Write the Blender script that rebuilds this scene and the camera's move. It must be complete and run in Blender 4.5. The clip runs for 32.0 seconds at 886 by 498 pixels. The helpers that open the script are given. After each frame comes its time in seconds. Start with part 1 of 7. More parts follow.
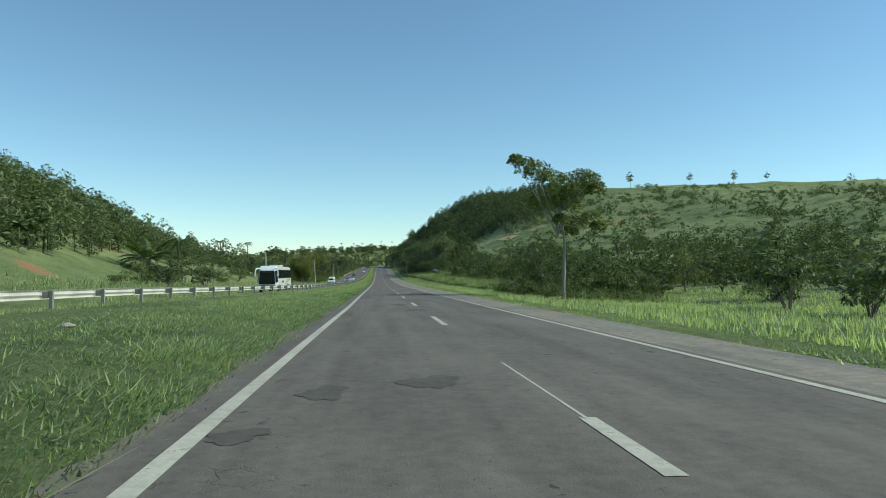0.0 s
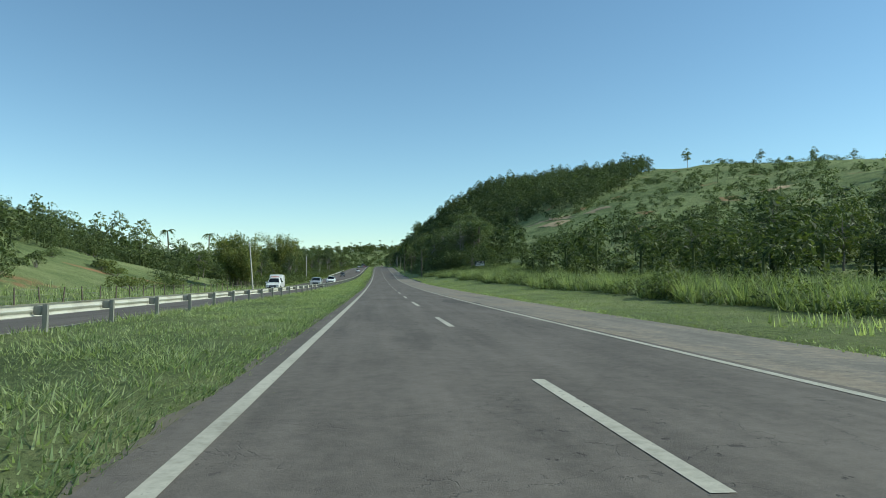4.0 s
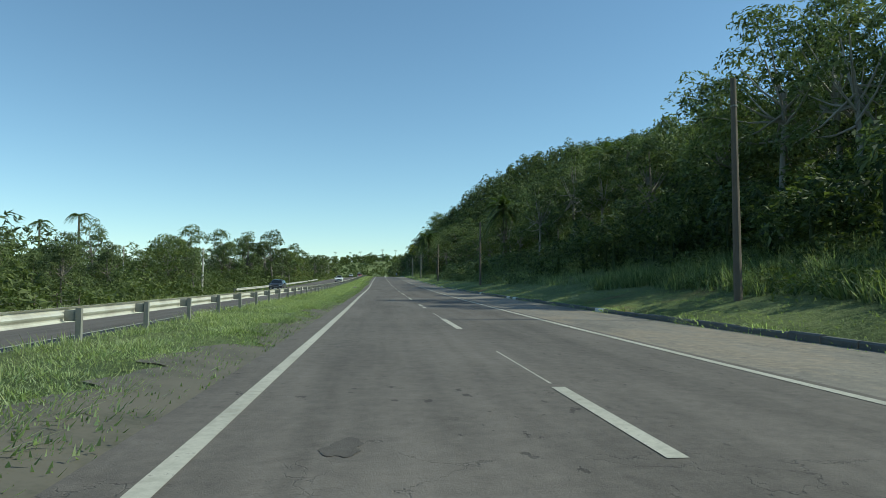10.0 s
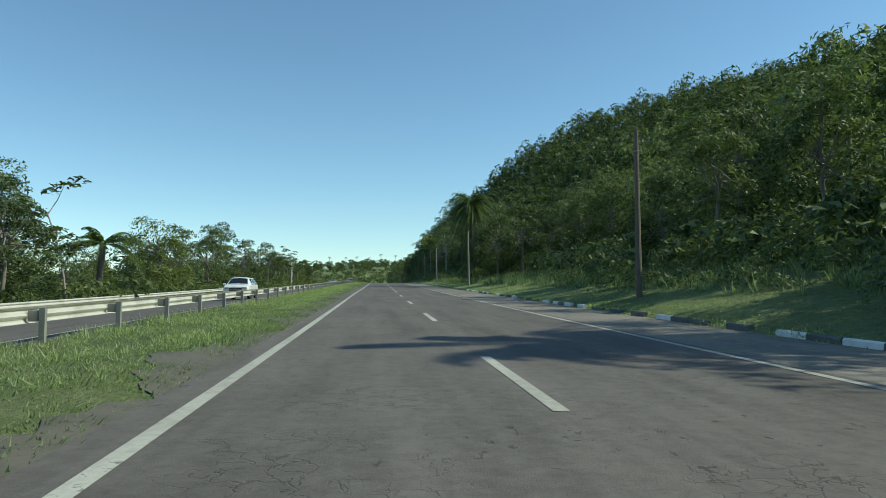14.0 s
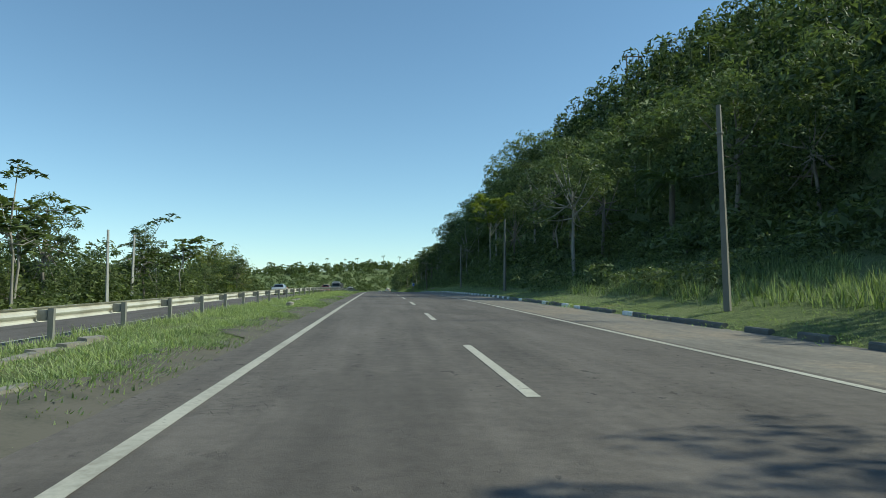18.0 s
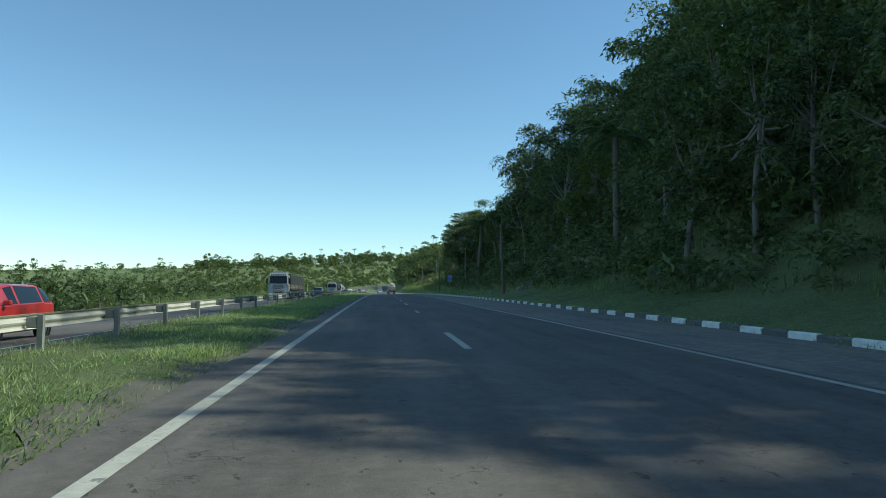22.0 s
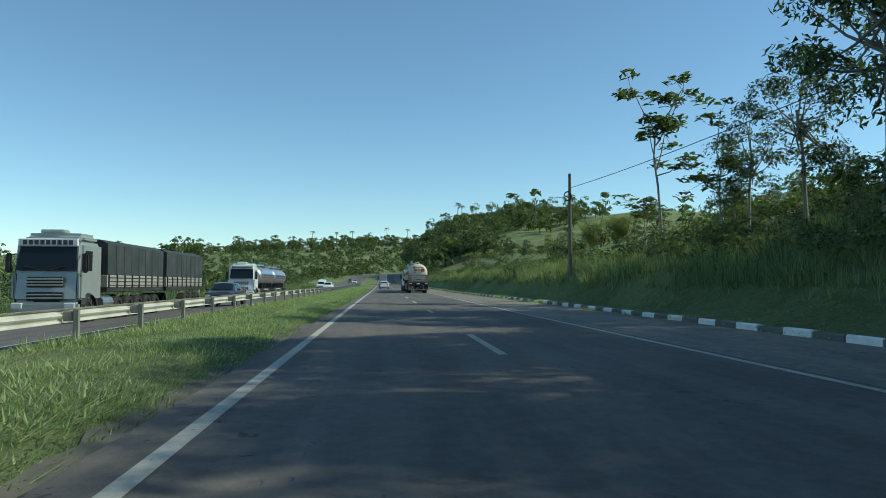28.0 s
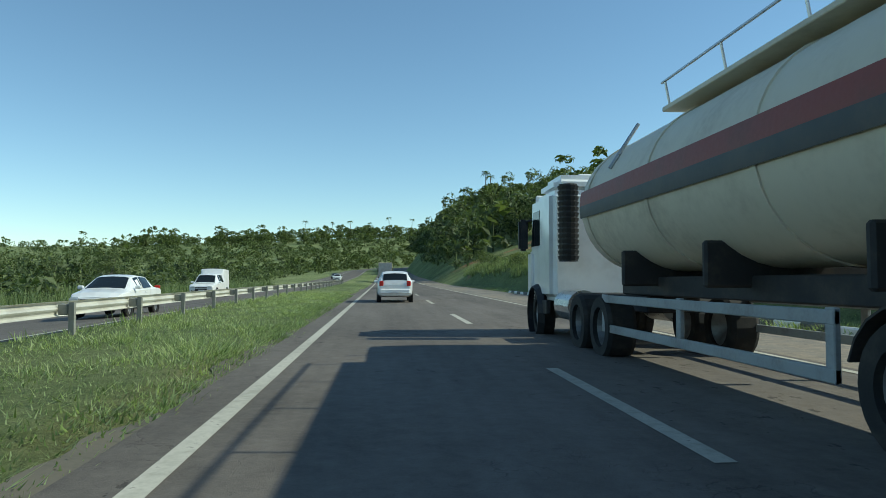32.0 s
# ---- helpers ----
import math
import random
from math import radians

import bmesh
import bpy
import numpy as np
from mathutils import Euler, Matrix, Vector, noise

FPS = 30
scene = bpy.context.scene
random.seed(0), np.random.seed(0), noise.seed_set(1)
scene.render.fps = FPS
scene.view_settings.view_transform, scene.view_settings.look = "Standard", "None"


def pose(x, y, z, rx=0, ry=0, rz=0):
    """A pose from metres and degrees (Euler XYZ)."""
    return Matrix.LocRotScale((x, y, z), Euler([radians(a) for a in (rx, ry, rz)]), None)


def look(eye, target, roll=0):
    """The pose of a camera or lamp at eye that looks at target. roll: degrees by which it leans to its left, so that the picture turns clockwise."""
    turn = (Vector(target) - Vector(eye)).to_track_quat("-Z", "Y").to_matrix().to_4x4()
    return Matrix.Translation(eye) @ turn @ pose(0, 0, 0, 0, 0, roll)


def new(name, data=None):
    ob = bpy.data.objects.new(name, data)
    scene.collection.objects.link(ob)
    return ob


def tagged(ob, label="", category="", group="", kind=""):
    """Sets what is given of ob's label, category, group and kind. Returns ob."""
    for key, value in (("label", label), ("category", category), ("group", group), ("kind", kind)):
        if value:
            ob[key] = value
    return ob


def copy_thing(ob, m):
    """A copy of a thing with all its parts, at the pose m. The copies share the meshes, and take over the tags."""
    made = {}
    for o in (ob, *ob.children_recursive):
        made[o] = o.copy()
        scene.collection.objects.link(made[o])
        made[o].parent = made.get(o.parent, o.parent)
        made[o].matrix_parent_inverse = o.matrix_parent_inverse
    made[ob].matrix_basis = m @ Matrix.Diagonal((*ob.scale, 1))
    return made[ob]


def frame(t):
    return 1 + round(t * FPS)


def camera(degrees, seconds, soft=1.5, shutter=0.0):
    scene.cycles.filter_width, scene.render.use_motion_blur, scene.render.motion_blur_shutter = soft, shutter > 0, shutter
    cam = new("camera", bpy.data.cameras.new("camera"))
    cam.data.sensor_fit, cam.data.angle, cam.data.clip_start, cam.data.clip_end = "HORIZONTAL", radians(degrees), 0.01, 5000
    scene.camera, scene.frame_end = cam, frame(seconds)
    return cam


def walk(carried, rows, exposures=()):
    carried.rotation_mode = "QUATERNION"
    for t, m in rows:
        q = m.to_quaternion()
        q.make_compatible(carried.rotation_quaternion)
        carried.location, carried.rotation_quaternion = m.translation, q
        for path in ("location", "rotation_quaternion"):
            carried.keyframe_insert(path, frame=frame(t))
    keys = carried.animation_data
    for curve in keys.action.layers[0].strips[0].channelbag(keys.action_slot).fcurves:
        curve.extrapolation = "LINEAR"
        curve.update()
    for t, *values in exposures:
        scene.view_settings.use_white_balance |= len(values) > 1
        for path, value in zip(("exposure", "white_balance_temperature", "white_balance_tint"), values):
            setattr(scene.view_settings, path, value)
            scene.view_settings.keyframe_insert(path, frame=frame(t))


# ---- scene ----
cam = camera(65.0, 32.0, soft=0.5)

# seconds, place (x, y, z), then tilt, lean and heading in degrees
ROWS = [
    (0.0, 1.52, 0.00, 1.300, 92.15, -0.07, -5.32),
    (0.5, 1.50, 13.72, 1.174, 92.21, 0.01, -5.25),
    (1.0, 1.47, 27.46, 1.056, 92.27, 0.05, -5.22),
    (1.5, 1.44, 41.23, 0.946, 92.34, 0.06, -5.24),
    (2.0, 1.42, 55.01, 0.843, 92.28, -0.00, -5.28),
    (2.5, 1.42, 68.82, 0.745, 92.27, -0.13, -5.31),
    (3.0, 1.42, 82.65, 0.650, 92.28, -0.09, -5.34),
    (4.0, 1.42, 110.35, 0.465, 92.30, 0.01, -5.39),
    (4.5, 1.41, 124.23, 0.382, 92.35, 0.05, -5.42),
    (5.0, 1.41, 138.13, 0.311, 92.30, -0.10, -5.46),
    (5.5, 1.41, 152.03, 0.254, 92.40, 0.04, -5.38),
    (6.0, 1.41, 165.96, 0.209, 92.49, 0.23, -5.44),
    (6.5, 1.41, 179.89, 0.183, 92.53, 0.13, -5.29),
    (7.0, 1.40, 193.81, 0.182, 92.62, 0.05, -5.24),
    (7.5, 1.40, 207.74, 0.206, 92.81, -0.06, -5.22),
    (8.0, 1.40, 221.66, 0.254, 92.88, -0.06, -5.06),
    (8.5, 1.44, 235.59, 0.332, 93.11, -0.16, -5.05),
    (9.0, 1.48, 249.56, 0.442, 93.27, -0.08, -5.14),
    (9.5, 1.47, 263.55, 0.586, 93.43, 0.11, -5.10),
    (10.0, 1.47, 277.56, 0.762, 93.43, -0.10, -5.24),
    (10.5, 1.55, 291.59, 0.958, 93.51, 0.06, -5.36),
    (11.0, 1.65, 305.62, 1.162, 93.37, -0.16, -5.46),
    (11.5, 1.71, 319.65, 1.374, 93.57, -0.01, -5.61),
    (12.0, 1.84, 333.67, 1.592, 93.55, -0.03, -5.57),
    (12.5, 1.82, 347.69, 1.829, 93.87, 0.02, -5.38),
    (13.0, 1.86, 361.72, 2.094, 93.93, 0.02, -5.28),
    (13.5, 1.85, 375.74, 2.388, 93.93, 0.01, -5.34),
    (14.0, 1.85, 389.77, 2.711, 94.02, 0.03, -5.35),
    (15.0, 1.84, 418.08, 3.433, 94.13, 0.08, -5.38),
    (15.5, 1.83, 432.43, 3.829, 94.18, 0.10, -5.39),
    (16.0, 1.83, 446.90, 4.250, 94.26, -0.07, -5.36),
    (16.5, 1.86, 461.45, 4.684, 94.50, 0.01, -5.25),
    (17.0, 1.90, 476.00, 5.116, 94.55, 0.07, -5.11),
    (17.5, 1.92, 490.57, 5.547, 94.39, -0.04, -5.11),
    (18.0, 1.94, 505.16, 5.978, 94.32, -0.11, -5.17),
    (18.5, 1.96, 519.75, 6.405, 94.39, -0.08, -5.22),
    (19.0, 1.98, 534.36, 6.825, 94.54, 0.05, -5.27),
    (19.5, 1.98, 548.98, 7.239, 94.42, 0.00, -5.31),
    (20.0, 1.97, 563.62, 7.645, 94.32, -0.02, -5.32),
    (20.5, 1.96, 578.23, 8.025, 94.17, -0.03, -5.27),
    (21.0, 1.99, 592.74, 8.357, 94.05, -0.12, -5.28),
    (21.5, 1.93, 607.18, 8.642, 93.89, 0.01, -5.20),
    (22.0, 1.91, 621.52, 8.880, 93.76, 0.06, -5.17),
    (22.5, 1.88, 635.80, 9.086, 93.71, -0.02, -5.18),
    (23.0, 1.86, 650.01, 9.273, 93.60, 0.11, -5.18),
    (23.5, 1.89, 664.15, 9.442, 93.48, 0.06, -5.22),
    (24.0, 1.93, 678.23, 9.591, 93.35, 0.07, -5.22),
    (24.5, 1.93, 692.17, 9.727, 93.22, 0.03, -5.17),
    (25.0, 1.90, 705.88, 9.853, 93.33, 0.04, -5.16),
    (25.5, 1.81, 719.38, 9.969, 93.16, -0.01, -5.05),
    (26.0, 1.78, 732.66, 10.075, 93.15, -0.01, -5.04),
    (27.0, 1.72, 758.78, 10.242, 93.05, -0.02, -5.00),
    (27.5, 1.69, 771.66, 10.297, 93.00, -0.02, -4.98),
    (28.0, 1.66, 784.43, 10.335, 92.92, -0.05, -4.99),
    (28.5, 1.63, 797.13, 10.366, 92.90, -0.10, -5.03),
    (29.0, 1.60, 809.79, 10.398, 92.90, 0.03, -5.01),
    (29.5, 1.56, 822.42, 10.433, 92.94, 0.09, -4.98),
    (30.0, 1.51, 835.01, 10.470, 92.87, -0.01, -4.93),
    (30.5, 1.48, 847.57, 10.502, 92.88, 0.06, -4.94),
    (31.0, 1.46, 860.09, 10.519, 92.82, 0.03, -5.04),
    (31.5, 1.48, 872.58, 10.523, 92.76, -0.02, -4.99),
    (32.0, 1.49, 885.03, 10.513, 92.61, -0.03, -4.88),
]
EXPOSURES = [(0.0, 0.5, 6360, -10), (11.0, 0.5, 6360, -10), (12.6, 0.55, 6460, 4), (13.1, 0.55, 6460, 4), (14.0, 0.55, 6360, -10), (15.8, 0.55, 6360, -6), (16.6, 0.55, 6510, 4), (17.2, 0.55, 6510, 4), (18.0, 0.55, 6360, -8), (20.0, 0.55, 6200, -8), (21.0, 0.5, 6150, -9), (22.0, 0.62, 6110, -10), (26.5, 0.62, 6110, -10), (28.0, 0.44, 6180, -10), (29.0, 0.42, 6260, -10), (30.0, 0.5, 6300, -10), (32.0, 0.5, 6360, -10)]
walk(cam, [(r[0], pose(*r[1:])) for r in ROWS], EXPOSURES)

# ---- sky and sun ----
SUN_ELEVATION, SUN_AZIMUTH = radians(38.5), radians(95)   # azimuth from +y towards +x
world = bpy.data.worlds.new("sky")
scene.world = world
world.use_nodes = True
wn = world.node_tree
sky = wn.nodes.new("ShaderNodeTexSky")
sky.sky_type, sky.sun_disc = "NISHITA", False
sky.sun_elevation, sky.sun_rotation = SUN_ELEVATION, SUN_AZIMUTH
sky.air_density, sky.dust_density, sky.ozone_density = 0.95, 0.0, 3.0
wn.links.new(sky.outputs[0], wn.nodes["Background"].inputs[0])
wn.nodes["Background"].inputs[1].default_value = 0.105

sun = new("sun", bpy.data.lights.new("sun", "SUN"))
sun.data.energy, sun.data.angle, sun.data.color = 3.0, radians(0.55), (1.0, 0.93, 0.82)
sun.matrix_world = look((math.sin(SUN_AZIMUTH) * math.cos(SUN_ELEVATION) * 100, math.cos(SUN_AZIMUTH) * math.cos(SUN_ELEVATION) * 100, math.sin(SUN_ELEVATION) * 100), (0, 0, 0))

# ---- materials ----
class Mat:
    """A small node-graph writer."""
    def __init__(self, name, rough=0.8, metal=0.0, spec=0.4):
        self.m = bpy.data.materials.new(name)
        self.m.use_nodes = True
        self.t = self.m.node_tree
        self.b = self.t.nodes["Principled BSDF"]
        self.b.inputs["Roughness"].default_value = rough
        self.b.inputs["Metallic"].default_value = metal
        self.b.inputs["Specular IOR Level"].default_value = spec

    def node(self, kind, **props):
        n = self.t.nodes.new(kind)
        for k, v in props.items():
            n.inputs[k.replace("_", " ")].default_value = v
        return n

    def link(self, a, b):
        self.t.links.new(a, b)

    def coord(self, kind="Object"):
        return self.node("ShaderNodeTexCoord").outputs[kind]

    def position(self):
        return self.node("ShaderNodeNewGeometry").outputs["Position"]

    def scaled(self, vec, sx, sy, sz):
        n = self.node("ShaderNodeMapping")
        n.inputs["Scale"].default_value = (sx, sy, sz)
        self.link(vec, n.inputs["Vector"])
        return n.outputs[0]

    def noise(self, vec, scale, detail=4.0, rough=0.55):
        n = self.node("ShaderNodeTexNoise", Scale=scale, Detail=detail, Roughness=rough)
        self.link(vec, n.inputs["Vector"])
        return n.outputs["Fac"]

    def ramp(self, fac, stops):
        n = self.node("ShaderNodeValToRGB")
        e = n.color_ramp.elements
        while len(e) < len(stops):
            e.new(0.5)
        for k, (p, c) in enumerate(stops):
            e[k].position, e[k].color = p, (*c, 1) if len(c) == 3 else c
        self.link(fac, n.inputs["Fac"])
        return n.outputs["Color"]

    def mask(self, fac, lo, hi):
        n = self.node("ShaderNodeMapRange")
        n.inputs["From Min"].default_value, n.inputs["From Max"].default_value = lo, hi
        n.interpolation_type = "SMOOTHSTEP"
        self.link(fac, n.inputs["Value"])
        return n.outputs[0]

    def mix(self, fac, a, b, blend="MIX"):
        n = self.node("ShaderNodeMix")
        n.data_type, n.blend_type = "RGBA", blend
        for sock, v in ((n.inputs[0], fac), (n.inputs[6], a), (n.inputs[7], b)):
            if isinstance(v, (int, float)):
                sock.default_value = v
            elif isinstance(v, tuple):
                sock.default_value = (*v, 1)
            else:
                self.link(v, sock)
        return n.outputs[2]

    def math(self, op, a, b=0.0):
        n = self.node("ShaderNodeMath")
        n.operation = op
        for sock, v in ((n.inputs[0], a), (n.inputs[1], b)):
            if isinstance(v, (int, float)):
                sock.default_value = v
            else:
                self.link(v, sock)
        return n.outputs[0]

    def color(self, c):
        if isinstance(c, tuple):
            self.b.inputs["Base Color"].default_value = (*c, 1)
        else:
            self.link(c, self.b.inputs["Base Color"])
        return self

    def bump(self, height, strength=0.4, distance=0.02):
        n = self.node("ShaderNodeBump", Strength=strength, Distance=distance)
        self.link(height, n.inputs["Height"])
        self.link(n.outputs[0], self.b.inputs["Normal"])
        return self


def worn_paint(name, c, rough=0.35, metal=0.0, dirt=0.25, dirt_color=(0.16, 0.13, 0.10), scale=1.5):
    """Paint or bare metal with a little grime at two scales."""
    k = Mat(name, rough, metal)
    p = k.coord()
    big, fine = k.noise(p, scale, 5), k.noise(p, scale * 12, 3)
    grime = k.math("MULTIPLY", k.mask(k.math("ADD", k.math("MULTIPLY", big, 0.75), k.math("MULTIPLY", fine, 0.25)), 0.42, 0.75), dirt)
    k.color(k.mix(grime, c, dirt_color))
    k.link(k.math("ADD", k.math("MULTIPLY", fine, 0.2), max(rough - 0.1, 0.02)), k.b.inputs["Roughness"])
    return k.m


def foliage(name, dark, light, rough=0.55, glow=0.35):
    """Leaves: tone varies leaf by leaf and plant by plant; light shines through them."""
    k = Mat(name, rough, 0.0, 0.35)
    geo = k.node("ShaderNodeNewGeometry")
    info = k.node("ShaderNodeObjectInfo")
    isl, per = geo.outputs["Random Per Island"], info.outputs["Random"]
    big = k.math("ADD", k.math("MULTIPLY", k.noise(geo.outputs["Position"], 0.11, 3), 0.55), k.math("MULTIPLY", k.noise(geo.outputs["Position"], 0.75, 4, 0.65), 0.45))
    f = k.math("ADD", k.math("MULTIPLY", isl, 0.55), k.math("ADD", k.math("MULTIPLY", per, 0.25), k.math("MULTIPLY", big, 0.55)))
    c = k.ramp(f, [(0.38, dark), (0.66, tuple((a + b) / 2 for a, b in zip(dark, light))), (0.9, light)])
    k.color(c)
    tr = k.node("ShaderNodeBsdfTranslucent")
    k.link(k.mix(1.0, c, (1.1, 1.2, 0.6), "MULTIPLY"), tr.inputs["Color"])
    mx = k.node("ShaderNodeMixShader", Fac=glow)
    k.link(k.b.outputs[0], mx.inputs[1])
    k.link(tr.outputs[0], mx.inputs[2])
    k.link(mx.outputs[0], k.t.nodes["Material Output"].inputs["Surface"])
    return k.m


LEAF_DARK = foliage("leaf_dark", (0.030, 0.050, 0.020), (0.195, 0.235, 0.100), 0.6, 0.36)
LEAF_MID = foliage("leaf_mid", (0.036, 0.058, 0.020), (0.175, 0.210, 0.075), 0.6, 0.38)
LEAF_LIGHT = foliage("leaf_light", (0.055, 0.085, 0.020), (0.20, 0.225, 0.065), 0.5, 0.42)
LEAF_BRIGHT = foliage("leaf_bright", (0.12, 0.16, 0.03), (0.32, 0.34, 0.09), 0.5, 0.42)
LEAF_PALM = foliage("leaf_palm", (0.035, 0.062, 0.018), (0.12, 0.16, 0.045), 0.4, 0.32)
LEAF_BAMBOO = foliage("leaf_bamboo", (0.10, 0.13, 0.045), (0.33, 0.335, 0.135), 0.6, 0.5)
GRASS_BLADE = foliage("grass_blade", (0.14, 0.19, 0.085), (0.55, 0.62, 0.36), 0.65, 0.55)
GRASS_TALL = foliage("grass_tall", (0.13, 0.175, 0.065), (0.54, 0.59, 0.32), 0.6, 0.5)
GRASS_MOWN = foliage("grass_mown", (0.13, 0.175, 0.065), (0.36, 0.42, 0.19), 0.65, 0.5)
GRASS_RANK = foliage("grass_rank", (0.08, 0.12, 0.05), (0.36, 0.41, 0.21), 0.6, 0.45)


def bark(name, a, b):
    k = Mat(name, 0.9)
    p = k.coord()
    n = k.noise(k.scaled(p, 3, 3, 0.6), 4, 6)
    k.color(k.mix(n, a, b)).bump(n, 0.6, 0.03)
    return k.m


BARK_GREY = bark("bark_grey", (0.10, 0.085, 0.07), (0.30, 0.27, 0.23))
BARK_PALE = bark("bark_pale", (0.19, 0.175, 0.15), (0.40, 0.375, 0.335))
BARK_PALM = bark("bark_palm", (0.08, 0.065, 0.05), (0.22, 0.19, 0.15))


def make_ground():
    k = Mat("meadow", 0.95, 0, 0.15)
    p = k.position()
    big, mid, fine = k.noise(p, 0.02, 4), k.noise(p, 0.16, 5), k.noise(p, 3.2, 8, 0.75)
    f = k.math("ADD", k.math("MULTIPLY", big, 0.3), k.math("ADD", k.math("MULTIPLY", mid, 0.3), k.math("MULTIPLY", fine, 0.45)))
    c = k.ramp(f, [(0.40, (0.07, 0.095, 0.038)), (0.49, (0.145, 0.185, 0.072)), (0.58, (0.23, 0.265, 0.115)), (0.68, (0.32, 0.32, 0.165))])
    blade = k.noise(k.scaled(p, 1, 0.7, 1), 22, 5, 0.8)
    # shade in the gaps between blades, mixed in as a darker colour
    c = k.mix(k.math("MULTIPLY", k.mask(blade, 0.5, 0.36), 0.6), c, (0.04, 0.058, 0.022))
    c = k.mix(k.math("MULTIPLY", k.mask(blade, 0.56, 0.68), 0.7), c, (0.34, 0.40, 0.19))
    # bare red earth in scattered scars on the slopes
    geo = k.node("ShaderNodeNewGeometry")
    up = k.node("ShaderNodeSeparateXYZ")
    k.link(geo.outputs["Normal"], up.inputs[0])
    scar = k.math("MULTIPLY", k.mask(k.noise(p, 0.045, 5, 0.6), 0.62, 0.68), k.mask(up.outputs["Z"], 0.995, 0.96))
    c = k.mix(scar, c, k.ramp(fine, [(0.3, (0.22, 0.10, 0.05)), (0.7, (0.42, 0.26, 0.15))]))
    k.color(c).bump(k.math("ADD", k.math("ADD", fine, blade), k.math("MULTIPLY", mid, 2.0)), 0.9, 0.12)
    return k.m


def make_asphalt(name, dark, light, earth=0.0):
    k = Mat(name, 0.85, 0, 0.3)
    p = k.position()
    grain, mottle = k.noise(p, 60, 3, 0.7), k.noise(p, 5, 8, 0.75)
    streak = k.noise(k.scaled(p, 1.5, 0.07, 1), 1.0, 5, 0.6)
    blot = k.noise(k.scaled(p, 0.5, 0.2, 1), 1.0, 6, 0.65)
    f = k.math("ADD", k.math("ADD", k.math("MULTIPLY", streak, 0.28), k.math("MULTIPLY", blot, 0.27)), k.math("ADD", k.math("MULTIPLY", mottle, 0.3), k.math("MULTIPLY", grain, 0.15)))
    c = k.ramp(f, [(0.38, dark), (0.64, light)])
    # small lost chips, sealed patches, crazed and long cracks
    chips = k.math("MULTIPLY", k.mask(k.noise(k.scaled(p, 1.0, 0.55, 1), 5.5, 5, 0.65), 0.63, 0.66), k.mask(k.noise(p, 0.25, 4, 0.6), 0.44, 0.58))
    c = k.mix(k.math("MULTIPLY", chips, 0.8), c, tuple(v * 0.55 for v in dark))
    patch = k.mask(k.noise(k.scaled(p, 0.22, 0.05, 1), 1.0, 4, 0.6), 0.63, 0.66)
    c = k.mix(k.math("MULTIPLY", patch, 0.3), c, tuple(v * 0.8 for v in dark))
    wob = k.node("ShaderNodeTexNoise", Scale=2.0, Detail=5.0)
    k.link(p, wob.inputs["Vector"])
    bent = k.mix(0.8, p, wob.outputs["Color"], "ADD")

    def cracks(scale, width, spread, lo, hi):
        v = k.node("ShaderNodeTexVoronoi", Scale=scale)
        v.feature = "DISTANCE_TO_EDGE"
        k.link(bent, v.inputs["Vector"])
        return k.math("MULTIPLY", k.mask(v.outputs["Distance"], width, width * 0.25), k.mask(k.noise(p, spread, 5, 0.7), lo, hi))

    crack = k.math("MAXIMUM", cracks(3.4, 0.035, 0.3, 0.55, 0.64), cracks(0.45, 0.0035, 0.12, 0.52, 0.6))
    c = k.mix(k.math("MULTIPLY", crack, 0.32), c, (0.016, 0.015, 0.014))
    if earth:
        dirt = k.math("MULTIPLY", k.mask(k.math("ADD", k.math("MULTIPLY", blot, 0.6), k.math("MULTIPLY", mottle, 0.4)), 0.47, 0.58), earth)
        c = k.mix(dirt, c, k.ramp(mottle, [(0.3, (0.15, 0.115, 0.08)), (0.7, (0.36, 0.30, 0.23))]))
    k.color(c).bump(k.math("SUBTRACT", k.math("ADD", grain, mottle), k.math("MULTIPLY", k.math("MAXIMUM", crack, chips), 2.5)), 0.4, 0.012)
    return k.m


def make_road_paint():
    """Thermoplastic line paint, greyed by tyres and chipped through to the asphalt."""
    k = Mat("road_paint", 0.75, 0, 0.3)
    p = k.position()
    big, mid, fine = k.noise(k.scaled(p, 1, 0.35, 1), 0.9, 5, 0.6), k.noise(p, 7, 6, 0.7), k.noise(p, 40, 3, 0.6)
    c = k.ramp(k.math("ADD", k.math("MULTIPLY", big, 0.5), k.math("MULTIPLY", mid, 0.5)), [(0.35, (0.30, 0.28, 0.23)), (0.6, (0.54, 0.51, 0.43))])
    chip = k.mask(k.math("ADD", k.math("MULTIPLY", mid, 0.6), k.math("ADD", k.math("MULTIPLY", big, 0.25), k.math("MULTIPLY", fine, 0.15))), 0.56, 0.62)
    c = k.mix(k.math("MULTIPLY", chip, 0.75), c, (0.12, 0.11, 0.10))
    k.color(c).bump(fine, 0.2, 0.004)
    return k.m


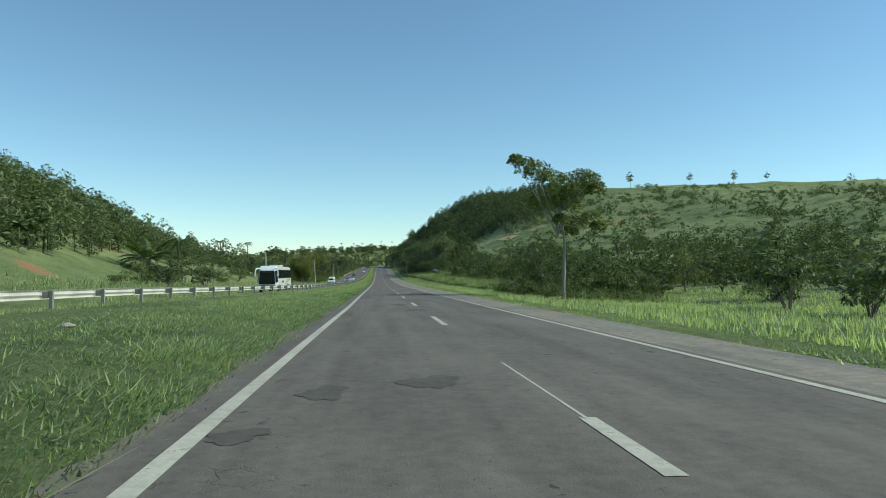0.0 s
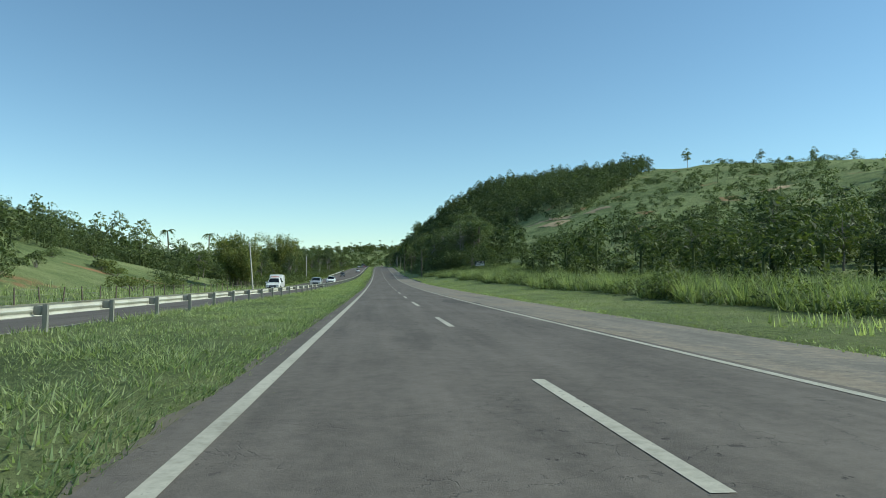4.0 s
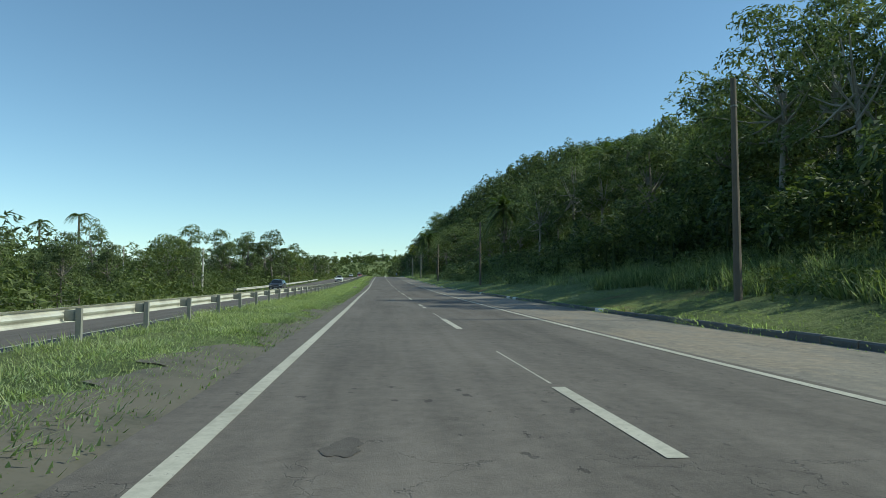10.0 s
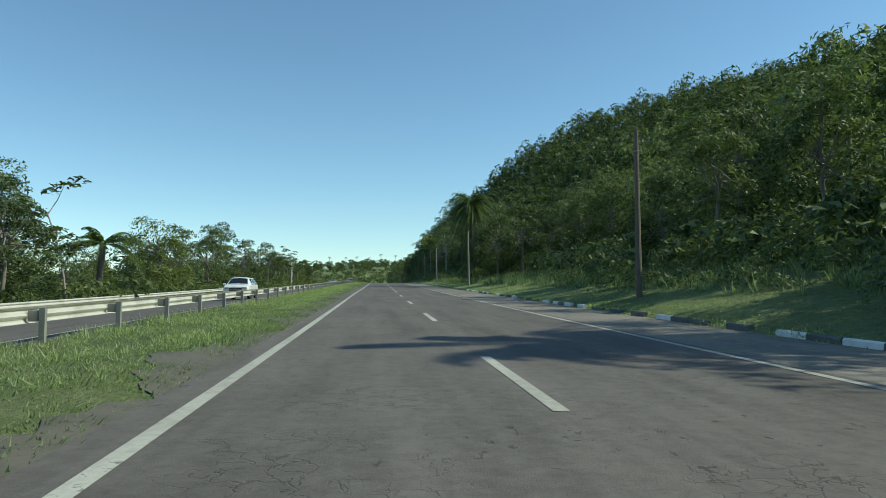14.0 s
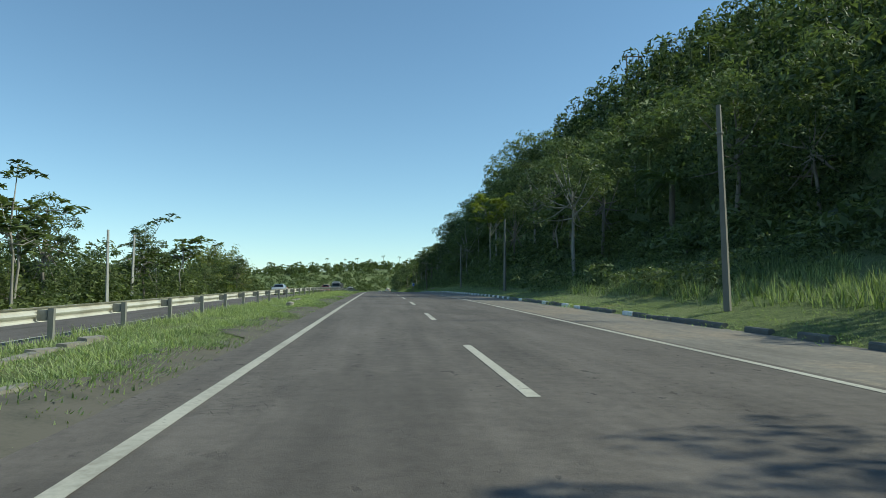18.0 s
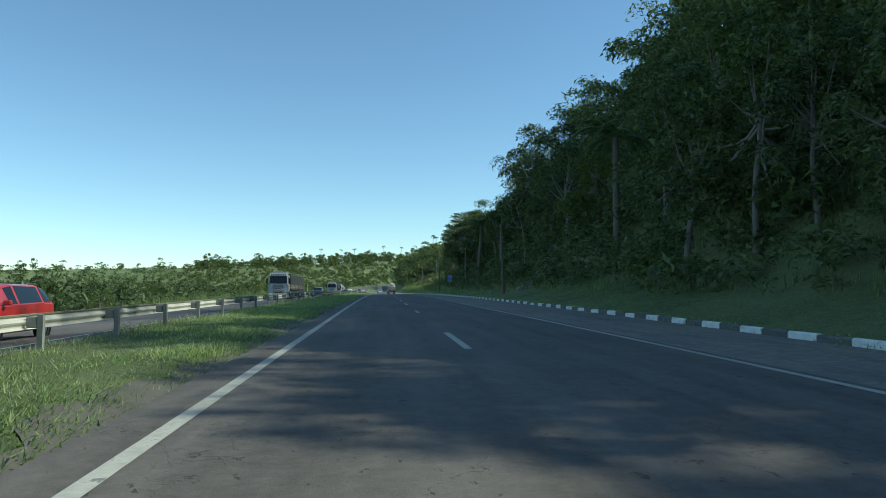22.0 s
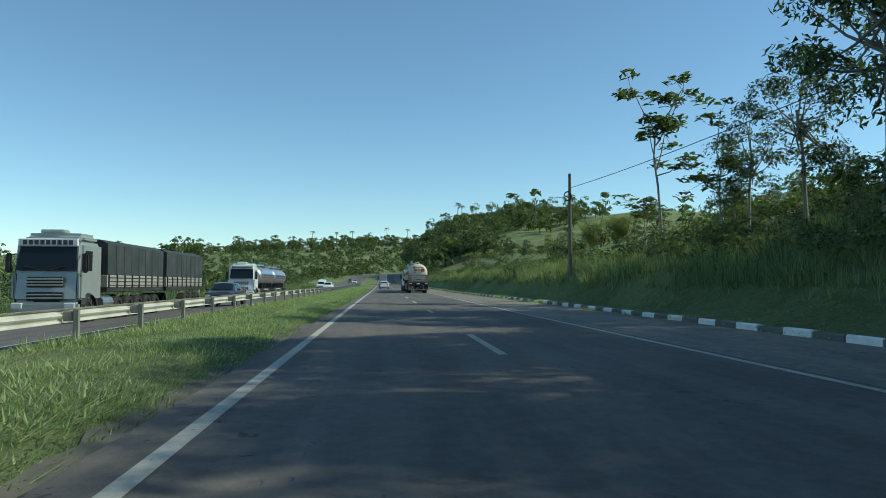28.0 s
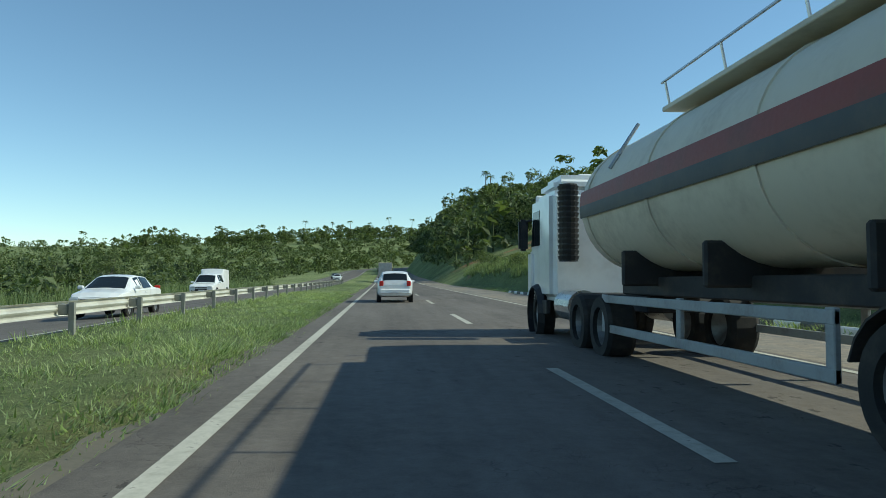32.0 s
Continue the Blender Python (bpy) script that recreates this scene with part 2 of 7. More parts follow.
GROUND = make_ground()
ASPHALT = make_asphalt("asphalt", (0.076, 0.065, 0.056), (0.2, 0.174, 0.151))
SHOULDER = make_asphalt("worn_shoulder", (0.13, 0.115, 0.097), (0.30, 0.27, 0.23), 0.8)
LINE_PAINT = make_road_paint()
GALVANISED = worn_paint("galvanised_steel", (0.60, 0.585, 0.52), 0.55, 0.2, 0.5, (0.25, 0.22, 0.18), 0.8)
POST_STEEL = worn_paint("post_steel", (0.27, 0.27, 0.24), 0.75, 0.1, 0.5, (0.12, 0.10, 0.08), 1.5)
WHITEWASH = worn_paint("whitewash", (0.78, 0.78, 0.75), 0.8, 0, 0.5, (0.25, 0.23, 0.20), 2.5)
KERB_GREY = worn_paint("kerb_concrete", (0.14, 0.14, 0.13), 0.9, 0, 0.6, (0.05, 0.06, 0.04), 2.5)
CONCRETE = worn_paint("pole_concrete", (0.42, 0.41, 0.38), 0.9, 0, 0.5, (0.18, 0.17, 0.15), 1.0)
TIMBER = worn_paint("pole_timber", (0.16, 0.13, 0.10), 0.9, 0, 0.5, (0.07, 0.06, 0.05), 2.0)

# ---- lie of the land ----
def smooth_line(ys, vs, sigma):
    """A function through the stations, rounded over sigma metres."""
    g = np.arange(-700.0, 4800.0, 4.0)
    v = np.interp(g, ys, vs)
    n = int(3 * sigma / 4) + 1
    w = np.exp(-0.5 * (np.arange(-n, n + 1) * 4 / sigma) ** 2)
    v = np.convolve(np.pad(v, n, mode="edge"), w / w.sum(), mode="valid")
    return lambda y: np.interp(y, g, v)


def bend(y):
    """How far the road has turned off to the right, beyond the last straight."""
    q = np.maximum(np.asarray(y, float) - 1190, 0)
    return np.where(q < 150, q * q / 500, 45 + 0.6 * (q - 150))


def bent(line):
    return lambda y: line(y) + bend(y)


road_z = smooth_line([-100, 0, 40, 80, 120, 160, 200, 240, 280, 320, 360, 400, 440, 480, 520, 560, 600, 640, 680, 720, 760, 800, 840, 880, 1000, 1100, 1236, 1400, 1700, 3000],
                     [0.95, 0.0, -0.34, -0.63, -0.89, -1.07, -1.11, -0.94, -0.5, 0.08, 0.76, 1.66, 2.75, 3.93, 5.11, 6.25, 7.21, 7.84, 8.31, 8.67, 8.95, 9.07, 9.18, 9.22, 9.9, 11.9, 16.4, 23.2, 37.2, 43.2], 14)
rail_x = bent(smooth_line([-100, 0, 20, 75, 155, 185, 290, 375, 530, 880, 1500], [-13.5, -9.9, -9.3, -7.6, -6.0, -5.3, -4.4, -4.6, -4.7, -4.9, -4.9], 12))
dash_x = bent(smooth_line([0, 120, 150, 180, 225, 256, 290, 375, 520, 547, 575, 680, 720, 800, 850], [3.5, 3.52, 3.47, 3.57, 3.6, 3.68, 3.62, 3.65, 3.66, 3.98, 3.68, 3.78, 3.93, 3.86, 3.8], 12))
edge_x = bent(smooth_line([0, 64, 100, 147, 203, 258, 287, 314, 343, 372, 455, 520, 550, 580, 630, 659, 715, 793, 819, 870], [6.95, 7.05, 6.95, 6.75, 6.85, 6.92, 6.75, 6.95, 7.3, 7.8, 7.96, 7.98, 8.22, 8.0, 8.1, 7.95, 8.25, 7.72, 7.5, 7.7], 9))
line_x = bent(smooth_line([0, 20, 34, 60, 171, 227, 255, 283, 311, 339, 367, 410, 452, 478, 570, 598, 640, 683, 712, 870, 890], [0, 0, 0.09, 0, 0.05, 0, 0.05, 0.06, 0.03, -0.07, 0.07, -0.05, -0.18, -0.02, 0, -0.1, 0, -0.08, 0, 0, 0.07], 6))
verge_x = bent(smooth_line([0, 100, 180, 300, 450, 600, 700, 830, 900], [8.8, 9.6, 10.7, 10.7, 11.4, 11.9, 12.5, 11.7, 11.5], 15))


left_edge = bent(smooth_line([0, 200, 260, 430, 465, 600, 660, 900], [-0.42, -0.42, -0.55, -0.55, -0.8, -0.8, -0.6, -0.5], 10))


def other_z(x, y):
    """Height of the other carriageway, which falls away a little from the median."""
    return road_z(y) + 0.03 + np.clip((x - rail_x(y)) * 0.055, -0.62, 0)


RIGHT_X = [0, 6, 20, 45, 85, 185, 400, 1200, 3000]     # metres out from the verge
RIGHT = [
    (-500, (0, -1, -1, 0, 4, 18, 40, 40, 50)),
    (-60, (0, -0.6, -1, -1, 2, 15, 40, 40, 50)),
    (100, (-1, -1.3, -1.6, -1, 3, 16, 26, 50, 50)),
    (200, (-1.3, -0.6, 0.8, 3, 9, 28, 36, 60, 50)),
    (280, (-0.7, 0.6, 3, 7, 15, 36, 44, 60, 50)),
    (370, (0.6, 2.0, 7, 15, 26, 45, 54, 60, 50)),
    (460, (2.9, 4.0, 6.5, 18, 38, 60, 68, 60, 50)),
    (540, (5.3, 6.2, 7.6, 20, 46, 72, 82, 60, 50)),
    (580, (6.2, 7.6, 16, 36, 58, 77, 83, 60, 50)),
    (614, (6.8, 8.1, 15, 33, 54, 75, 82, 58, 50)),
    (655, (7.3, 9.2, 29, 54, 77, 86, 80, 55, 50)),
    (735, (8.0, 9.2, 24, 46, 66, 74, 62, 50, 50)),
    (772, (8.1, 9.4, 22, 42, 54, 62, 56, 50, 50)),
    (802, (8.2, 9.6, 15.5, 25, 34, 46, 48, 45, 50)),
    (850, (8.3, 10.8, 14.6, 18, 23, 30, 40, 45, 50)),
    (1000, (9.0, 11.6, 16, 21, 27, 36, 45, 45, 50)),
    (1170, (13.5, 22, 36, 46, 50, 52, 50, 45, 50)),
    (1700, (42, 46, 52, 58, 60, 58, 52, 50, 50)),
    (4700, (45, 45, 45, 48, 50, 50, 50, 50, 50)),
]
LEFT_X = [0, 14, 44, 85, 185, 480, 1200, 3000]         # metres out from the far edge of the other carriageway
LEFT = [
    (-500, (0, 2, 14, 26, 34, 30, 30, 40)),
    (-60, (-0.6, 2, 16, 34, 44, 40, 34, 40)),
    (100, (-1.9, 0, 13, 34, 42, 36, 30, 40)),
    (200, (-2.4, -1.6, 9, 28, 34, 30, 30, 40)),
    (300, (-1.8, -2, 2, 10, 16, 18, 30, 40)),
    (400, (0.2, -1, -2, -1, 3, 8, 25, 40)),
    (600, (5.6, 3.5, 0, -1, 0, 4, 20, 40)),
    (800, (7.2, 5.8, 2, -1, -2, 0, 20, 45)),
    (1000, (8.0, 7.4, 5, 1, -2, 0, 20, 45)),
    (1300, (16.5, 16, 14, 10, 8, 10, 22, 45)),
    (1700, (44, 52, 60, 62, 64, 52, 38, 45)),
    (4700, (45, 45, 45, 48, 50, 50, 50, 50)),
]


def surface(xs, rows, sigma):
    cols = [smooth_line([r[0] for r in rows], [r[1][k] for r in rows], sigma) for k in range(len(xs))]

    def height(d, y):
        d, y = np.broadcast_arrays(np.asarray(d, float), np.asarray(y, float))
        v = np.stack([c(y) for c in cols], -1)
        k = np.clip(np.searchsorted(xs, d) - 1, 0, len(xs) - 2)
        a, b = np.asarray(xs, float)[k], np.asarray(xs, float)[k + 1]
        f = np.clip((d - a) / (b - a), 0, 1)
        lo, hi = np.take_along_axis(v, k[..., None], -1)[..., 0], np.take_along_axis(v, k[..., None] + 1, -1)[..., 0]
        return lo + (hi - lo) * f
    return height


right_h, left_h = surface(RIGHT_X, RIGHT, 28), surface(LEFT_X, LEFT, 28)
OTHER_W = 10.6


def swell(x, y):
    return (np.sin(x * 0.071 + 1.3 * np.sin(y * 0.017)) * np.sin(y * 0.053 + 0.7) + 0.5 * np.sin(x * 0.19 + y * 0.11) * np.sin(y * 0.17 - x * 0.05))


def land(x, y):
    """Height of the ground."""
    x, y = np.broadcast_arrays(np.asarray(x, float), np.asarray(y, float))
    zr, xr, xv = road_z(y), rail_x(y), verge_x(y)
    xo = xr - 0.9 - OTHER_W
    d_r, d_l = x - xv, xo - x
    xl = left_edge(y)
    median = zr - 0.10 + 0.16 * np.clip(np.minimum(xl - x, (x - xr + 0.95) / 0.3), 0, 1)
    median = median + 0.30 * np.clip((90 - y) / 60, 0, 1) * np.clip((xl - x) / 3.0, 0, 1)
    base = np.where(x > xl, zr - 0.10, np.where(x > xr - 0.75, median, other_z(x, y) - 0.10))
    r = right_h(np.maximum(d_r, 0), y) + (zr - 0.1 - right_h(0 * x, y)) * np.exp(-np.maximum(d_r, 0) / 40) + 0.16 * np.clip(d_r / 0.5, 0, 1) + swell(x, y) * np.clip((d_r - 6) / 60, 0, 1) * 1.5
    l = left_h(np.maximum(d_l, 0), y) + (other_z(xo, y) - 0.08 - left_h(0 * x, y)) * np.exp(-np.maximum(d_l, 0) / 25) + swell(x, y) * np.clip((d_l - 10) / 60, 0, 1) * 1.5
    # the bank is cut steep above a level strip towards the end
    cut = np.interp(d_r, [0, 1.5, 3.1, 6, 11], [0, -0.45, 0.75, 0.2, 0]) * (1 + 0.15 * np.sin(y * 0.31))
    r = r + cut * np.interp(y, [798, 816, 975, 1000], [0, 1, 1, 0])
    return np.where(d_r > 0, r, np.where(d_l > 0, l, base))


def flat_mesh(name, verts, faces, material, smooth=False):
    me = bpy.data.meshes.new(name)
    me.from_pydata(verts.tolist() if isinstance(verts, np.ndarray) else verts, [], faces.tolist() if isinstance(faces, np.ndarray) else faces)
    me.materials.append(material)
    if smooth:
        me.polygons.foreach_set("use_smooth", [True] * len(me.polygons))
    me.update()
    return me


def grid_faces(nr, nc):
    i = np.arange(nr - 1)[:, None] * nc + np.arange(nc - 1)[None, :]
    return np.stack([i, i + 1, i + nc + 1, i + nc], -1).reshape(-1, 4)


def strip(name, xa, xb, ys, height, material, kind="structure", label="", category="", cols=2):
    """A ribbon along the road between the lines xa(y) and xb(y)."""
    ys = np.asarray(ys, float)
    f = np.linspace(0, 1, cols)
    x = xa(ys)[:, None] * (1 - f) + xb(ys)[:, None] * f
    y = np.repeat(ys[:, None], cols, 1)
    v = np.stack([x, y, height(x, y)], -1).reshape(-1, 3)
    ob = new(name, flat_mesh(name, v, grid_faces(len(ys), cols), material))
    return tagged(ob, label, category, "", kind)


def build_ground():
    near = np.concatenate([np.arange(-46, -16, 2.0), np.arange(-16, -4.0, 0.8), np.arange(-4.0, 0.01, 0.2), np.arange(1, 6, 1.0), np.arange(6, 17, 0.5), np.arange(17, 46, 2.0)])
    out = 46 * 1.13 ** np.arange(1, 36)
    xs = np.concatenate([-out[::-1], near, [46.0], out])
    ys = np.concatenate([np.arange(-480, -60, 30), np.arange(-60, 1240, 3.0), np.arange(1240, 1420, 5.0), 1420 * 1.02 ** np.arange(0, 60)])
    X, Y = np.meshgrid(xs, ys)
    v = np.stack([X, Y, land(X, Y)], -1).reshape(-1, 3)
    ob = new("ground", flat_mesh("ground", v, grid_faces(len(ys), len(xs)), GROUND, True))
    tagged(ob, "rolling grassy ground with red earth scars", "ground", "", "structure")


build_ground()
YS = np.arange(-60, 1700, 3.0)
on_road = lambda x, y: road_z(y) + 0.0 * x
strip("road", left_edge, lambda y: edge_x(y) + 0.25, YS, on_road, ASPHALT, label="grey worn asphalt carriageway with cracks", category="road", cols=3)
strip("shoulder", lambda y: edge_x(y) + 0.25, lambda y: verge_x(y) + 0.15, YS, lambda x, y: road_z(y) - 0.015 + 0 * x, SHOULDER, label="pale worn roadside shoulder", category="road shoulder", cols=3)
strip("opposite_road", lambda y: rail_x(y) - 0.3, lambda y: rail_x(y) - 0.9 - OTHER_W, YS, other_z, ASPHALT, label="grey asphalt of the opposite carriageway", category="road", cols=6)
paint = lambda x, y: road_z(y) + 0.006 + 0 * x
strip("edge_line", lambda y: line_x(y) - 0.09, lambda y: line_x(y) + 0.09, YS, paint, LINE_PAINT, label="worn white painted edge line", category="road marking")
strip("edge_line", lambda y: edge_x(y) - 0.08, lambda y: edge_x(y) + 0.08, YS, paint, LINE_PAINT, label="worn white painted edge line", category="road marking")
opp_paint = lambda x, y: other_z(x, y) + 0.008
strip("edge_line", lambda y: rail_x(y) - 1.25, lambda y: rail_x(y) - 1.4, YS, opp_paint, LINE_PAINT, label="worn white painted edge line", category="road marking")
strip("edge_line", lambda y: rail_x(y) - 8.7, lambda y: rail_x(y) - 8.85, YS, opp_paint, LINE_PAINT, label="worn white painted edge line", category="road marking")


# where known dashes begin, and how many steps lie between them
DASH_STATIONS = [(4.5, 4), (68.3, 5), (145.2, 2), (175.0, 4), (237.0, 1), (254.1, 2), (282.2, 2), (310.1, 2), (338.4, 2), (366.4, 6), (456.8, 2), (482.4, 2), (513.0, 2), (544.2, 2), (572.8, 2), (603.6, 2), (635.9, 1), (654.8, 1), (669.0, 1), (683.0, 2), (713.6, 6), (797.0, 1), (814.5, 2), (842.4, 2), (874.0, 1), (889.6, 23), (1212.0, 1)]


# dashes of which only pieces are left, as metres from their beginning
WORN_DASHES = {4: ((0.0, 2.0),), 145: ((0.0, 6.6),), 338: ((-0.2, 5.5),), 482: ((0.0, 6.7),), 513: ((0.0, 6.4),), 544: ((0.0, 5.9),), 714: ((4.2, 10.4),), 842: ((0.0, 6.3),), 254: ((-0.1, 2.0),), 282: ((0.3, 3.7),), 310: ((0.0, 1.7), (2.3, 4.9)), 655: ((0.1, 2.1), (3.0, 3.4)), 814: ((0.0, 3.1),)}


def build_dashes(length):
    starts = [-9.6]
    for (y, n), (y2, _) in zip(DASH_STATIONS, DASH_STATIONS[1:]):
        starts += [y + (y2 - y) * k / n for k in range(n)]
    for y in starts:
        if 215 < y < 228:      # worn away
            continue
        for a, b in WORN_DASHES.get(round(y), ((0.0, length),)):
            one_dash(y + a, y + b)


def one_dash(y0, y1):
    ys = np.linspace(y0, y1, 4)
    ob = strip("lane_dash", lambda q: dash_x(q) - 0.085, lambda q: dash_x(q) + 0.085, ys, paint, LINE_PAINT, label="worn white painted lane dash", category="road marking")
    ob["group"] = "lane dashes"


build_dashes(4.9)


# the ghost of an older lane line shows between the dashes here and there
for y0, y1 in ((6.0, 12.0), (271.3, 279.7), (286.2, 291.2), (301.2, 305.8), (331.4, 337.6), (713.4, 718.4)):
    strip("lane_line", lambda q: dash_x(q) - 0.03, lambda q: dash_x(q) + 0.005, np.arange(y0, y1, 1.0), lambda x, y: road_z(y) + 0.004 + 0 * x, LINE_PAINT, label="thin worn trace of an old lane line", category="road marking")

# ---- helpers for things ----
def part(name, bm, material, parent, label=""):
    """Links a bmesh as one mesh object under a thing or a part."""
    me = bpy.data.meshes.new(name)
    bm.to_mesh(me)
    bm.free()
    me.materials.append(material)
    return part_of(name, me, parent, label)


def part_of(name, me, parent, label=""):
    ob = new(name, me)
    ob.parent = parent
    if label:
        ob["label"] = label
    return ob


def thing(name, m, label, category, group=""):
    ob = new(name)
    ob.empty_display_size = 0.2
    ob.matrix_world = m
    return tagged(ob, label, category, group)


def box(sx, sy, sz, x=0.0, y=0.0, z=0.0, bevel=0.0, segs=1, bm=None):
    """A box of that size round a centre, its edges rounded off."""
    out = bm or bmesh.new()
    made = bmesh.ops.create_cube(out, size=1.0, matrix=Matrix.Translation((x, y, z)) @ Matrix.Diagonal((sx, sy, sz, 1)))
    if bevel:
        edges = list({e for v in made["verts"] for e in v.link_edges})
        bmesh.ops.bevel(out, geom=edges, offset=bevel, segments=segs, affect="EDGES")
    return out


def rod(a, b, r1, r2=None, sides=8, bm=None, caps=True):
    """A round bar from a to b."""
    out = bm or bmesh.new()
    a, b = Vector(a), Vector(b)
    m = Matrix.Translation((a + b) / 2) @ (b - a).to_track_quat("Z", "Y").to_matrix().to_4x4()
    bmesh.ops.create_cone(out, cap_ends=caps, segments=sides, radius1=r1, radius2=r1 if r2 is None else r2, depth=(b - a).length, matrix=m)
    return out


def extruded(outline, y0, y1, bm=None):
    """A closed outline in x and z, drawn out along y."""
    out = bm or bmesh.new()
    ends = [[out.verts.new((x, y, z)) for x, z in outline] for y in (y0, y1)]
    n = len(outline)
    for k in range(n):
        out.faces.new((ends[0][k], ends[0][(k + 1) % n], ends[1][(k + 1) % n], ends[1][k]))
    out.faces.new(ends[0][::-1])
    out.faces.new(ends[1])
    bmesh.ops.recalc_face_normals(out, faces=out.faces)
    return out


def mesh_of(name, bm, material):
    me = bpy.data.meshes.new(name)
    bm.to_mesh(me)
    bm.free()
    me.materials.append(material)
    return me


def bulk(name, verts, corners, material, size=4):
    """A large mesh straight from arrays; corners holds size corner numbers a face."""
    me = bpy.data.meshes.new(name)
    nf = len(corners)
    me.vertices.add(len(verts))
    me.vertices.foreach_set("co", np.ascontiguousarray(verts, np.float32).ravel())
    me.loops.add(nf * size)
    me.loops.foreach_set("vertex_index", np.ascontiguousarray(corners, np.int32).ravel())
    me.polygons.add(nf)
    me.polygons.foreach_set("loop_start", np.arange(nf, dtype=np.int32) * size)
    me.update(calc_edges=True)
    me.validate()
    me.materials.append(material)
    return me


# ---- guardrails ----
def w_beam(length):
    front = [(0.0, 0.155), (0.035, 0.150), (0.078, 0.112), (0.078, 0.075), (0.02, 0.035), (0.0, 0.0), (0.02, -0.035), (0.078, -0.075), (0.078, -0.112), (0.035, -0.150), (0.0, -0.155)]
    back = [(x - 0.006, z * 0.985) for x, z in front]
    return extruded(front + back[::-1], -length / 2 - 0.12, length / 2 + 0.12)


def between(a, b):
    """The pose at the middle of a and b, its y along them."""
    a, b = Vector(a), Vector(b)
    d = b - a
    yaw = math.atan2(-d.x, d.y)
    return Matrix.Translation((a + b) / 2) @ Euler((math.atan2(d.z, math.hypot(d.x, d.y)), 0, yaw)).to_matrix().to_4x4()


def guardrail(line_x, height, y0, y1, step, side, label):
    """side -1: the beam hangs on the side away from the camera's road."""
    rail = thing("guardrail", Matrix.Identity(4), label, "guardrail")
    post_me = mesh_of("post", extruded([(-0.05, -0.055), (0.05, -0.055), (0.05, -0.035), (-0.025, -0.035), (-0.025, 0.035), (0.05, 0.035), (0.05, 0.055), (-0.05, 0.055)], -0.9, 0.0), POST_STEEL)
    for v in post_me.vertices:      # stand the channel upright
        v.co = (v.co.z, v.co.x, v.co.y)
    block_me = mesh_of("spacer_block", box(0.20, 0.09, 0.22, bevel=0.012), POST_STEEL)
    beam_me = mesh_of("beam", w_beam(step), GALVANISED)
    ys = np.arange(y0, y1, step)
    for k, y in enumerate(ys):
        x, z = float(line_x(y)), float(height(line_x(y), y))
        lean = random.gauss(0, 0.012)
        p = part_of("post", post_me, rail)
        p.matrix_basis = Matrix.Translation((x, y, z + 0.70)) @ Euler((random.gauss(0, 0.015), lean, 0)).to_matrix().to_4x4()
        b = part_of("spacer_block", block_me, rail)
        b.matrix_basis = Matrix.Translation((x + side * 0.17, y, z + 0.55))
        if k + 1 < len(ys):
            y2 = y + step
            x2, z2 = float(line_x(y2)), float(height(line_x(y2), y2))
            w = part_of("beam", beam_me, rail)
            turn = Matrix.Rotation(math.pi, 4, "Z") if side < 0 else Matrix.Identity(4)
            w.matrix_basis = between((x + side * 0.27, y, z + 0.56), (x2 + side * 0.27, y2, z2 + 0.56)) @ turn
    return rail


median_h = lambda x, y: road_z(y) + 0.03 + 0.25 * np.clip((90 - y) / 60, 0, 1)
guardrail(rail_x, median_h, -44.0, 1000.0, 4.0, -1, "galvanised steel guardrail on posts in a grassy median")
far_edge = lambda y: rail_x(y) - 0.9 - OTHER_W - 0.35
guardrail(far_edge, lambda x, y: other_z(x, y) - 0.02, 366.0, 486.0, 4.0, 1, "pale galvanised guardrail beyond the opposite carriageway")


# ---- kerb, its blocks whitewashed in turn ----
def build_kerb():
    block = lambda n: extruded([(-0.09, -0.12), (0.09, -0.12), (0.09, 0.15), (0.05, 0.17), (-0.05, 0.17), (-0.09, 0.13)], -n / 2, n / 2)
    kerb = thing("kerb", Matrix.Identity(4), "roadside kerb of blocks whitewashed in turn", "kerb")
    white, grey = mesh_of("kerb_block", block(1.13), WHITEWASH), mesh_of("kerb_block", block(1.17), KERB_GREY)
    rng = random.Random(5)
    for k, y in enumerate(np.arange(258.0, 940.0, 1.2)):
        y2 = y + 1.2
        painted = k % 2 == 0 and (y > 556 or rng.random() < (0.25 if y > 372 else 0.12))
        if k % 2 and 372 < y < 540 and rng.random() < 0.5:
            continue
        ob = part_of("kerb_block", white if painted else grey, kerb)
        lift = rng.gauss(0, 0.012) + (0.0 if y > 540 else -0.03)
        ob.matrix_basis = between((verge_x(y) + 0.16, y, road_z(y) + lift), (verge_x(y2) + 0.16, y2, road_z(y2) + lift)) @ Euler((0, rng.gauss(0, 0.03), rng.gauss(0, 0.012))).to_matrix().to_4x4()
    return kerb


build_kerb()


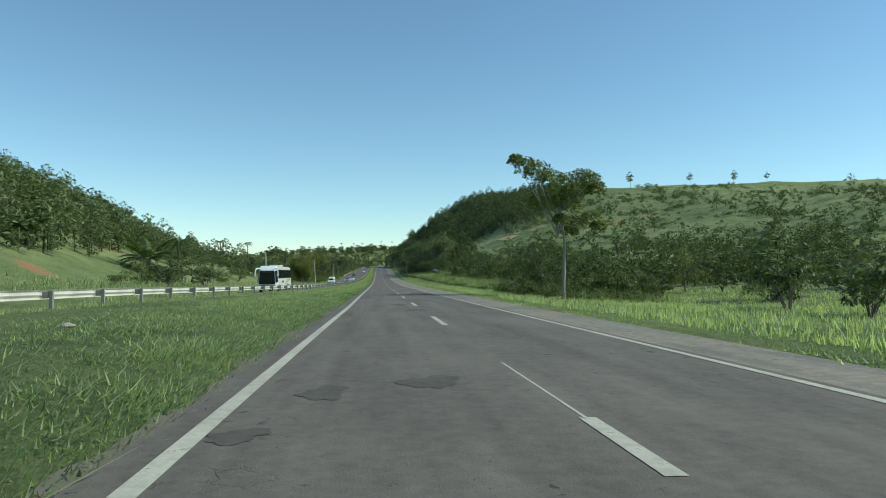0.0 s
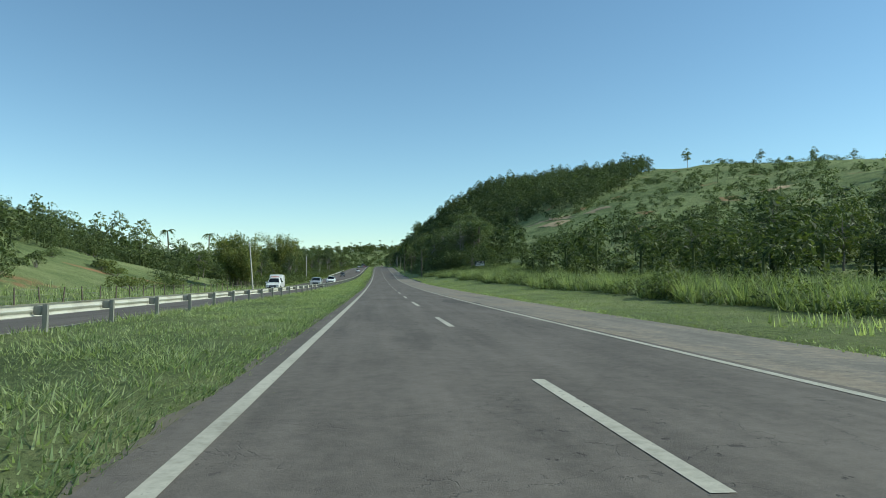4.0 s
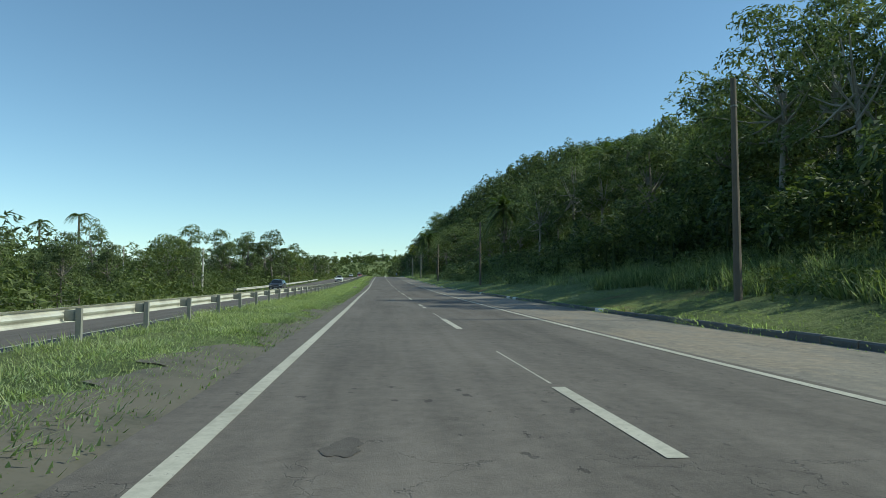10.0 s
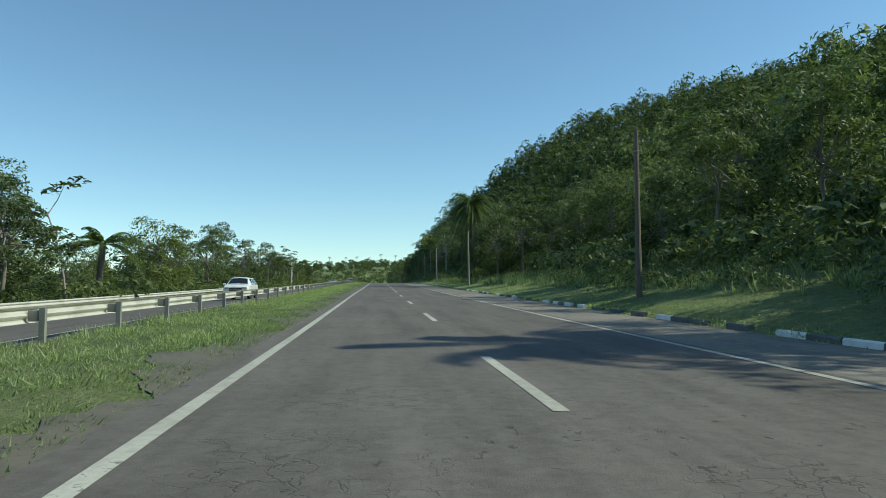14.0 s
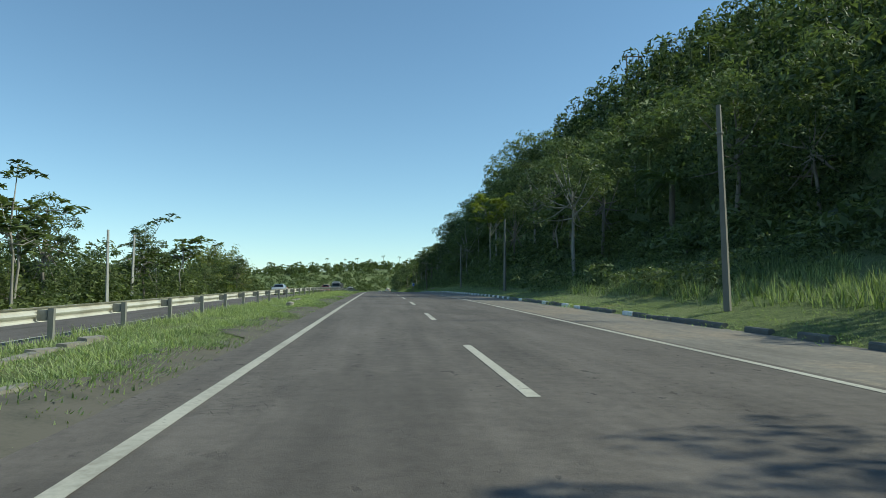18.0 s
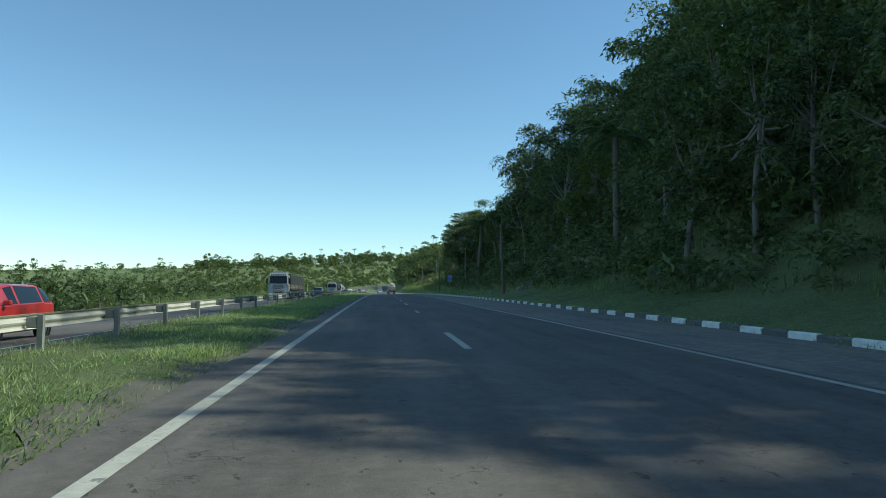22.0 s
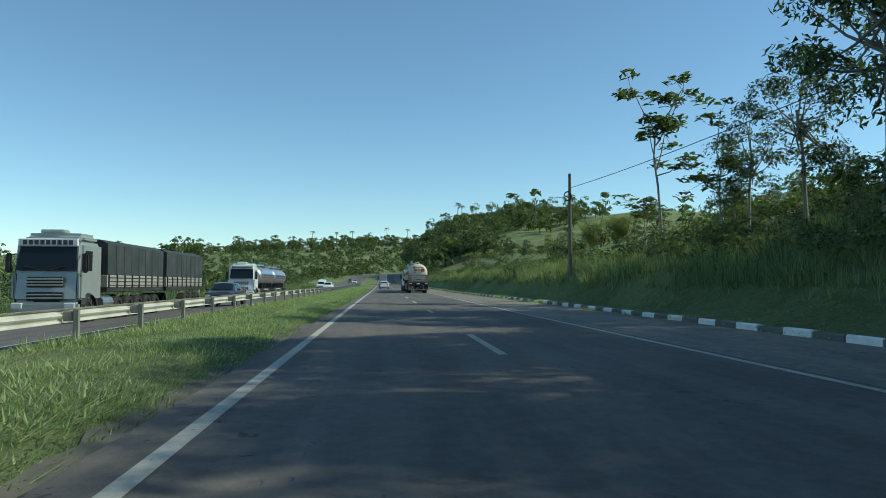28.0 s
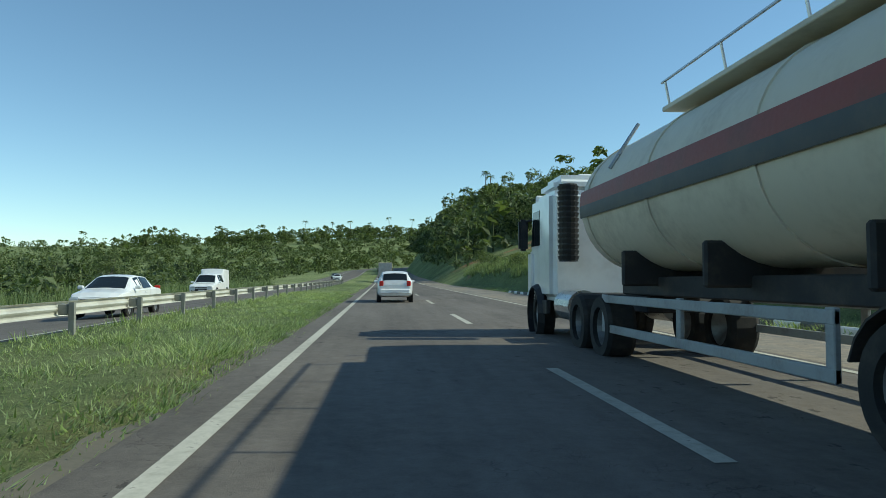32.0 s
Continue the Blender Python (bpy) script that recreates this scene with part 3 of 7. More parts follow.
# ---- poles and cables ----
def pole(x, y, h, material, label, arms=0, lean=0.0, coil=False, square=False):
    z = float(land(x, y))
    t = thing("utility_pole", Matrix.Translation((x, y, z)) @ Euler((0, radians(lean), 0)).to_matrix().to_4x4(), label, "utility pole")
    part("shaft", rod((0, 0, -0.6), (0, 0, h), 0.15, 0.095, 4 if square else 10), material, t)
    for k in range(arms):
        arm = part("crossarm", box(1.9, 0.10, 0.12, 0, 0.12, h - 0.35 - 0.7 * k, 0.01), TIMBER, t)
        for px in (-0.85, -0.35, 0.35, 0.85):
            part("insulator", rod((px, 0.12, h - 0.29 - 0.7 * k), (px, 0.12, h - 0.12 - 0.7 * k), 0.045, 0.03, 8), CERAMIC, arm)
    if coil:
        bm = bmesh.new()
        n = 20
        for turn in range(3):
            for k in range(n):
                a, b = 2 * math.pi * k / n, 2 * math.pi * (k + 1) / n
                r = 0.22 + 0.02 * turn
                rod((r * math.cos(a) - 0.2, -0.12 - 0.02 * turn, h - 1.6 + r * math.sin(a) * 1.3), (r * math.cos(b) - 0.2, -0.12 - 0.02 * turn, h - 1.6 + r * math.sin(b) * 1.3), 0.018, sides=5, bm=bm, caps=False)
        part("cable_coil", bm, CABLE, t, "black coil of spare cable")
    part("clamp_band", rod((0, 0, h - 1.0), (0, 0, h - 0.94), 0.125, sides=10), POST_STEEL, t)
    return t


def h_frame(x, y, h, label):
    z = float(land(x, y))
    t = thing("utility_pole", Matrix.Translation((x, y, z)), label, "utility pole")
    for s in (-1.4, 1.4):
        part("shaft", rod((s, 0, -0.6), (s, 0, h), 0.16, 0.11, 8), TIMBER, t)
    part("crossarm", box(5.0, 0.16, 0.2, 0, 0, h - 0.5, 0.01), TIMBER, t)
    for s in (-2.2, 0, 2.2):
        part("insulator", rod((s, 0, h - 0.65), (s, 0, h - 1.3), 0.07, 0.05, 8), CERAMIC, t)
    return t


CERAMIC = worn_paint("ceramic", (0.25, 0.20, 0.17), 0.25, 0, 0.2)
CABLE = worn_paint("cable_black", (0.02, 0.02, 0.02), 0.6, 0, 0.2)
POLE_GREY = worn_paint("pole_grey", (0.20, 0.19, 0.165), 0.9, 0, 0.5, (0.09, 0.085, 0.075), 1.0)
GREY_POLE = "weathered grey utility pole beside the road"
for y in (300.0, 360.0, 420.0):
    pole(13.5, y, 7.6, TIMBER, GREY_POLE)
for x, y in ((13.5, 478.6), (13.5, 527.5), (14.0, 572.0), (15.0, 617.5)):
    pole(x, y, 7.0, POLE_GREY, "slender grey concrete pole at the wood's edge", lean=random.uniform(-1, 1), square=True)
pole(14.5, 692.0, 7.2, TIMBER, "leaning brown timber pole on the grassy bank", lean=-2.0)
pole(14.3, 767.0, 8.0, TIMBER, GREY_POLE)
pole(14.6, 831.5, 7.3, TIMBER, "dark timber pole carrying a cable and a coil", coil=True)
pole(60.2, 400.0, 13.0, TIMBER, "dark timber power pole with crossarms on the wooded slope", arms=2)
h_frame(59.0, 656.0, 13.0, "two-legged timber power pole on the wooded ridge")
h_frame(84.0, 1101.0, 13.0, "two-legged timber power pole on a grassy hill")
pole(-18.1, 222.5, 7.4, CONCRETE, "pale concrete pole leaning over beside the road", lean=-4.5, square=True)
for x, y, h in ((-17.0, 118.0, 6.6), (-17.8, 302.7, 7.0), (-19.0, 360.6, 5.8), (-35.2, 381.2, 8.0), (-20.8, 425.0, 6.0), (-19.0, 561.0, 6.4), (-19.6, 568.0, 6.6), (-25.8, 892.0, 5.4)):
    pole(x, y, h, CONCRETE, "pale concrete pole among roadside scrub", lean=random.uniform(-1.5, 1.5), square=True)


def cable(a, b, sag):
    bm = bmesh.new()
    pts = [Vector(a).lerp(Vector(b), k / 24) - Vector((0, 0, sag * 4 * (k / 24) * (1 - k / 24))) for k in range(25)]
    side = (pts[-1] - pts[0]).cross(Vector((0, 0, 1))).normalized()
    rings = [[bm.verts.new(p + (side * math.cos(k * 1.2566) + Vector((0, 0, 1)) * math.sin(k * 1.2566)) * 0.018) for k in range(5)] for p in pts]
    for r0, r1 in zip(rings, rings[1:]):
        for k in range(5):
            bm.faces.new((r0[k], r0[(k + 1) % 5], r1[(k + 1) % 5], r1[k]))
    return tagged(new("overhead_cable", mesh_of("overhead_cable", bm, CABLE)), "thin black overhead cable slung between poles", "cable")


P831 = Vector((14.6, 831.5, float(land(14.6, 831.5)) + 6.3))
cable(P831, (84.0, 1101.0, float(land(84.0, 1101.0)) + 12.3), 3.0)
cable((14.3, 767.0, float(land(14.3, 767.0)) + 7.0), P831, 0.8)


# ---- signs ----
SIGN_BLUE = worn_paint("sign_blue", (0.02, 0.09, 0.42), 0.45, 0, 0.1)
SIGN_WHITE = worn_paint("sign_white", (0.80, 0.80, 0.80), 0.5, 0, 0.08)
SIGN_DARK = worn_paint("sign_dark", (0.02, 0.035, 0.03), 0.6, 0, 0.2)


def thick(bm, t):
    """Gives loose faces a thickness."""
    bm.normal_update()
    bmesh.ops.solidify(bm, geom=list(bm.faces), thickness=t)
    return bm


def text_mesh(words, size, material, depth=0.003):
    cu = bpy.data.curves.new("lettering", "FONT")
    cu.body, cu.size, cu.align_x, cu.align_y, cu.extrude = words, size, "CENTER", "CENTER", depth
    ob = bpy.data.objects.new("lettering", cu)
    me = bpy.data.meshes.new_from_object(ob)
    bpy.data.objects.remove(ob)
    bpy.data.curves.remove(cu)
    me.materials.clear()
    me.materials.append(material)
    return me


def lettering(words, size, material, parent, x, y, z, name="lettering", turn=0.0, stretch=1.0):
    """Upright words that face the -y side of their thing (turn: degrees about z)."""
    ob = part_of(name, text_mesh(words, size, material), parent)
    ob.matrix_basis = Matrix.Translation((x, y, z)) @ Euler((radians(90), 0, radians(turn))).to_matrix().to_4x4() @ Matrix.Diagonal((stretch, 1, 1, 1))
    return ob


def km_sign(x, y, lift):
    z = float(land(x, y)) + lift
    t = thing("road_sign", Matrix.Translation((x, y, z)), "blue kilometre marker sign with white lettering on a post", "road sign")
    part("post", box(0.07, 0.07, 3.5, 0, 0.04, 0.75, 0.008), POST_STEEL, t)
    plate = part("plate", box(0.66, 0.012, 0.96, 0, 0, 2.02, 0.004), SIGN_BLUE, t)
    for sx, sz, px, pz in ((0.60, 0.018, 0, 2.47), (0.60, 0.018, 0, 1.57), (0.60, 0.018, 0, 2.18), (0.018, 0.90, -0.30, 2.02), (0.018, 0.90, 0.30, 2.02)):
        part("border_strip", box(sx, 0.004, sz, px, -0.009, pz), SIGN_WHITE, plate)
    lettering("BR-324", 0.19, SIGN_WHITE, plate, 0, -0.010, 2.32)
    lettering("km", 0.22, SIGN_WHITE, plate, 0, -0.010, 2.02)
    lettering("548", 0.24, SIGN_WHITE, plate, 0, -0.010, 1.73, stretch=1.15)


km_sign(12.6, 728.3, 0.6)


def billboard(x, y, centre_z):
    z = float(land(x, y))
    h = centre_z - z
    t = thing("billboard", Matrix.Translation((x, y, z)) @ Euler((0, radians(-2.0), 0)).to_matrix().to_4x4(), "dark billboard with white lettering on two posts", "billboard")
    panel = part("panel", box(1.95, 0.03, 0.95, 0, 0, h, 0.005), SIGN_DARK, t)
    for sx in (-0.62, 0.62):
        part("post", box(0.09, 0.09, h + 0.6, sx, 0.06, (h + 0.4) / 2 - 0.3, 0.008), TIMBER, t)
    lettering("VENDE-SE", 0.30, SIGN_WHITE, panel, 0.0, -0.02, h + 0.27, stretch=1.12)
    lettering("BEZERROS", 0.30, SIGN_WHITE, panel, 0.0, -0.02, h - 0.03, stretch=1.08)
    part("lower_band", box(1.75, 0.006, 0.20, 0, -0.019, h - 0.33), SIGN_WHITE, panel)
    bars(panel, SIGN_DARK, -0.80, -0.024, h - 0.33, (0.18, 0.14, 0.20, 0.16, 0.22, 0.16, 0.16), 0.09, 0.05)
    return t


def bars(parent, material, x, y, z, widths, h, gap=0.04, along="x", name="lettering_bar"):
    """Plain bars in place of lettering, side by side."""
    p = 0.0
    for w in widths:
        c = p + w / 2
        b = box(w, 0.006, h, x + c, y, z) if along == "x" else box(0.006, w, h, x, y + c, z)
        part(name, b, material, parent)
        p += w + gap


billboard(22.1, 249.5, 3.2)

# ---- small roadside things ----
SOIL = worn_paint("bare_soil", (0.125, 0.112, 0.088), 0.95, 0, 0.8, (0.055, 0.056, 0.04), 1.6)
STONE = worn_paint("rough_stone", (0.34, 0.31, 0.27), 0.95, 0, 0.5, (0.14, 0.12, 0.09), 2.5)
PATCH = make_asphalt("asphalt_patch", (0.055, 0.047, 0.041), (0.14, 0.122, 0.107))

# a strip of earth and grit between the road's edge and the grass
def soil_width(y):
    """How far bare soil reaches from the road's edge into the median."""
    w = np.interp(y, [225, 245, 262, 285, 300, 315, 380, 430, 470, 530, 600, 618, 645, 660, 700, 760, 850, 890], [0.14, 0.5, 1.1, 1.15, 0.7, 0.35, 0.45, 0.75, 0.85, 1.1, 0.9, 0.45, 0.4, 0.6, 0.45, 0.25, 0.14, 0.2])
    return np.minimum(w, 0.85) * (1 + 0.38 * np.sin(y * 0.47 + 1.4 * np.sin(y * 0.19)) + 0.25 * np.sin(y * 1.13 + 1) + 0.2 * np.sin(y * 2.9) + 0.15 * np.sin(y * 6.1 + 2))


strip("dirt_verge", left_edge, lambda y: left_edge(y) - 0.06 - 1.15 * soil_width(y), np.arange(-10, 960, 0.25), lambda x, y: land(x, y) + 0.02, SOIL, label="bare earth and grit beside the road", category="ground", cols=8)


def blob(x, y, rx, ry, material, name, label, category, seed, z=0.005):
    """A flat patch with a ragged outline, lying on the road."""
    rng = random.Random(seed)
    n = 48
    p1, p2, p3 = (rng.uniform(0, 6) for k in range(3))
    rim = lambda a: 0.85 + 0.2 * math.sin(2 * a + p1) + 0.14 * math.sin(3 * a + p2) + 0.08 * math.sin(7 * a + p3) + rng.uniform(-0.06, 0.06)
    pts = []
    for k in range(n):
        a = 2 * math.pi * k / n
        q = rim(a)
        pts.append((rx * q * math.cos(a), ry * q * math.sin(a)))
    bm = bmesh.new()
    bm.faces.new([bm.verts.new((x + a, y + b, float(road_z(y + b)) + z)) for a, b in pts])
    return tagged(new(name, mesh_of(name, bm, material)), label, category, "road patches", "structure")


for k, (x, y, rx, ry) in enumerate(((0.9, 8.2, 0.35, 0.5), (2.2, 9.0, 0.4, 0.7), (0.35, 6.0, 0.3, 0.3), (3.3, 31.0, 0.5, 1.4), (0.7, 73.5, 0.6, 1.2), (0.8, 79.0, 0.7, 1.5), (2.6, 38.0, 0.5, 1.6), (3.2, 231.6, 0.22, 0.6), (3.25, 229.2, 0.4, 0.7), (3.1, 192.5, 0.5, 1.1), (3.6, 188.5, 0.35, 0.6), (6.2, 152.0, 0.9, 5.0), (5.9, 70.0, 1.2, 9.0), (0.35, 568.6, 0.75, 0.7), (3.2, 846.0, 0.25, 0.9), (2.9, 849.0, 0.35, 1.0), (1.0, 850.5, 0.4, 0.8), (0.9, 857.0, 0.4, 0.6), (4.3, 343.5, 0.09, 1.6), (4.6, 340.5, 0.12, 1.2), (1.2, 283.0, 0.2, 0.3))):
    blob(x, y, rx, ry, PATCH, "asphalt_patch", "dark worn patch in the asphalt", "road patch", k)


CRACK = worn_paint("crack_shadow", (0.022, 0.02, 0.018), 1.0, 0, 0.4)


def road_crack(x0, y0, x1, y1, seed, width=0.03):
    """A jagged open crack: a dark ribbon that widens and pinches out."""
    rng = np.random.default_rng(seed)
    n = max(8, int(math.hypot(x1 - x0, y1 - y0) / 0.07))
    f = np.linspace(0, 1, n)
    x = x0 + (x1 - x0) * f + np.cumsum(rng.normal(0, 0.022, n)) * np.sin(np.pi * f)
    y = y0 + (y1 - y0) * f + rng.normal(0, 0.01, n)
    w = width * 0.5 * np.sin(np.pi * f) * rng.uniform(0.0, 1.4, n) + 0.002
    v = np.stack([np.stack([x - w, y, road_z(y) + 0.007], -1), np.stack([x + w, y, road_z(y) + 0.007], -1)], 1).reshape(-1, 3)
    tagged(new("road_crack", flat_mesh("road_crack", v, grid_faces(n, 2), CRACK)), "jagged open crack in the worn asphalt", "crack", "road cracks", "structure")


for k, (a, y0, b, y1, w) in enumerate(((0.28, 337.4, 0.34, 339.2, 0.035), (0.4, 338.8, 0.6, 340.4, 0.05), (0.62, 339.6, 0.5, 341.2, 0.04), (0.3, 341.0, 0.4, 342.6, 0.03), (0.24, 342.6, 0.3, 343.6, 0.03),
                                       (0.28, 480.4, 0.36, 482.0, 0.03), (0.42, 480.9, 0.5, 483.0, 0.035), (0.2, 481.6, 0.12, 483.2, 0.02),
                                       (0.08, 142.4, 0.0, 144.8, 0.03), (0.22, 142.8, 0.14, 144.2, 0.02), (-0.4, 147.2, 0.2, 147.5, 0.03), (0.15, 146.0, 0.1, 147.6, 0.02))):
    road_crack(float(dash_x(y0)) + a, y0, float(dash_x(y1)) + b, y1, 300 + k, w)


def stone(x, y, s, seed, on=land, material=None):
    rng = np.random.default_rng(seed)
    bm = bmesh.new()
    bmesh.ops.create_icosphere(bm, subdivisions=2, radius=s)
    k = rng.uniform(0.7, 1.3, 3) * (1, 1, 0.75)
    ph = rng.uniform(0, 6, 3)
    for v in bm.verts:
        c = v.co
        f = 1 + 0.16 * math.sin(c.x * 7 / s * 0.4 + ph[0]) + 0.14 * math.sin(c.y * 9 / s * 0.4 + ph[1]) + 0.1 * math.sin(c.z * 11 / s * 0.4 + ph[2])
        v.co = (c.x * k[0] * f, c.y * k[1] * f, c.z * k[2] * f)
    ob = new("stone", mesh_of("stone", bm, material or STONE))
    ob.location = (x, y, float(on(x, y)) + s * 0.35)
    return tagged(ob, "rough pale stone lying in the grass", "stone")


for k, (x, y, s) in enumerate(((-2.6, 870.6, 0.17), (-1.75, 372.0, 0.16), (-3.4, 496.0, 0.22), (-2.2, 483.0, 0.2), (-2.6, 541.0, 0.18), (-4.6, 14.5, 0.12), (-1.9, 601.0, 0.16), (15.8, 690.0, 0.3), (16.6, 693.0, 0.35), (17.2, 690.5, 0.3), (14.6, 700.0, 0.22))):
    stone(x, y, s, 100 + k)


# an outcrop of broken rock on the shaded bank
def outcrop():
    t = thing("rock_outcrop", Matrix.Identity(4), "pale broken rock showing through the wooded bank", "rock")
    for k in range(26):
        q = k / 25
        x, y = 17.5 + 7.0 * q + random.uniform(-0.8, 0.8), 693 + 9 * q + random.uniform(-2, 2)
        ob = stone(x, y, random.uniform(0.3, 0.75), 200 + k)
        for key in ("label", "category"):
            del ob[key]
        ob.name = "rock"
        ob.parent = t


outcrop()


OLD_CONCRETE = worn_paint("old_concrete", (0.27, 0.25, 0.215), 0.95, 0, 0.7, (0.10, 0.095, 0.07), 3.0)


# lengths of old concrete gutter along the median
def gutter(x, y, n):
    t = thing("gutter_kerb", Matrix.Identity(4), "broken old concrete gutter half buried in grass", "kerb")
    for k in range(n):
        yy = y + 1.05 * k
        bm = extruded([(-0.11, -0.2), (0.11, -0.2), (0.10, 0.10), (-0.08, 0.12)], -0.5, 0.5)
        ob = part("slab", bm, OLD_CONCRETE, t)
        ob.matrix_basis = Matrix.Translation((x + random.gauss(0, 0.04), yy, float(land(x, yy)) + random.gauss(-0.03, 0.03))) @ Euler((random.gauss(0, 0.03), random.gauss(0, 0.06), random.gauss(0, 0.05))).to_matrix().to_4x4()


for x, y, n in ((-2.1, 507.0, 7), (-3.7, 515.5, 5), (-3.4, 549.3, 3), (-2.1, 598.0, 6), (-2.2, 612.0, 4), (-2.2, 681.0, 6)):
    gutter(x, y, n)


# a post-and-wire fence beyond the opposite carriageway
def fence(y0, y1, d):
    t = thing("wire_fence", Matrix.Identity(4), "post-and-wire fence at the field's edge", "fence")
    me = mesh_of("post", rod((0, 0, -0.3), (0, 0, 1.25), 0.06, 0.05, 7), TIMBER)
    tops = []
    for y in np.arange(y0, y1, 3.2):
        x = float(rail_x(y)) - 0.9 - OTHER_W - d
        p = part_of("post", me, t)
        p.matrix_basis = Matrix.Translation((x, y, float(land(x, y)))) @ Euler((random.gauss(0, 0.05), random.gauss(0, 0.05), 0)).to_matrix().to_4x4()
        tops.append(Vector((x, y, float(land(x, y)))))
    for h in (0.4, 0.75, 1.1):
        bm = bmesh.new()
        for a, b in zip(tops, tops[1:]):
            rod(a + Vector((0, 0, h)), b + Vector((0, 0, h)), 0.006, sides=3, bm=bm, caps=False)
        part("wire", bm, POST_STEEL, t)


fence(140.0, 330.0, 3.6)

# ---- plants ----
RNG = np.random.default_rng(11)


def tube(pts, radii, sides):
    """A tapering round limb along points: vertices and quads."""
    pts, out, faces = np.asarray(pts, float), [], []
    for k, (p, r) in enumerate(zip(pts, radii)):
        d = pts[min(k + 1, len(pts) - 1)] - pts[max(k - 1, 0)]
        d = d / (np.linalg.norm(d) + 1e-9)
        u = np.cross(d, (0.31, 0.95, 0.05))
        u /= np.linalg.norm(u) + 1e-9
        w = np.cross(d, u)
        a = np.linspace(0, 2 * np.pi, sides, endpoint=False)
        out.append(p + r * (np.cos(a)[:, None] * u + np.sin(a)[:, None] * w))
    for k in range(len(pts) - 1):
        for j in range(sides):
            a, b = k * sides + j, k * sides + (j + 1) % sides
            faces.append((a, b, b + sides, a + sides))
    return np.concatenate(out), np.array(faces)


def joined(pieces):
    vs, fs, n = [], [], 0
    for v, f in pieces:
        vs.append(v)
        fs.append(f + n)
        n += len(v)
    return np.concatenate(vs), np.concatenate(fs)


def unit(n, rng):
    d = rng.normal(size=(n, 3))
    return d / np.linalg.norm(d, axis=1, keepdims=True)


def leaves(centres, outward, size, rng, slim=0.55, lift=0.5):
    """One folded leaf at each centre, facing roughly outward and up."""
    n = len(centres)
    nor = outward * 0.7 + unit(n, rng) * 0.75 + np.array((0, 0, lift))
    nor /= np.linalg.norm(nor, axis=1, keepdims=True)
    u = np.cross(nor, unit(n, rng))
    u /= np.linalg.norm(u, axis=1, keepdims=True) + 1e-9
    w = np.cross(nor, u)
    s = (size * rng.uniform(0.6, 1.35, n))[:, None]
    if slim < 0.5:
        v = np.stack([centres - u * s, centres - w * s * slim + nor * s * 0.12, centres + u * s - nor * s * 0.25, centres + w * s * slim + nor * s * 0.12], 1)
        return v.reshape(-1, 3), np.arange(4 * n).reshape(n, 4)
    q = rng.uniform(0.3, 0.72, (2, n, 1))
    v = np.stack([centres - u * s * 0.8, centres + w * s * q[0], centres + (u * 0.9 - w * (q[1] - 0.5) - nor * 0.25) * s], 1)
    return v.reshape(-1, 3), np.arange(3 * n).reshape(n, 3)


def halved(v, f):
    """Quads cut into triangles."""
    return v, np.concatenate([f[:, :3], f[:, [0, 2, 3]]])


def lobes_of(h, spread, base, n, rng, flat=0.75):
    """Centres and radii of the clumps that make up a crown."""
    out = []
    for k in range(n):
        a, q = rng.uniform(0, 2 * np.pi), np.sqrt(rng.uniform(0.02, 1))
        z = base + (h - base) * (0.04 + 0.9 * rng.uniform()) * (1 - 0.3 * q * q)
        out.append((np.array((np.cos(a) * q * spread * 0.75, np.sin(a) * q * spread * 0.75, z)), spread * rng.uniform(0.2, 0.37)))
    out.append((np.array((0, 0, h - spread * 0.35)), spread * 0.4))
    return out


def crown_leaves(lobes, per, size, rng, flat=0.75, slim=0.55):
    cs, ds = [], []
    for c, r in lobes:
        d = unit(per, rng)
        d[:, 2] = np.where(d[:, 2] < -0.4, -d[:, 2], d[:, 2])
        rad = r * rng.uniform(0.45, 1.08, per) ** 0.6
        p = d * rad[:, None]
        p[:, 2] *= flat
        cs.append(c + p)
        ds.append(d)
    return leaves(np.concatenate(cs), np.concatenate(ds), size, rng, slim)


def limbs_to(lobes, trunk_top, r0, rng, sides=5, share=0.7):
    out = []
    for c, r in lobes:
        if rng.uniform() > share:
            continue
        start = np.array((trunk_top[0], trunk_top[1], trunk_top[2] * rng.uniform(0.62, 0.98)))
        mid = (start + c) / 2 + np.array((0, 0, -0.06 * np.linalg.norm(c - start)))
        out.append(tube([start, mid, c], [r0 * 0.5, r0 * 0.33, r0 * 0.12], sides))
    return out


def bent_trunk(h, r, rng, sides=7, wander=0.35):
    z = np.linspace(-0.5, h, 6)
    off = np.cumsum(rng.normal(0, wander / 3, (6, 2)), 0) * np.linspace(0, 1, 6)[:, None]
    pts = np.column_stack([off, z])
    return tube(pts, np.linspace(1.25, 0.62, 6) * r, sides), pts[-1]


def plant(name, trunk, crown, wood, leaf, m, label, category, crown_name="crown"):
    t = thing(name, m, label, category)
    if trunk is not None:
        part_of("trunk", bulk("trunk", *trunk, wood), t)
    part_of(crown_name, bulk(crown_name, *crown, leaf, crown[1].shape[1]), t)
    return t


def broadleaf(seed, h, spread, base, n, per, size, wood, leaf, label, trunk_r=0.16, flat=0.75, name="tree"):
    rng = np.random.default_rng(seed)
    lobes = lobes_of(h, spread, base, n, rng)
    stem, top = bent_trunk(h * 0.62, trunk_r, rng)
    return plant(name, joined([stem] + limbs_to(lobes, top, trunk_r, rng)), crown_leaves(lobes, per, size, rng, flat), wood, leaf, Matrix.Identity(4), label, "tree")


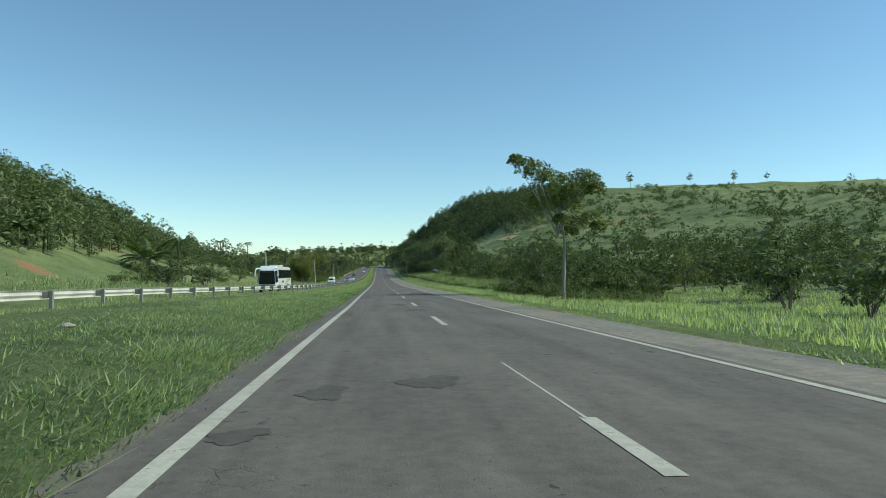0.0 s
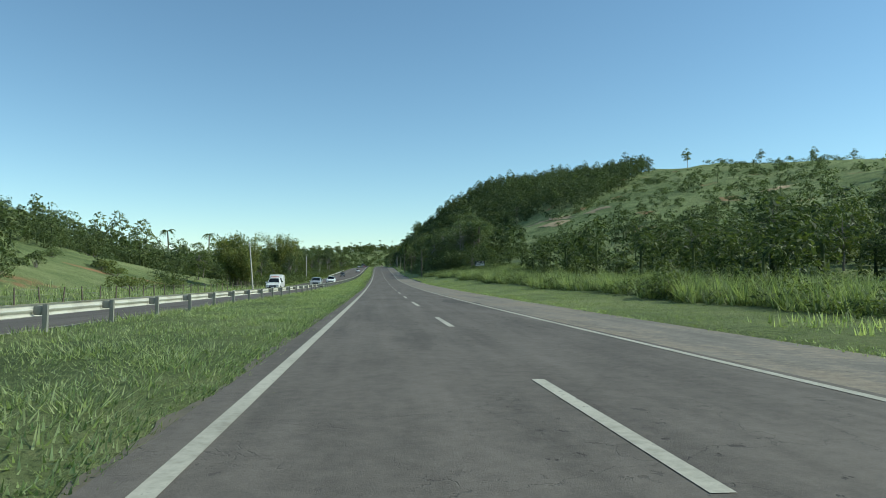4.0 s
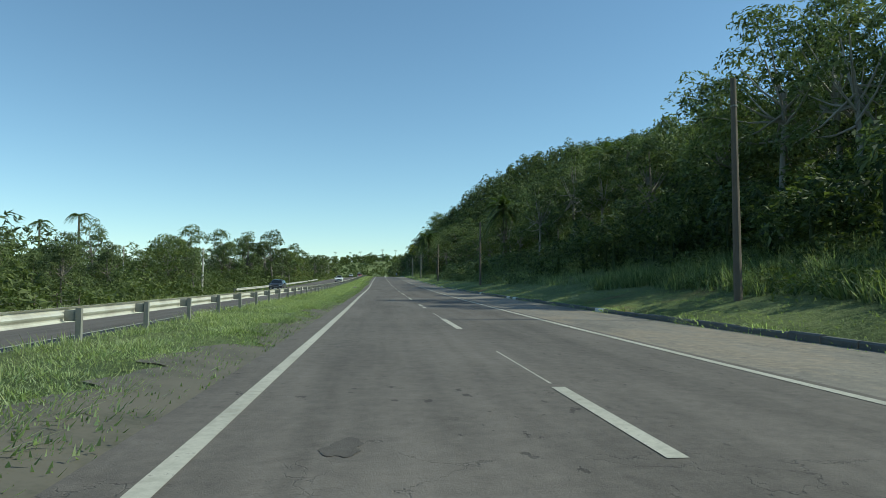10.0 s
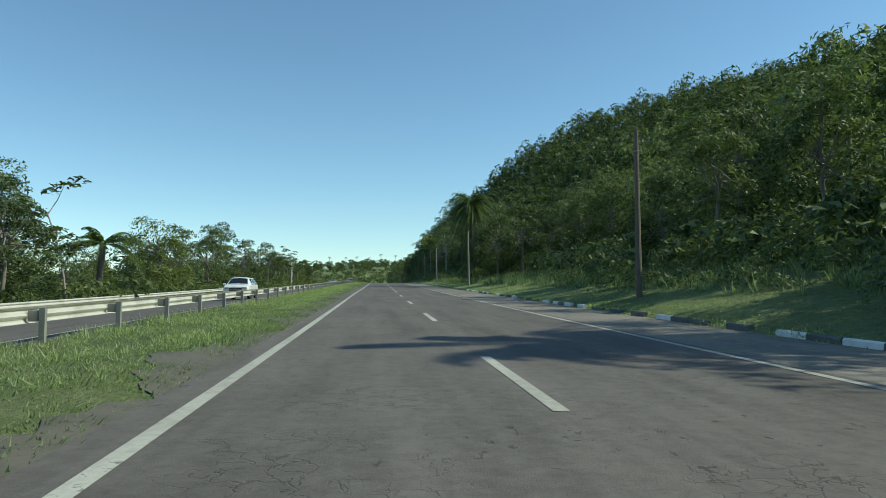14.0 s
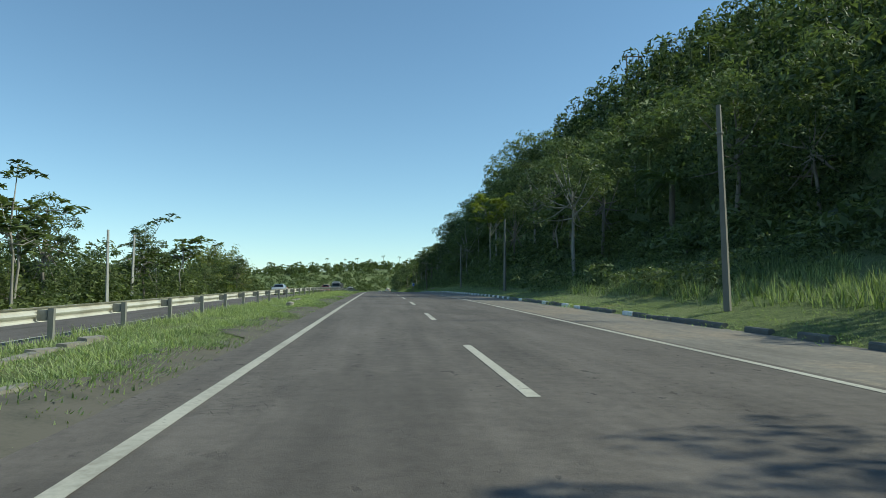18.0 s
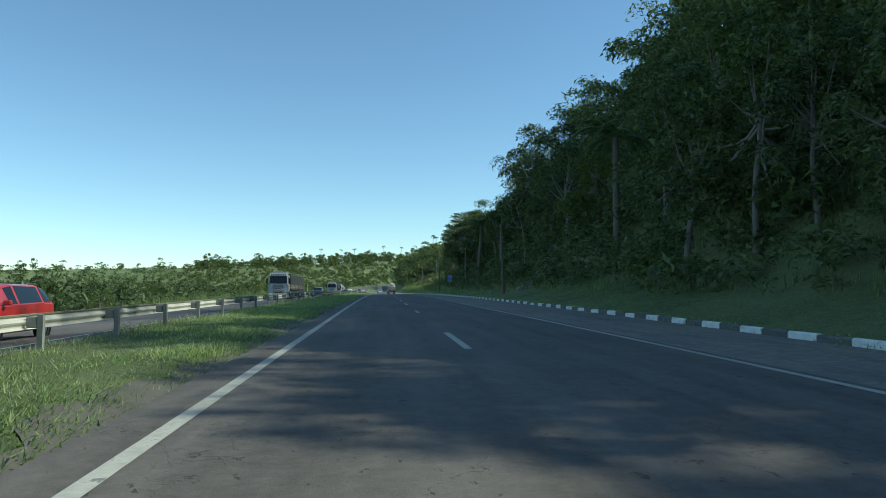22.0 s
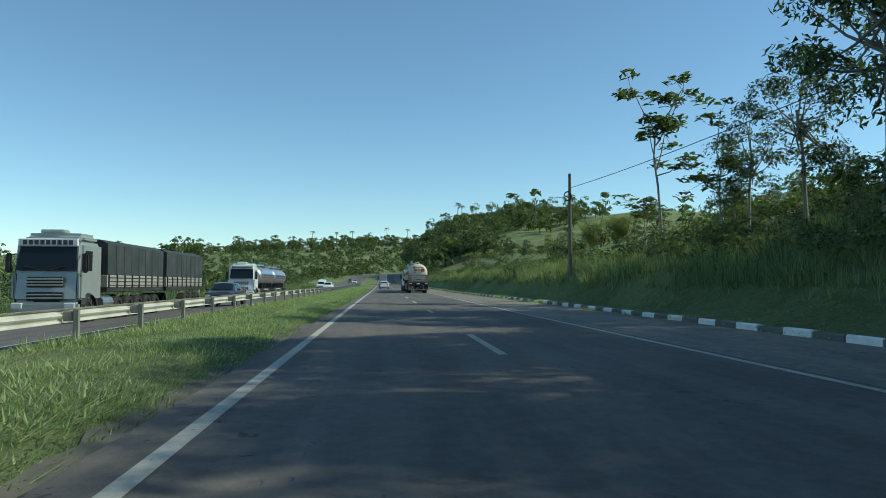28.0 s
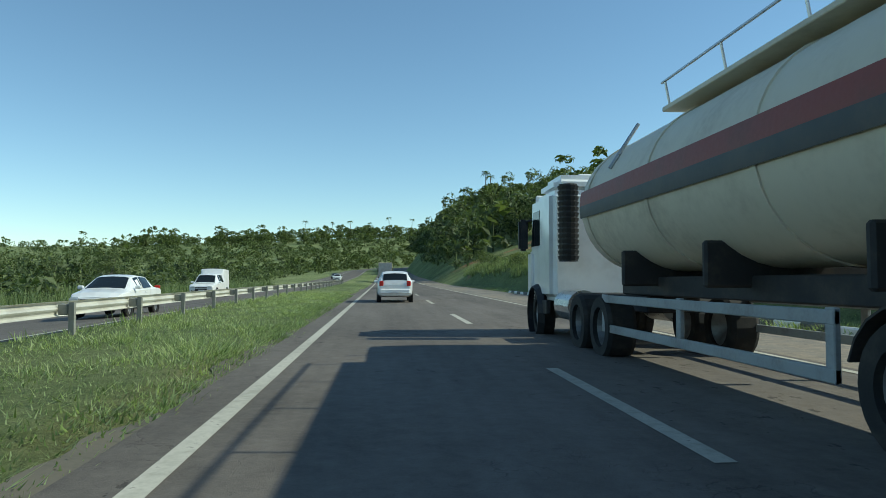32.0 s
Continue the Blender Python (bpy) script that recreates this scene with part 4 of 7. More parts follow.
def umbrella(seed, h, label, leaf, rosettes=26, size=0.34):
    """A slender pale tree, bare below, with flat tufts of large leaves."""
    rng = np.random.default_rng(seed)
    stem, top = bent_trunk(h * 0.72, 0.095, rng, 7, 0.8)
    pieces, cs, ds = [stem], [], []
    for k in range(7):
        a = rng.uniform(0, 6.28)
        s = top * np.array((1, 1, rng.uniform(0.6, 1.0)))
        e = s + np.array((np.cos(a), np.sin(a), 0)) * rng.uniform(0.6, 2.3) + np.array((0, 0, rng.uniform(0.2, h * 0.27)))
        pieces.append(tube([s, (s + e) / 2 + (0, 0, -0.25), e], [0.055, 0.04, 0.02], 5))
        for j in range(rosettes // 7 + 1):
            c = e + rng.normal(0, 1, 3) * (0.75, 0.75, 0.55)
            pieces.append(tube([e - (0, 0, 0.3), c], [0.025, 0.012], 4))
            n = 20
            b = rng.uniform(0, 6.28, n)
            q = rng.uniform(0.15, 0.85, n)
            cs.append(c + np.column_stack([np.cos(b) * q, np.sin(b) * q, 0.12 - q * 0.35 + rng.normal(0, 0.1, n)]))
            ds.append(np.tile((0, 0, 1.2), (n, 1)))
    return plant("tree", joined(pieces), leaves(np.concatenate(cs), np.concatenate(ds), size, rng, 0.42, 0.8), BARK_PALE, leaf, Matrix.Identity(4), label, "tree")


def frond(length, droop, a, rise, rng, leaflets=22, width=0.55):
    """A feathered palm frond: the rib, then leaflets in two rows."""
    s = np.linspace(0, 1, 7)
    r = length * (s - 0.12 * s ** 3)
    z = length * (rise * s - droop * s ** 2)
    rib = np.column_stack([np.cos(a) * r, np.sin(a) * r, z])
    side = np.array((-np.sin(a), np.cos(a), 0))
    pieces = [tube(rib, np.linspace(0.035, 0.01, 7), 3)]
    q = np.linspace(0.12, 0.98, leaflets)
    p = np.column_stack([np.interp(q, s, rib[:, k]) for k in range(3)])
    along = np.gradient(p, axis=0)
    along /= np.linalg.norm(along, axis=1, keepdims=True)
    ln = width * (np.sin(np.pi * (0.15 + 0.8 * q))) * rng.uniform(0.8, 1.15, leaflets)
    vs = []
    for sgn in (-1, 1):
        tip = p + side * sgn * ln[:, None] + along * ln[:, None] * 0.55 - np.array((0, 0, 1)) * ln[:, None] * 0.42
        wid = along * 0.055
        vs.append(np.stack([p - wid, p + wid, (p + tip) / 2 + wid * 1.1 + (0, 0, 0.05), tip], 1))
    v = np.concatenate(vs).reshape(-1, 3)
    pieces.append((v, np.arange(len(v)).reshape(-1, 4)))
    return joined(pieces)


def palm(seed, h, n, length, label, r=0.2, droop=0.75, rise=(0.15, 0.95), leaflets=22, width=0.6, shag=0):
    rng = np.random.default_rng(seed)
    z = np.linspace(-0.5, h, 9)
    sway = rng.normal(0, 0.02 * h, 2)
    pts = np.column_stack([sway[0] * (z / h) ** 2, sway[1] * (z / h) ** 2, z])
    stem = tube(pts, r * (1 + 0.18 * np.cos(np.arange(9) * 2.9)), 8)
    fr = []
    for k in range(n):
        v, f = frond(length * rng.uniform(0.8, 1.1), droop * rng.uniform(0.75, 1.2), 2.4 * k + rng.uniform(-0.3, 0.3), rng.uniform(*rise), rng, leaflets, width)
        fr.append((v + pts[-1], f))
    for k in range(shag):      # old frond stumps and ferns clothing the trunk
        v, f = frond(rng.uniform(0.6, 1.2), rng.uniform(0.9, 1.6), rng.uniform(0, 6.28), rng.uniform(0.2, 0.9), rng, 10, 0.3)
        fr.append((v + pts[4] + (pts[-1] - pts[4]) * rng.uniform(-0.6, 1.0), f))
    return plant("palm_tree", stem, joined(fr), BARK_PALM, LEAF_PALM, Matrix.Identity(4), label, "palm tree")


def bamboo(seed, h, n, label):
    rng = np.random.default_rng(seed)
    stems, cs, ds = [], [], []
    for k in range(n):
        a, q = rng.uniform(0, 6.28), rng.uniform(0.1, 0.9)
        lean = rng.uniform(0.1, 0.5)
        hh = h * rng.uniform(0.6, 1.05)
        s = np.linspace(0, 1, 5)
        pts = np.column_stack([np.cos(a) * (q + hh * lean * s ** 2.2), np.sin(a) * (q + hh * lean * s ** 2.2), hh * (s - 0.1 * s ** 3)])
        stems.append(tube(pts, np.linspace(0.045, 0.012, 5), 4))
        m = 270
        t = rng.uniform(0.22, 1.0, m) ** 0.8
        p = np.column_stack([np.interp(t, s, pts[:, j]) for j in range(3)]) + rng.normal(0, 0.36, (m, 3)) * (1, 1, 0.9)
        cs.append(p)
        ds.append(unit(m, rng))
    t = plant("bamboo", None, leaves(np.concatenate(cs), np.concatenate(ds), 0.19, rng, 0.3, 0.1), BARK_PALM, LEAF_BAMBOO, Matrix.Identity(4), label, "bamboo", "foliage")
    for stem in stems:
        part_of("culm", bulk("culm", *stem, BARK_PALM), t)
    return t


def bush(seed, h, spread, n, per, size, leaf, label):
    rng = np.random.default_rng(seed)
    lobes = [(np.array((rng.normal(0, spread * 0.45), rng.normal(0, spread * 0.45), h * rng.uniform(0.25, 0.7))), spread * rng.uniform(0.35, 0.6)) for k in range(n)]
    stems = [tube([(0, 0, -0.2), c * (0.5, 0.5, 0.6), c], [0.05, 0.035, 0.012], 4) for c, r in lobes]
    return plant("bush", joined(stems), crown_leaves(lobes, per, size, rng, 0.8), BARK_GREY, leaf, Matrix.Identity(4), label, "bush", "foliage")


class Stock:
    """Plants built once and set out again and again."""
    def __init__(self, makers):
        self.makers, self.made = makers, [None] * len(makers)

    def put(self, k, x, y, size=1.0, sink=0.1, turn=None, label="", tilt=0.03):
        k %= len(self.makers)
        a = RNG.uniform(0, 6.28) if turn is None else turn
        m = Matrix.LocRotScale((x, y, float(land(x, y)) - sink), Euler((RNG.normal(0, tilt), RNG.normal(0, tilt), a)), (size, size, size * RNG.uniform(0.92, 1.1)))
        if self.made[k] is None:
            ob = self.made[k] = self.makers[k]()
            ob.matrix_world = m
        else:
            ob = copy_thing(self.made[k], Matrix.Identity(4))
            ob.matrix_basis = m
        if label:
            ob["label"] = label
        return ob


FOREST = Stock([
    lambda: broadleaf(21, 11.5, 4.4, 1.6, 25, 185, 0.225, BARK_GREY, LEAF_DARK, "dense dark green forest tree on the steep bank"),
    lambda: broadleaf(22, 13.5, 4.6, 2.6, 25, 185, 0.225, BARK_PALE, LEAF_DARK, "tall dark green forest tree with a pale trunk"),
    lambda: broadleaf(23, 10.0, 4.2, 1.2, 24, 185, 0.225, BARK_GREY, LEAF_MID, "leafy green tree with a rounded uneven crown"),
    lambda: broadleaf(24, 12.5, 3.8, 2.0, 22, 185, 0.225, BARK_GREY, LEAF_DARK, "narrow dark green tree among the woods"),
    lambda: broadleaf(25, 9.0, 4.4, 1.4, 22, 185, 0.225, BARK_GREY, LEAF_LIGHT, "yellow-green broad tree catching the sun"),
    lambda: broadleaf(26, 14.5, 4.2, 5.5, 18, 250, 0.22, BARK_PALE, LEAF_MID, "tall open-crowned tree with bare pale limbs", 0.18),
])
def lone_tree(seed):
    """A tall roadside tree: a bare pale stem, a spur to one side, layered clumps and a low bough."""
    rng = np.random.default_rng(seed)
    upper = [(-4.0, 12.0, 0.55), (-3.3, 11.2, 0.85), (-2.5, 10.7, 0.95), (-1.6, 9.8, 1.1), (-0.7, 10.3, 1.1), (0.3, 9.8, 1.15), (1.2, 10.0, 1.0), (2.1, 10.0, 0.85), (2.7, 9.4, 0.7), (-1.9, 8.5, 0.8), (-1.0, 8.1, 0.9), (0.1, 8.5, 1.0), (1.1, 8.2, 0.9)]
    lower = [(1.5, 6.6, 0.75), (2.3, 6.9, 0.75), (2.9, 6.3, 0.55), (0.8, 5.9, 0.65), (-0.4, 6.7, 0.6)]
    lobes = [(np.array((x, rng.uniform(-1.6, 1.6), z)), r) for x, z, r in upper + lower]
    stem, top = bent_trunk(8.6, 0.13, rng, 8, 0.5)
    return plant("tree", joined([stem] + limbs_to(lobes, top, 0.14, rng, 5, 1.0)), crown_leaves([(c, r * 1.32) for c, r in lobes], 330, 0.23, rng, 0.85), BARK_PALE, LEAF_LIGHT, Matrix.Identity(4), "lone tall tree with a layered crown", "tree")


LONE = Stock([lambda: lone_tree(27)])
UMBRELLA = Stock([
    lambda: umbrella(31, 12.0, "slender pale-trunked tree with tufts of large leaves", LEAF_DARK),
    lambda: umbrella(32, 10.0, "thin pale-trunked tree with an open leafy top", LEAF_MID, 22),
    lambda: umbrella(33, 13.5, "tall thin tree with flat tufts of big leaves", LEAF_DARK, 34),
    lambda: umbrella(34, 13.0, "pale-trunked tree with a bright yellow-green top", LEAF_BRIGHT, 34, 0.36),
])
OIL_PALM = Stock([
    lambda: palm(41, 5.5, 26, 4.2, "oil palm with a rough trunk and arching fronds", 0.28),
    lambda: palm(42, 9.0, 24, 4.4, "tall oil palm with drooping feathered fronds", 0.26, 0.85),
    lambda: palm(43, 1.6, 20, 3.8, "young oil palm with fronds from near the ground", 0.30, 0.6, (0.3, 1.2)),
])
GREAT_PALM = Stock([lambda: palm(46, 11.5, 60, 5.3, "tall oil palm with a thick drooping crown", 0.40, 1.05, (-0.8, 1.3), 34, 0.7, 170)])
TALL_PALM = Stock([lambda: palm(44, 13.0, 14, 2.6, "tall slender palm with a small crown of fronds", 0.17, 0.9, (0.1, 0.9), 18, 0.5)])
BAMBOO = Stock([lambda: bamboo(51, 8.0, 34, "feathery yellow-green bamboo clump")])
BUSH = Stock([
    lambda: bush(61, 1.8, 1.6, 8, 150, 0.15, LEAF_MID, "dense green roadside bush"),
    lambda: bush(62, 2.4, 1.5, 7, 160, 0.17, LEAF_DARK, "dark green shrub on the grassy bank"),
    lambda: bush(63, 1.3, 1.5, 7, 150, 0.135, LEAF_LIGHT, "pale yellow-green shrub in rough grass"),
])


def scatter(n, y0, y1, d0, d1, side, gap, keep=None):
    """Places set out at random, no closer than gap; d is metres out from the verge (side 1) or the far edge (side -1)."""
    got, tries = [], 0
    cell = {}
    while len(got) < n and tries < n * 30:
        tries += 1
        y, d = RNG.uniform(y0, y1), RNG.uniform(d0, d1)
        x = float(verge_x(y)) + d if side > 0 else float(rail_x(y)) - 0.9 - OTHER_W - d
        if keep and RNG.uniform() > keep(d, y):
            continue
        key = (int(x // gap), int(y // gap))
        if any((x - a) ** 2 + (y - b) ** 2 < gap * gap for i in (-1, 0, 1) for j in (-1, 0, 1) for a, b in cell.get((key[0] + i, key[1] + j), ())):
            continue
        cell.setdefault(key, []).append((x, y))
        got.append((x, y, d))
    return got


# wood on the steep bank beside the road: single trees
def wood_edge(y):
    """How far out from the verge the trees begin."""
    return np.interp(y, [270, 285, 298, 312, 350, 372, 425, 455, 480, 500, 545, 575, 600, 640, 690, 740, 775, 800, 812, 822, 842], [60, 45, 28, 18, 15, 11, 10, 12, 13, 15, 16, 10, 7, 5, 5.5, 6.5, 7, 8, 14, 30, 30])


deep_trees = []
for x, y, d in scatter(226, 262, 836, 3, 26, 1, 3.6, lambda d, y: (0.3 if 600 < y < 627 else 1.0) if d > wood_edge(y) else 0.0):
    r = RNG.uniform()
    edge = d < wood_edge(y) + 4
    if r < 0.07:
        OIL_PALM.put(int(RNG.integers(0, 2)), x, y, RNG.uniform(0.9, 1.2))
    elif r < 0.16 and y > 470:
        UMBRELLA.put(int(RNG.integers(0, 3)), x, y, RNG.uniform(0.8, 1.15))
    elif edge and r < 0.40:
        BUSH.put(int(RNG.integers(0, 3)), x, y, RNG.uniform(1.0, 1.7))
    elif d > wood_edge(y) + 6.5:
        deep_trees.append((x, y, RNG.uniform(0.85, 1.2) * float(np.interp(y, [555, 562, 592, 600, 632, 650, 720, 740], [1.0, 1.2, 1.2, 1.0, 1.0, 1.22, 1.22, 1.0]))))
    else:
        FOREST.put(int(RNG.choice([0, 1, 2, 3, 4, 5], p=[0.28, 0.2, 0.2, 0.16, 0.08, 0.08])), x, y, (RNG.uniform(0.62, 0.95) if edge else RNG.uniform(0.8, 1.15)) * float(np.interp(y, [555, 562, 592, 600, 632, 650, 720, 740], [1.0, 1.2, 1.2, 1.0, 1.0, 1.22, 1.22, 1.0])))

# trees that stand out
LONE.put(0, 18.6, 63.1, 1.08, turn=0.0, tilt=0.0, label="lone tall tree with a pale trunk beside the road")
GREAT_PALM.put(0, 17.3, 500.5, 1.02, label="tall oil palm at the edge of the wood")
for x, y, q in ((18.2, 496.0, 1.4), (19.2, 503.5, 1.6), (17.0, 505.0, 1.3), (21.0, 498.0, 1.8), (16.8, 501.5, 1.1), (20.4, 491.0, 1.7)):
    BUSH.put(int(RNG.integers(0, 2)), x, y, q, label="large leafy bush round the foot of a palm")
for k, x, y, q in ((0, -19.0, 547.0, 0.82), (1, -20.6, 550.5, 0.92), (1, -20.0, 543.0, 0.85), (1, -20.2, 585.0, 0.95), (0, -21.8, 582.0, 0.85), (1, -20.5, 571.0, 0.7)):
    UMBRELLA.put(k, x, y, q, label="airy spreading tree beyond the opposite carriageway")
GREAT_PALM.put(0, 32.8, 370.4, 0.95)
GREAT_PALM.put(0, 24.0, 402.0, 0.95)
for x, y, s in ((18.0, 752.0, 1.0), (17.0, 758.0, 0.9), (20.5, 756.0, 1.1), (19.8, 831.0, 0.55), (24.0, 809.0, 0.66)):
    UMBRELLA.put(int(RNG.integers(0, 3)), x, y, s)
for x, y, s in ((-89.7, 498.0, 1.75), (-98.6, 456.8, 1.75), (43.5, 1171.0, 1.15), (47.0, 1176.0, 1.0), (-70.0, 430.0, 1.2)):
    TALL_PALM.put(0, x, y, s)
UMBRELLA.put(3, 18.3, 608.0, 1.08)
# two trees added so that their shade falls across the road
for x, y, q in ((18.8, 506.5, 0.92), (19.2, 566.0, 0.95)):
    FOREST.put(1, x, y, q)
UMBRELLA.put(2, 18.7, 825.5, 0.84)
UMBRELLA.put(0, 20.9, 822.5, 0.72)
OIL_PALM.put(2, -36.0, 118.0, 1.6, label="large low oil palm on the grassy hillside")
OIL_PALM.put(2, -44.0, 95.0, 1.1)
OIL_PALM.put(0, -40.0, 150.0, 1.0)
# tall bank trees, mostly out of view, added to shade the road
for x, y, s in ((22.6, 811.5, 1.15), (25.5, 813.5, 1.2), (27.5, 809.0, 1.2), (24.0, 805.0, 1.0), (29.5, 812.5, 1.2), (24.8, 820.5, 0.72), (22.0, 821.5, 0.55), (26.5, 788.0, 1.25), (28.5, 796.0, 1.25), (22.0, 798.0, 1.0), (20.5, 778.0, 1.2), (23.5, 784.0, 1.25), (20.0, 789.0, 1.1), (24.5, 793.0, 1.2)):
    FOREST.put(int(RNG.integers(0, 2)), x, y, s)
BAMBOO.put(0, -25.5, 247.0, 1.45)
BAMBOO.put(0, -22.5, 241.0, 1.05)
BAMBOO.put(0, -25.0, 304.0, 1.65)
FOREST.put(0, -29.0, 528.0, 1.22, label="broad dark spreading tree beyond the opposite carriageway")
FOREST.put(2, -34.0, 521.0, 1.1)
BAMBOO.put(0, -35.0, 662.0, 1.7)
BAMBOO.put(0, -30.5, 656.0, 1.35)
BAMBOO.put(0, -39.0, 669.0, 1.6)
BAMBOO.put(0, -22.0, 615.0, 0.6)
BAMBOO.put(0, -21.0, 622.0, 0.55)
BAMBOO.put(0, 31.0, 880.0, 0.5)
BAMBOO.put(0, 36.0, 884.0, 0.55)
BAMBOO.put(0, 33.0, 873.0, 0.45)
for x, y, s in ((-86.0, 1672.0, 1.6), (-58.0, 1690.0, 1.4), (-36.0, 1684.0, 1.7), (-14.0, 1702.0, 1.45), (8.0, 1690.0, 1.6), (34.0, 1696.0, 1.5)):
    TALL_PALM.put(0, x, y, s, label="tall palm standing above the woods of a far hill")
for x, y, s in ((-21.5, 549.0, 0.42), (-24.0, 557.0, 0.5), (-21.0, 566.0, 0.38), (-23.5, 575.0, 0.45), (-21.5, 596.0, 0.4), (-22.5, 606.0, 0.45), (-24.5, 530.0, 0.45)):
    FOREST.put(int(RNG.choice([0, 2, 4])), x, y, s)

for x, y, s in ((18.6, 485.5, 0.95), (21.5, 483.0, 1.0), (19.8, 493.0, 0.85), (21.0, 504.0, 0.85), (28.5, 316.0, 1.15), (26.5, 325.0, 1.05), (30.0, 333.0, 1.2), (25.0, 336.0, 0.95), (25.5, 310.0, 0.95), (28.8, 307.5, 1.0), (27.0, 319.5, 1.2), (30.0, 324.0, 1.25), (35.0, 341.0, 1.2)):
    FOREST.put(int(RNG.integers(0, 4)), x, y, s)

# wood along the far side of the opposite carriageway
for x, y, d in scatter(95, 255, 620, 2.5, 24, -1, 5.0, lambda d, y: np.interp(y, [255, 300, 420, 560, 600, 620], [0.5, 1, 1, 0.7, 0.5, 0.2])):
    r = RNG.uniform()
    if r < 0.10 and y < 515:
        OIL_PALM.put(int(RNG.integers(0, 2)), x, y, RNG.uniform(0.8, 1.1))
    elif r < 0.3 and 430 < y < 540:
        UMBRELLA.put(int(RNG.integers(0, 2)), x, y, RNG.uniform(0.75, 1.0))
    else:
        FOREST.put(int(RNG.choice([0, 0, 2, 3, 4])), x, y, RNG.uniform(0.5, 0.78) * float(np.interp(y, [360, 385, 430, 470, 540, 560], [1.0, 1.45, 1.45, 1.2, 1.2, 1.0])))
# scattered bushes and small trees on the open slopes
for x, y, d in scatter(60, 30, 262, 7, 60, 1, 5.0, lambda d, y: 0.9 if d > 9 else 0.15):
    if RNG.uniform() < 0.22:
        FOREST.put(int(RNG.choice([2, 4])), x, y, RNG.uniform(0.4, 0.6))
    else:
        BUSH.put(int(RNG.integers(0, 3)), x, y, RNG.uniform(0.8, 1.8))
for x, y, d in scatter(13, 140, 218, 24, 52, 1, 4.2):
    FOREST.put(int(RNG.choice([0, 2, 3, 4])), x, y, RNG.uniform(0.45, 0.72))
for x, y, d in scatter(34, 90, 260, 3, 40, -1, 5.0):
    BUSH.put(int(RNG.integers(0, 3)), x, y, RNG.uniform(0.9, 1.7))
for x, y, d in scatter(40, 620, 980, 4, 40, -1, 5.0):
    if RNG.uniform() < 0.3:
        FOREST.put(int(RNG.choice([0, 2, 4])), x, y, RNG.uniform(0.4, 0.62))
    else:
        BUSH.put(int(RNG.integers(0, 3)), x, y, RNG.uniform(0.9, 1.6))
for x, y, d in scatter(74, 842, 985, 4.0, 8.5, 1, 1.6):
    BUSH.put(int(RNG.choice([0, 2, 2])), x, y, RNG.uniform(0.65, 1.05))
for x, y, d in scatter(34, 822, 1010, 7, 40, 1, 5.0):
    if RNG.uniform() < 0.4:
        FOREST.put(int(RNG.choice([0, 2, 4])), x, y, RNG.uniform(0.3, 0.5))
    else:
        BUSH.put(int(RNG.integers(0, 3)), x, y, RNG.uniform(1.0, 2.0))
for x, y in ((20.5, 70.0), (22.0, 66.0), (24.0, 72.0), (17.5, 75.0), (26.0, 68.0)):
    BUSH.put(int(RNG.integers(0, 2)), x, y, RNG.uniform(0.75, 1.2))
for x, y, s in ((213.0, 567.0, 1.0), (302.0, 563.0, 0.9), (262.0, 560.0, 0.8), (330.0, 560.0, 0.7)):
    FOREST.put(5, x, y, s, label="lone tree on the bare hilltop")


# ---- far woods: joined clumps ----
def far_tree(seed, h, spread, lobes, per, size):
    rng = np.random.default_rng(seed)
    lb = lobes_of(h, spread, h * 0.12, lobes, rng)
    return joined([crown_leaves(lb, per, size, rng), halved(*tube([(0, 0, -1), (0, 0, h * 0.6)], [0.2, 0.1], 4))])


def far_palm(seed, h):
    rng = np.random.default_rng(seed)
    return halved(*joined([tube([(0, 0, -1), (0, 0, h)], [0.18, 0.14], 4)] + [(v + (0, 0, h), f) for v, f in (frond(3.2, 0.8, 2.4 * k, rng.uniform(0.1, 0.9), rng, 6, 0.7) for k in range(9))]))


def far_shrub(seed, h, spread, per=24, size=0.42):
    rng = np.random.default_rng(seed)
    return crown_leaves([(np.array((rng.normal(0, spread * 0.5), rng.normal(0, spread * 0.5), h * rng.uniform(0.2, 0.6))), spread * rng.uniform(0.4, 0.6)) for k in range(5)], per, size, rng)


FAR = [far_tree(71, 11, 4.4, 15, 20, 0.68), far_tree(72, 13, 4.2, 15, 20, 0.68), far_tree(73, 9, 4.6, 14, 20, 0.68), far_palm(74, 9.5)]
DENSE = [far_tree(94, 6.0, 3.2, 15, 26, 0.5), far_tree(95, 7.5, 3.0, 16, 26, 0.5), far_tree(96, 4.8, 3.4, 14, 26, 0.5)]
DISTANT = [far_tree(97, 6.0, 3.2, 13, 9, 0.9), far_tree(98, 7.5, 3.0, 13, 9, 0.9), far_tree(99, 4.8, 3.4, 12, 9, 0.9)]
LOW = [far_tree(84, 11, 4.4, 11, 10, 1.0), far_tree(85, 13, 4.2, 11, 10, 1.0), far_tree(86, 9, 4.6, 10, 10, 1.0)]
SHRUBS = [far_shrub(75, 2.6, 2.2), far_shrub(76, 3.4, 2.6), far_shrub(77, 2.0, 2.4)]


clumped = lambda d, y: (0.5 + 0.5 * math.sin(d * 0.11 + y * 0.043) * math.sin(y * 0.071 - d * 0.03)) ** 1.5


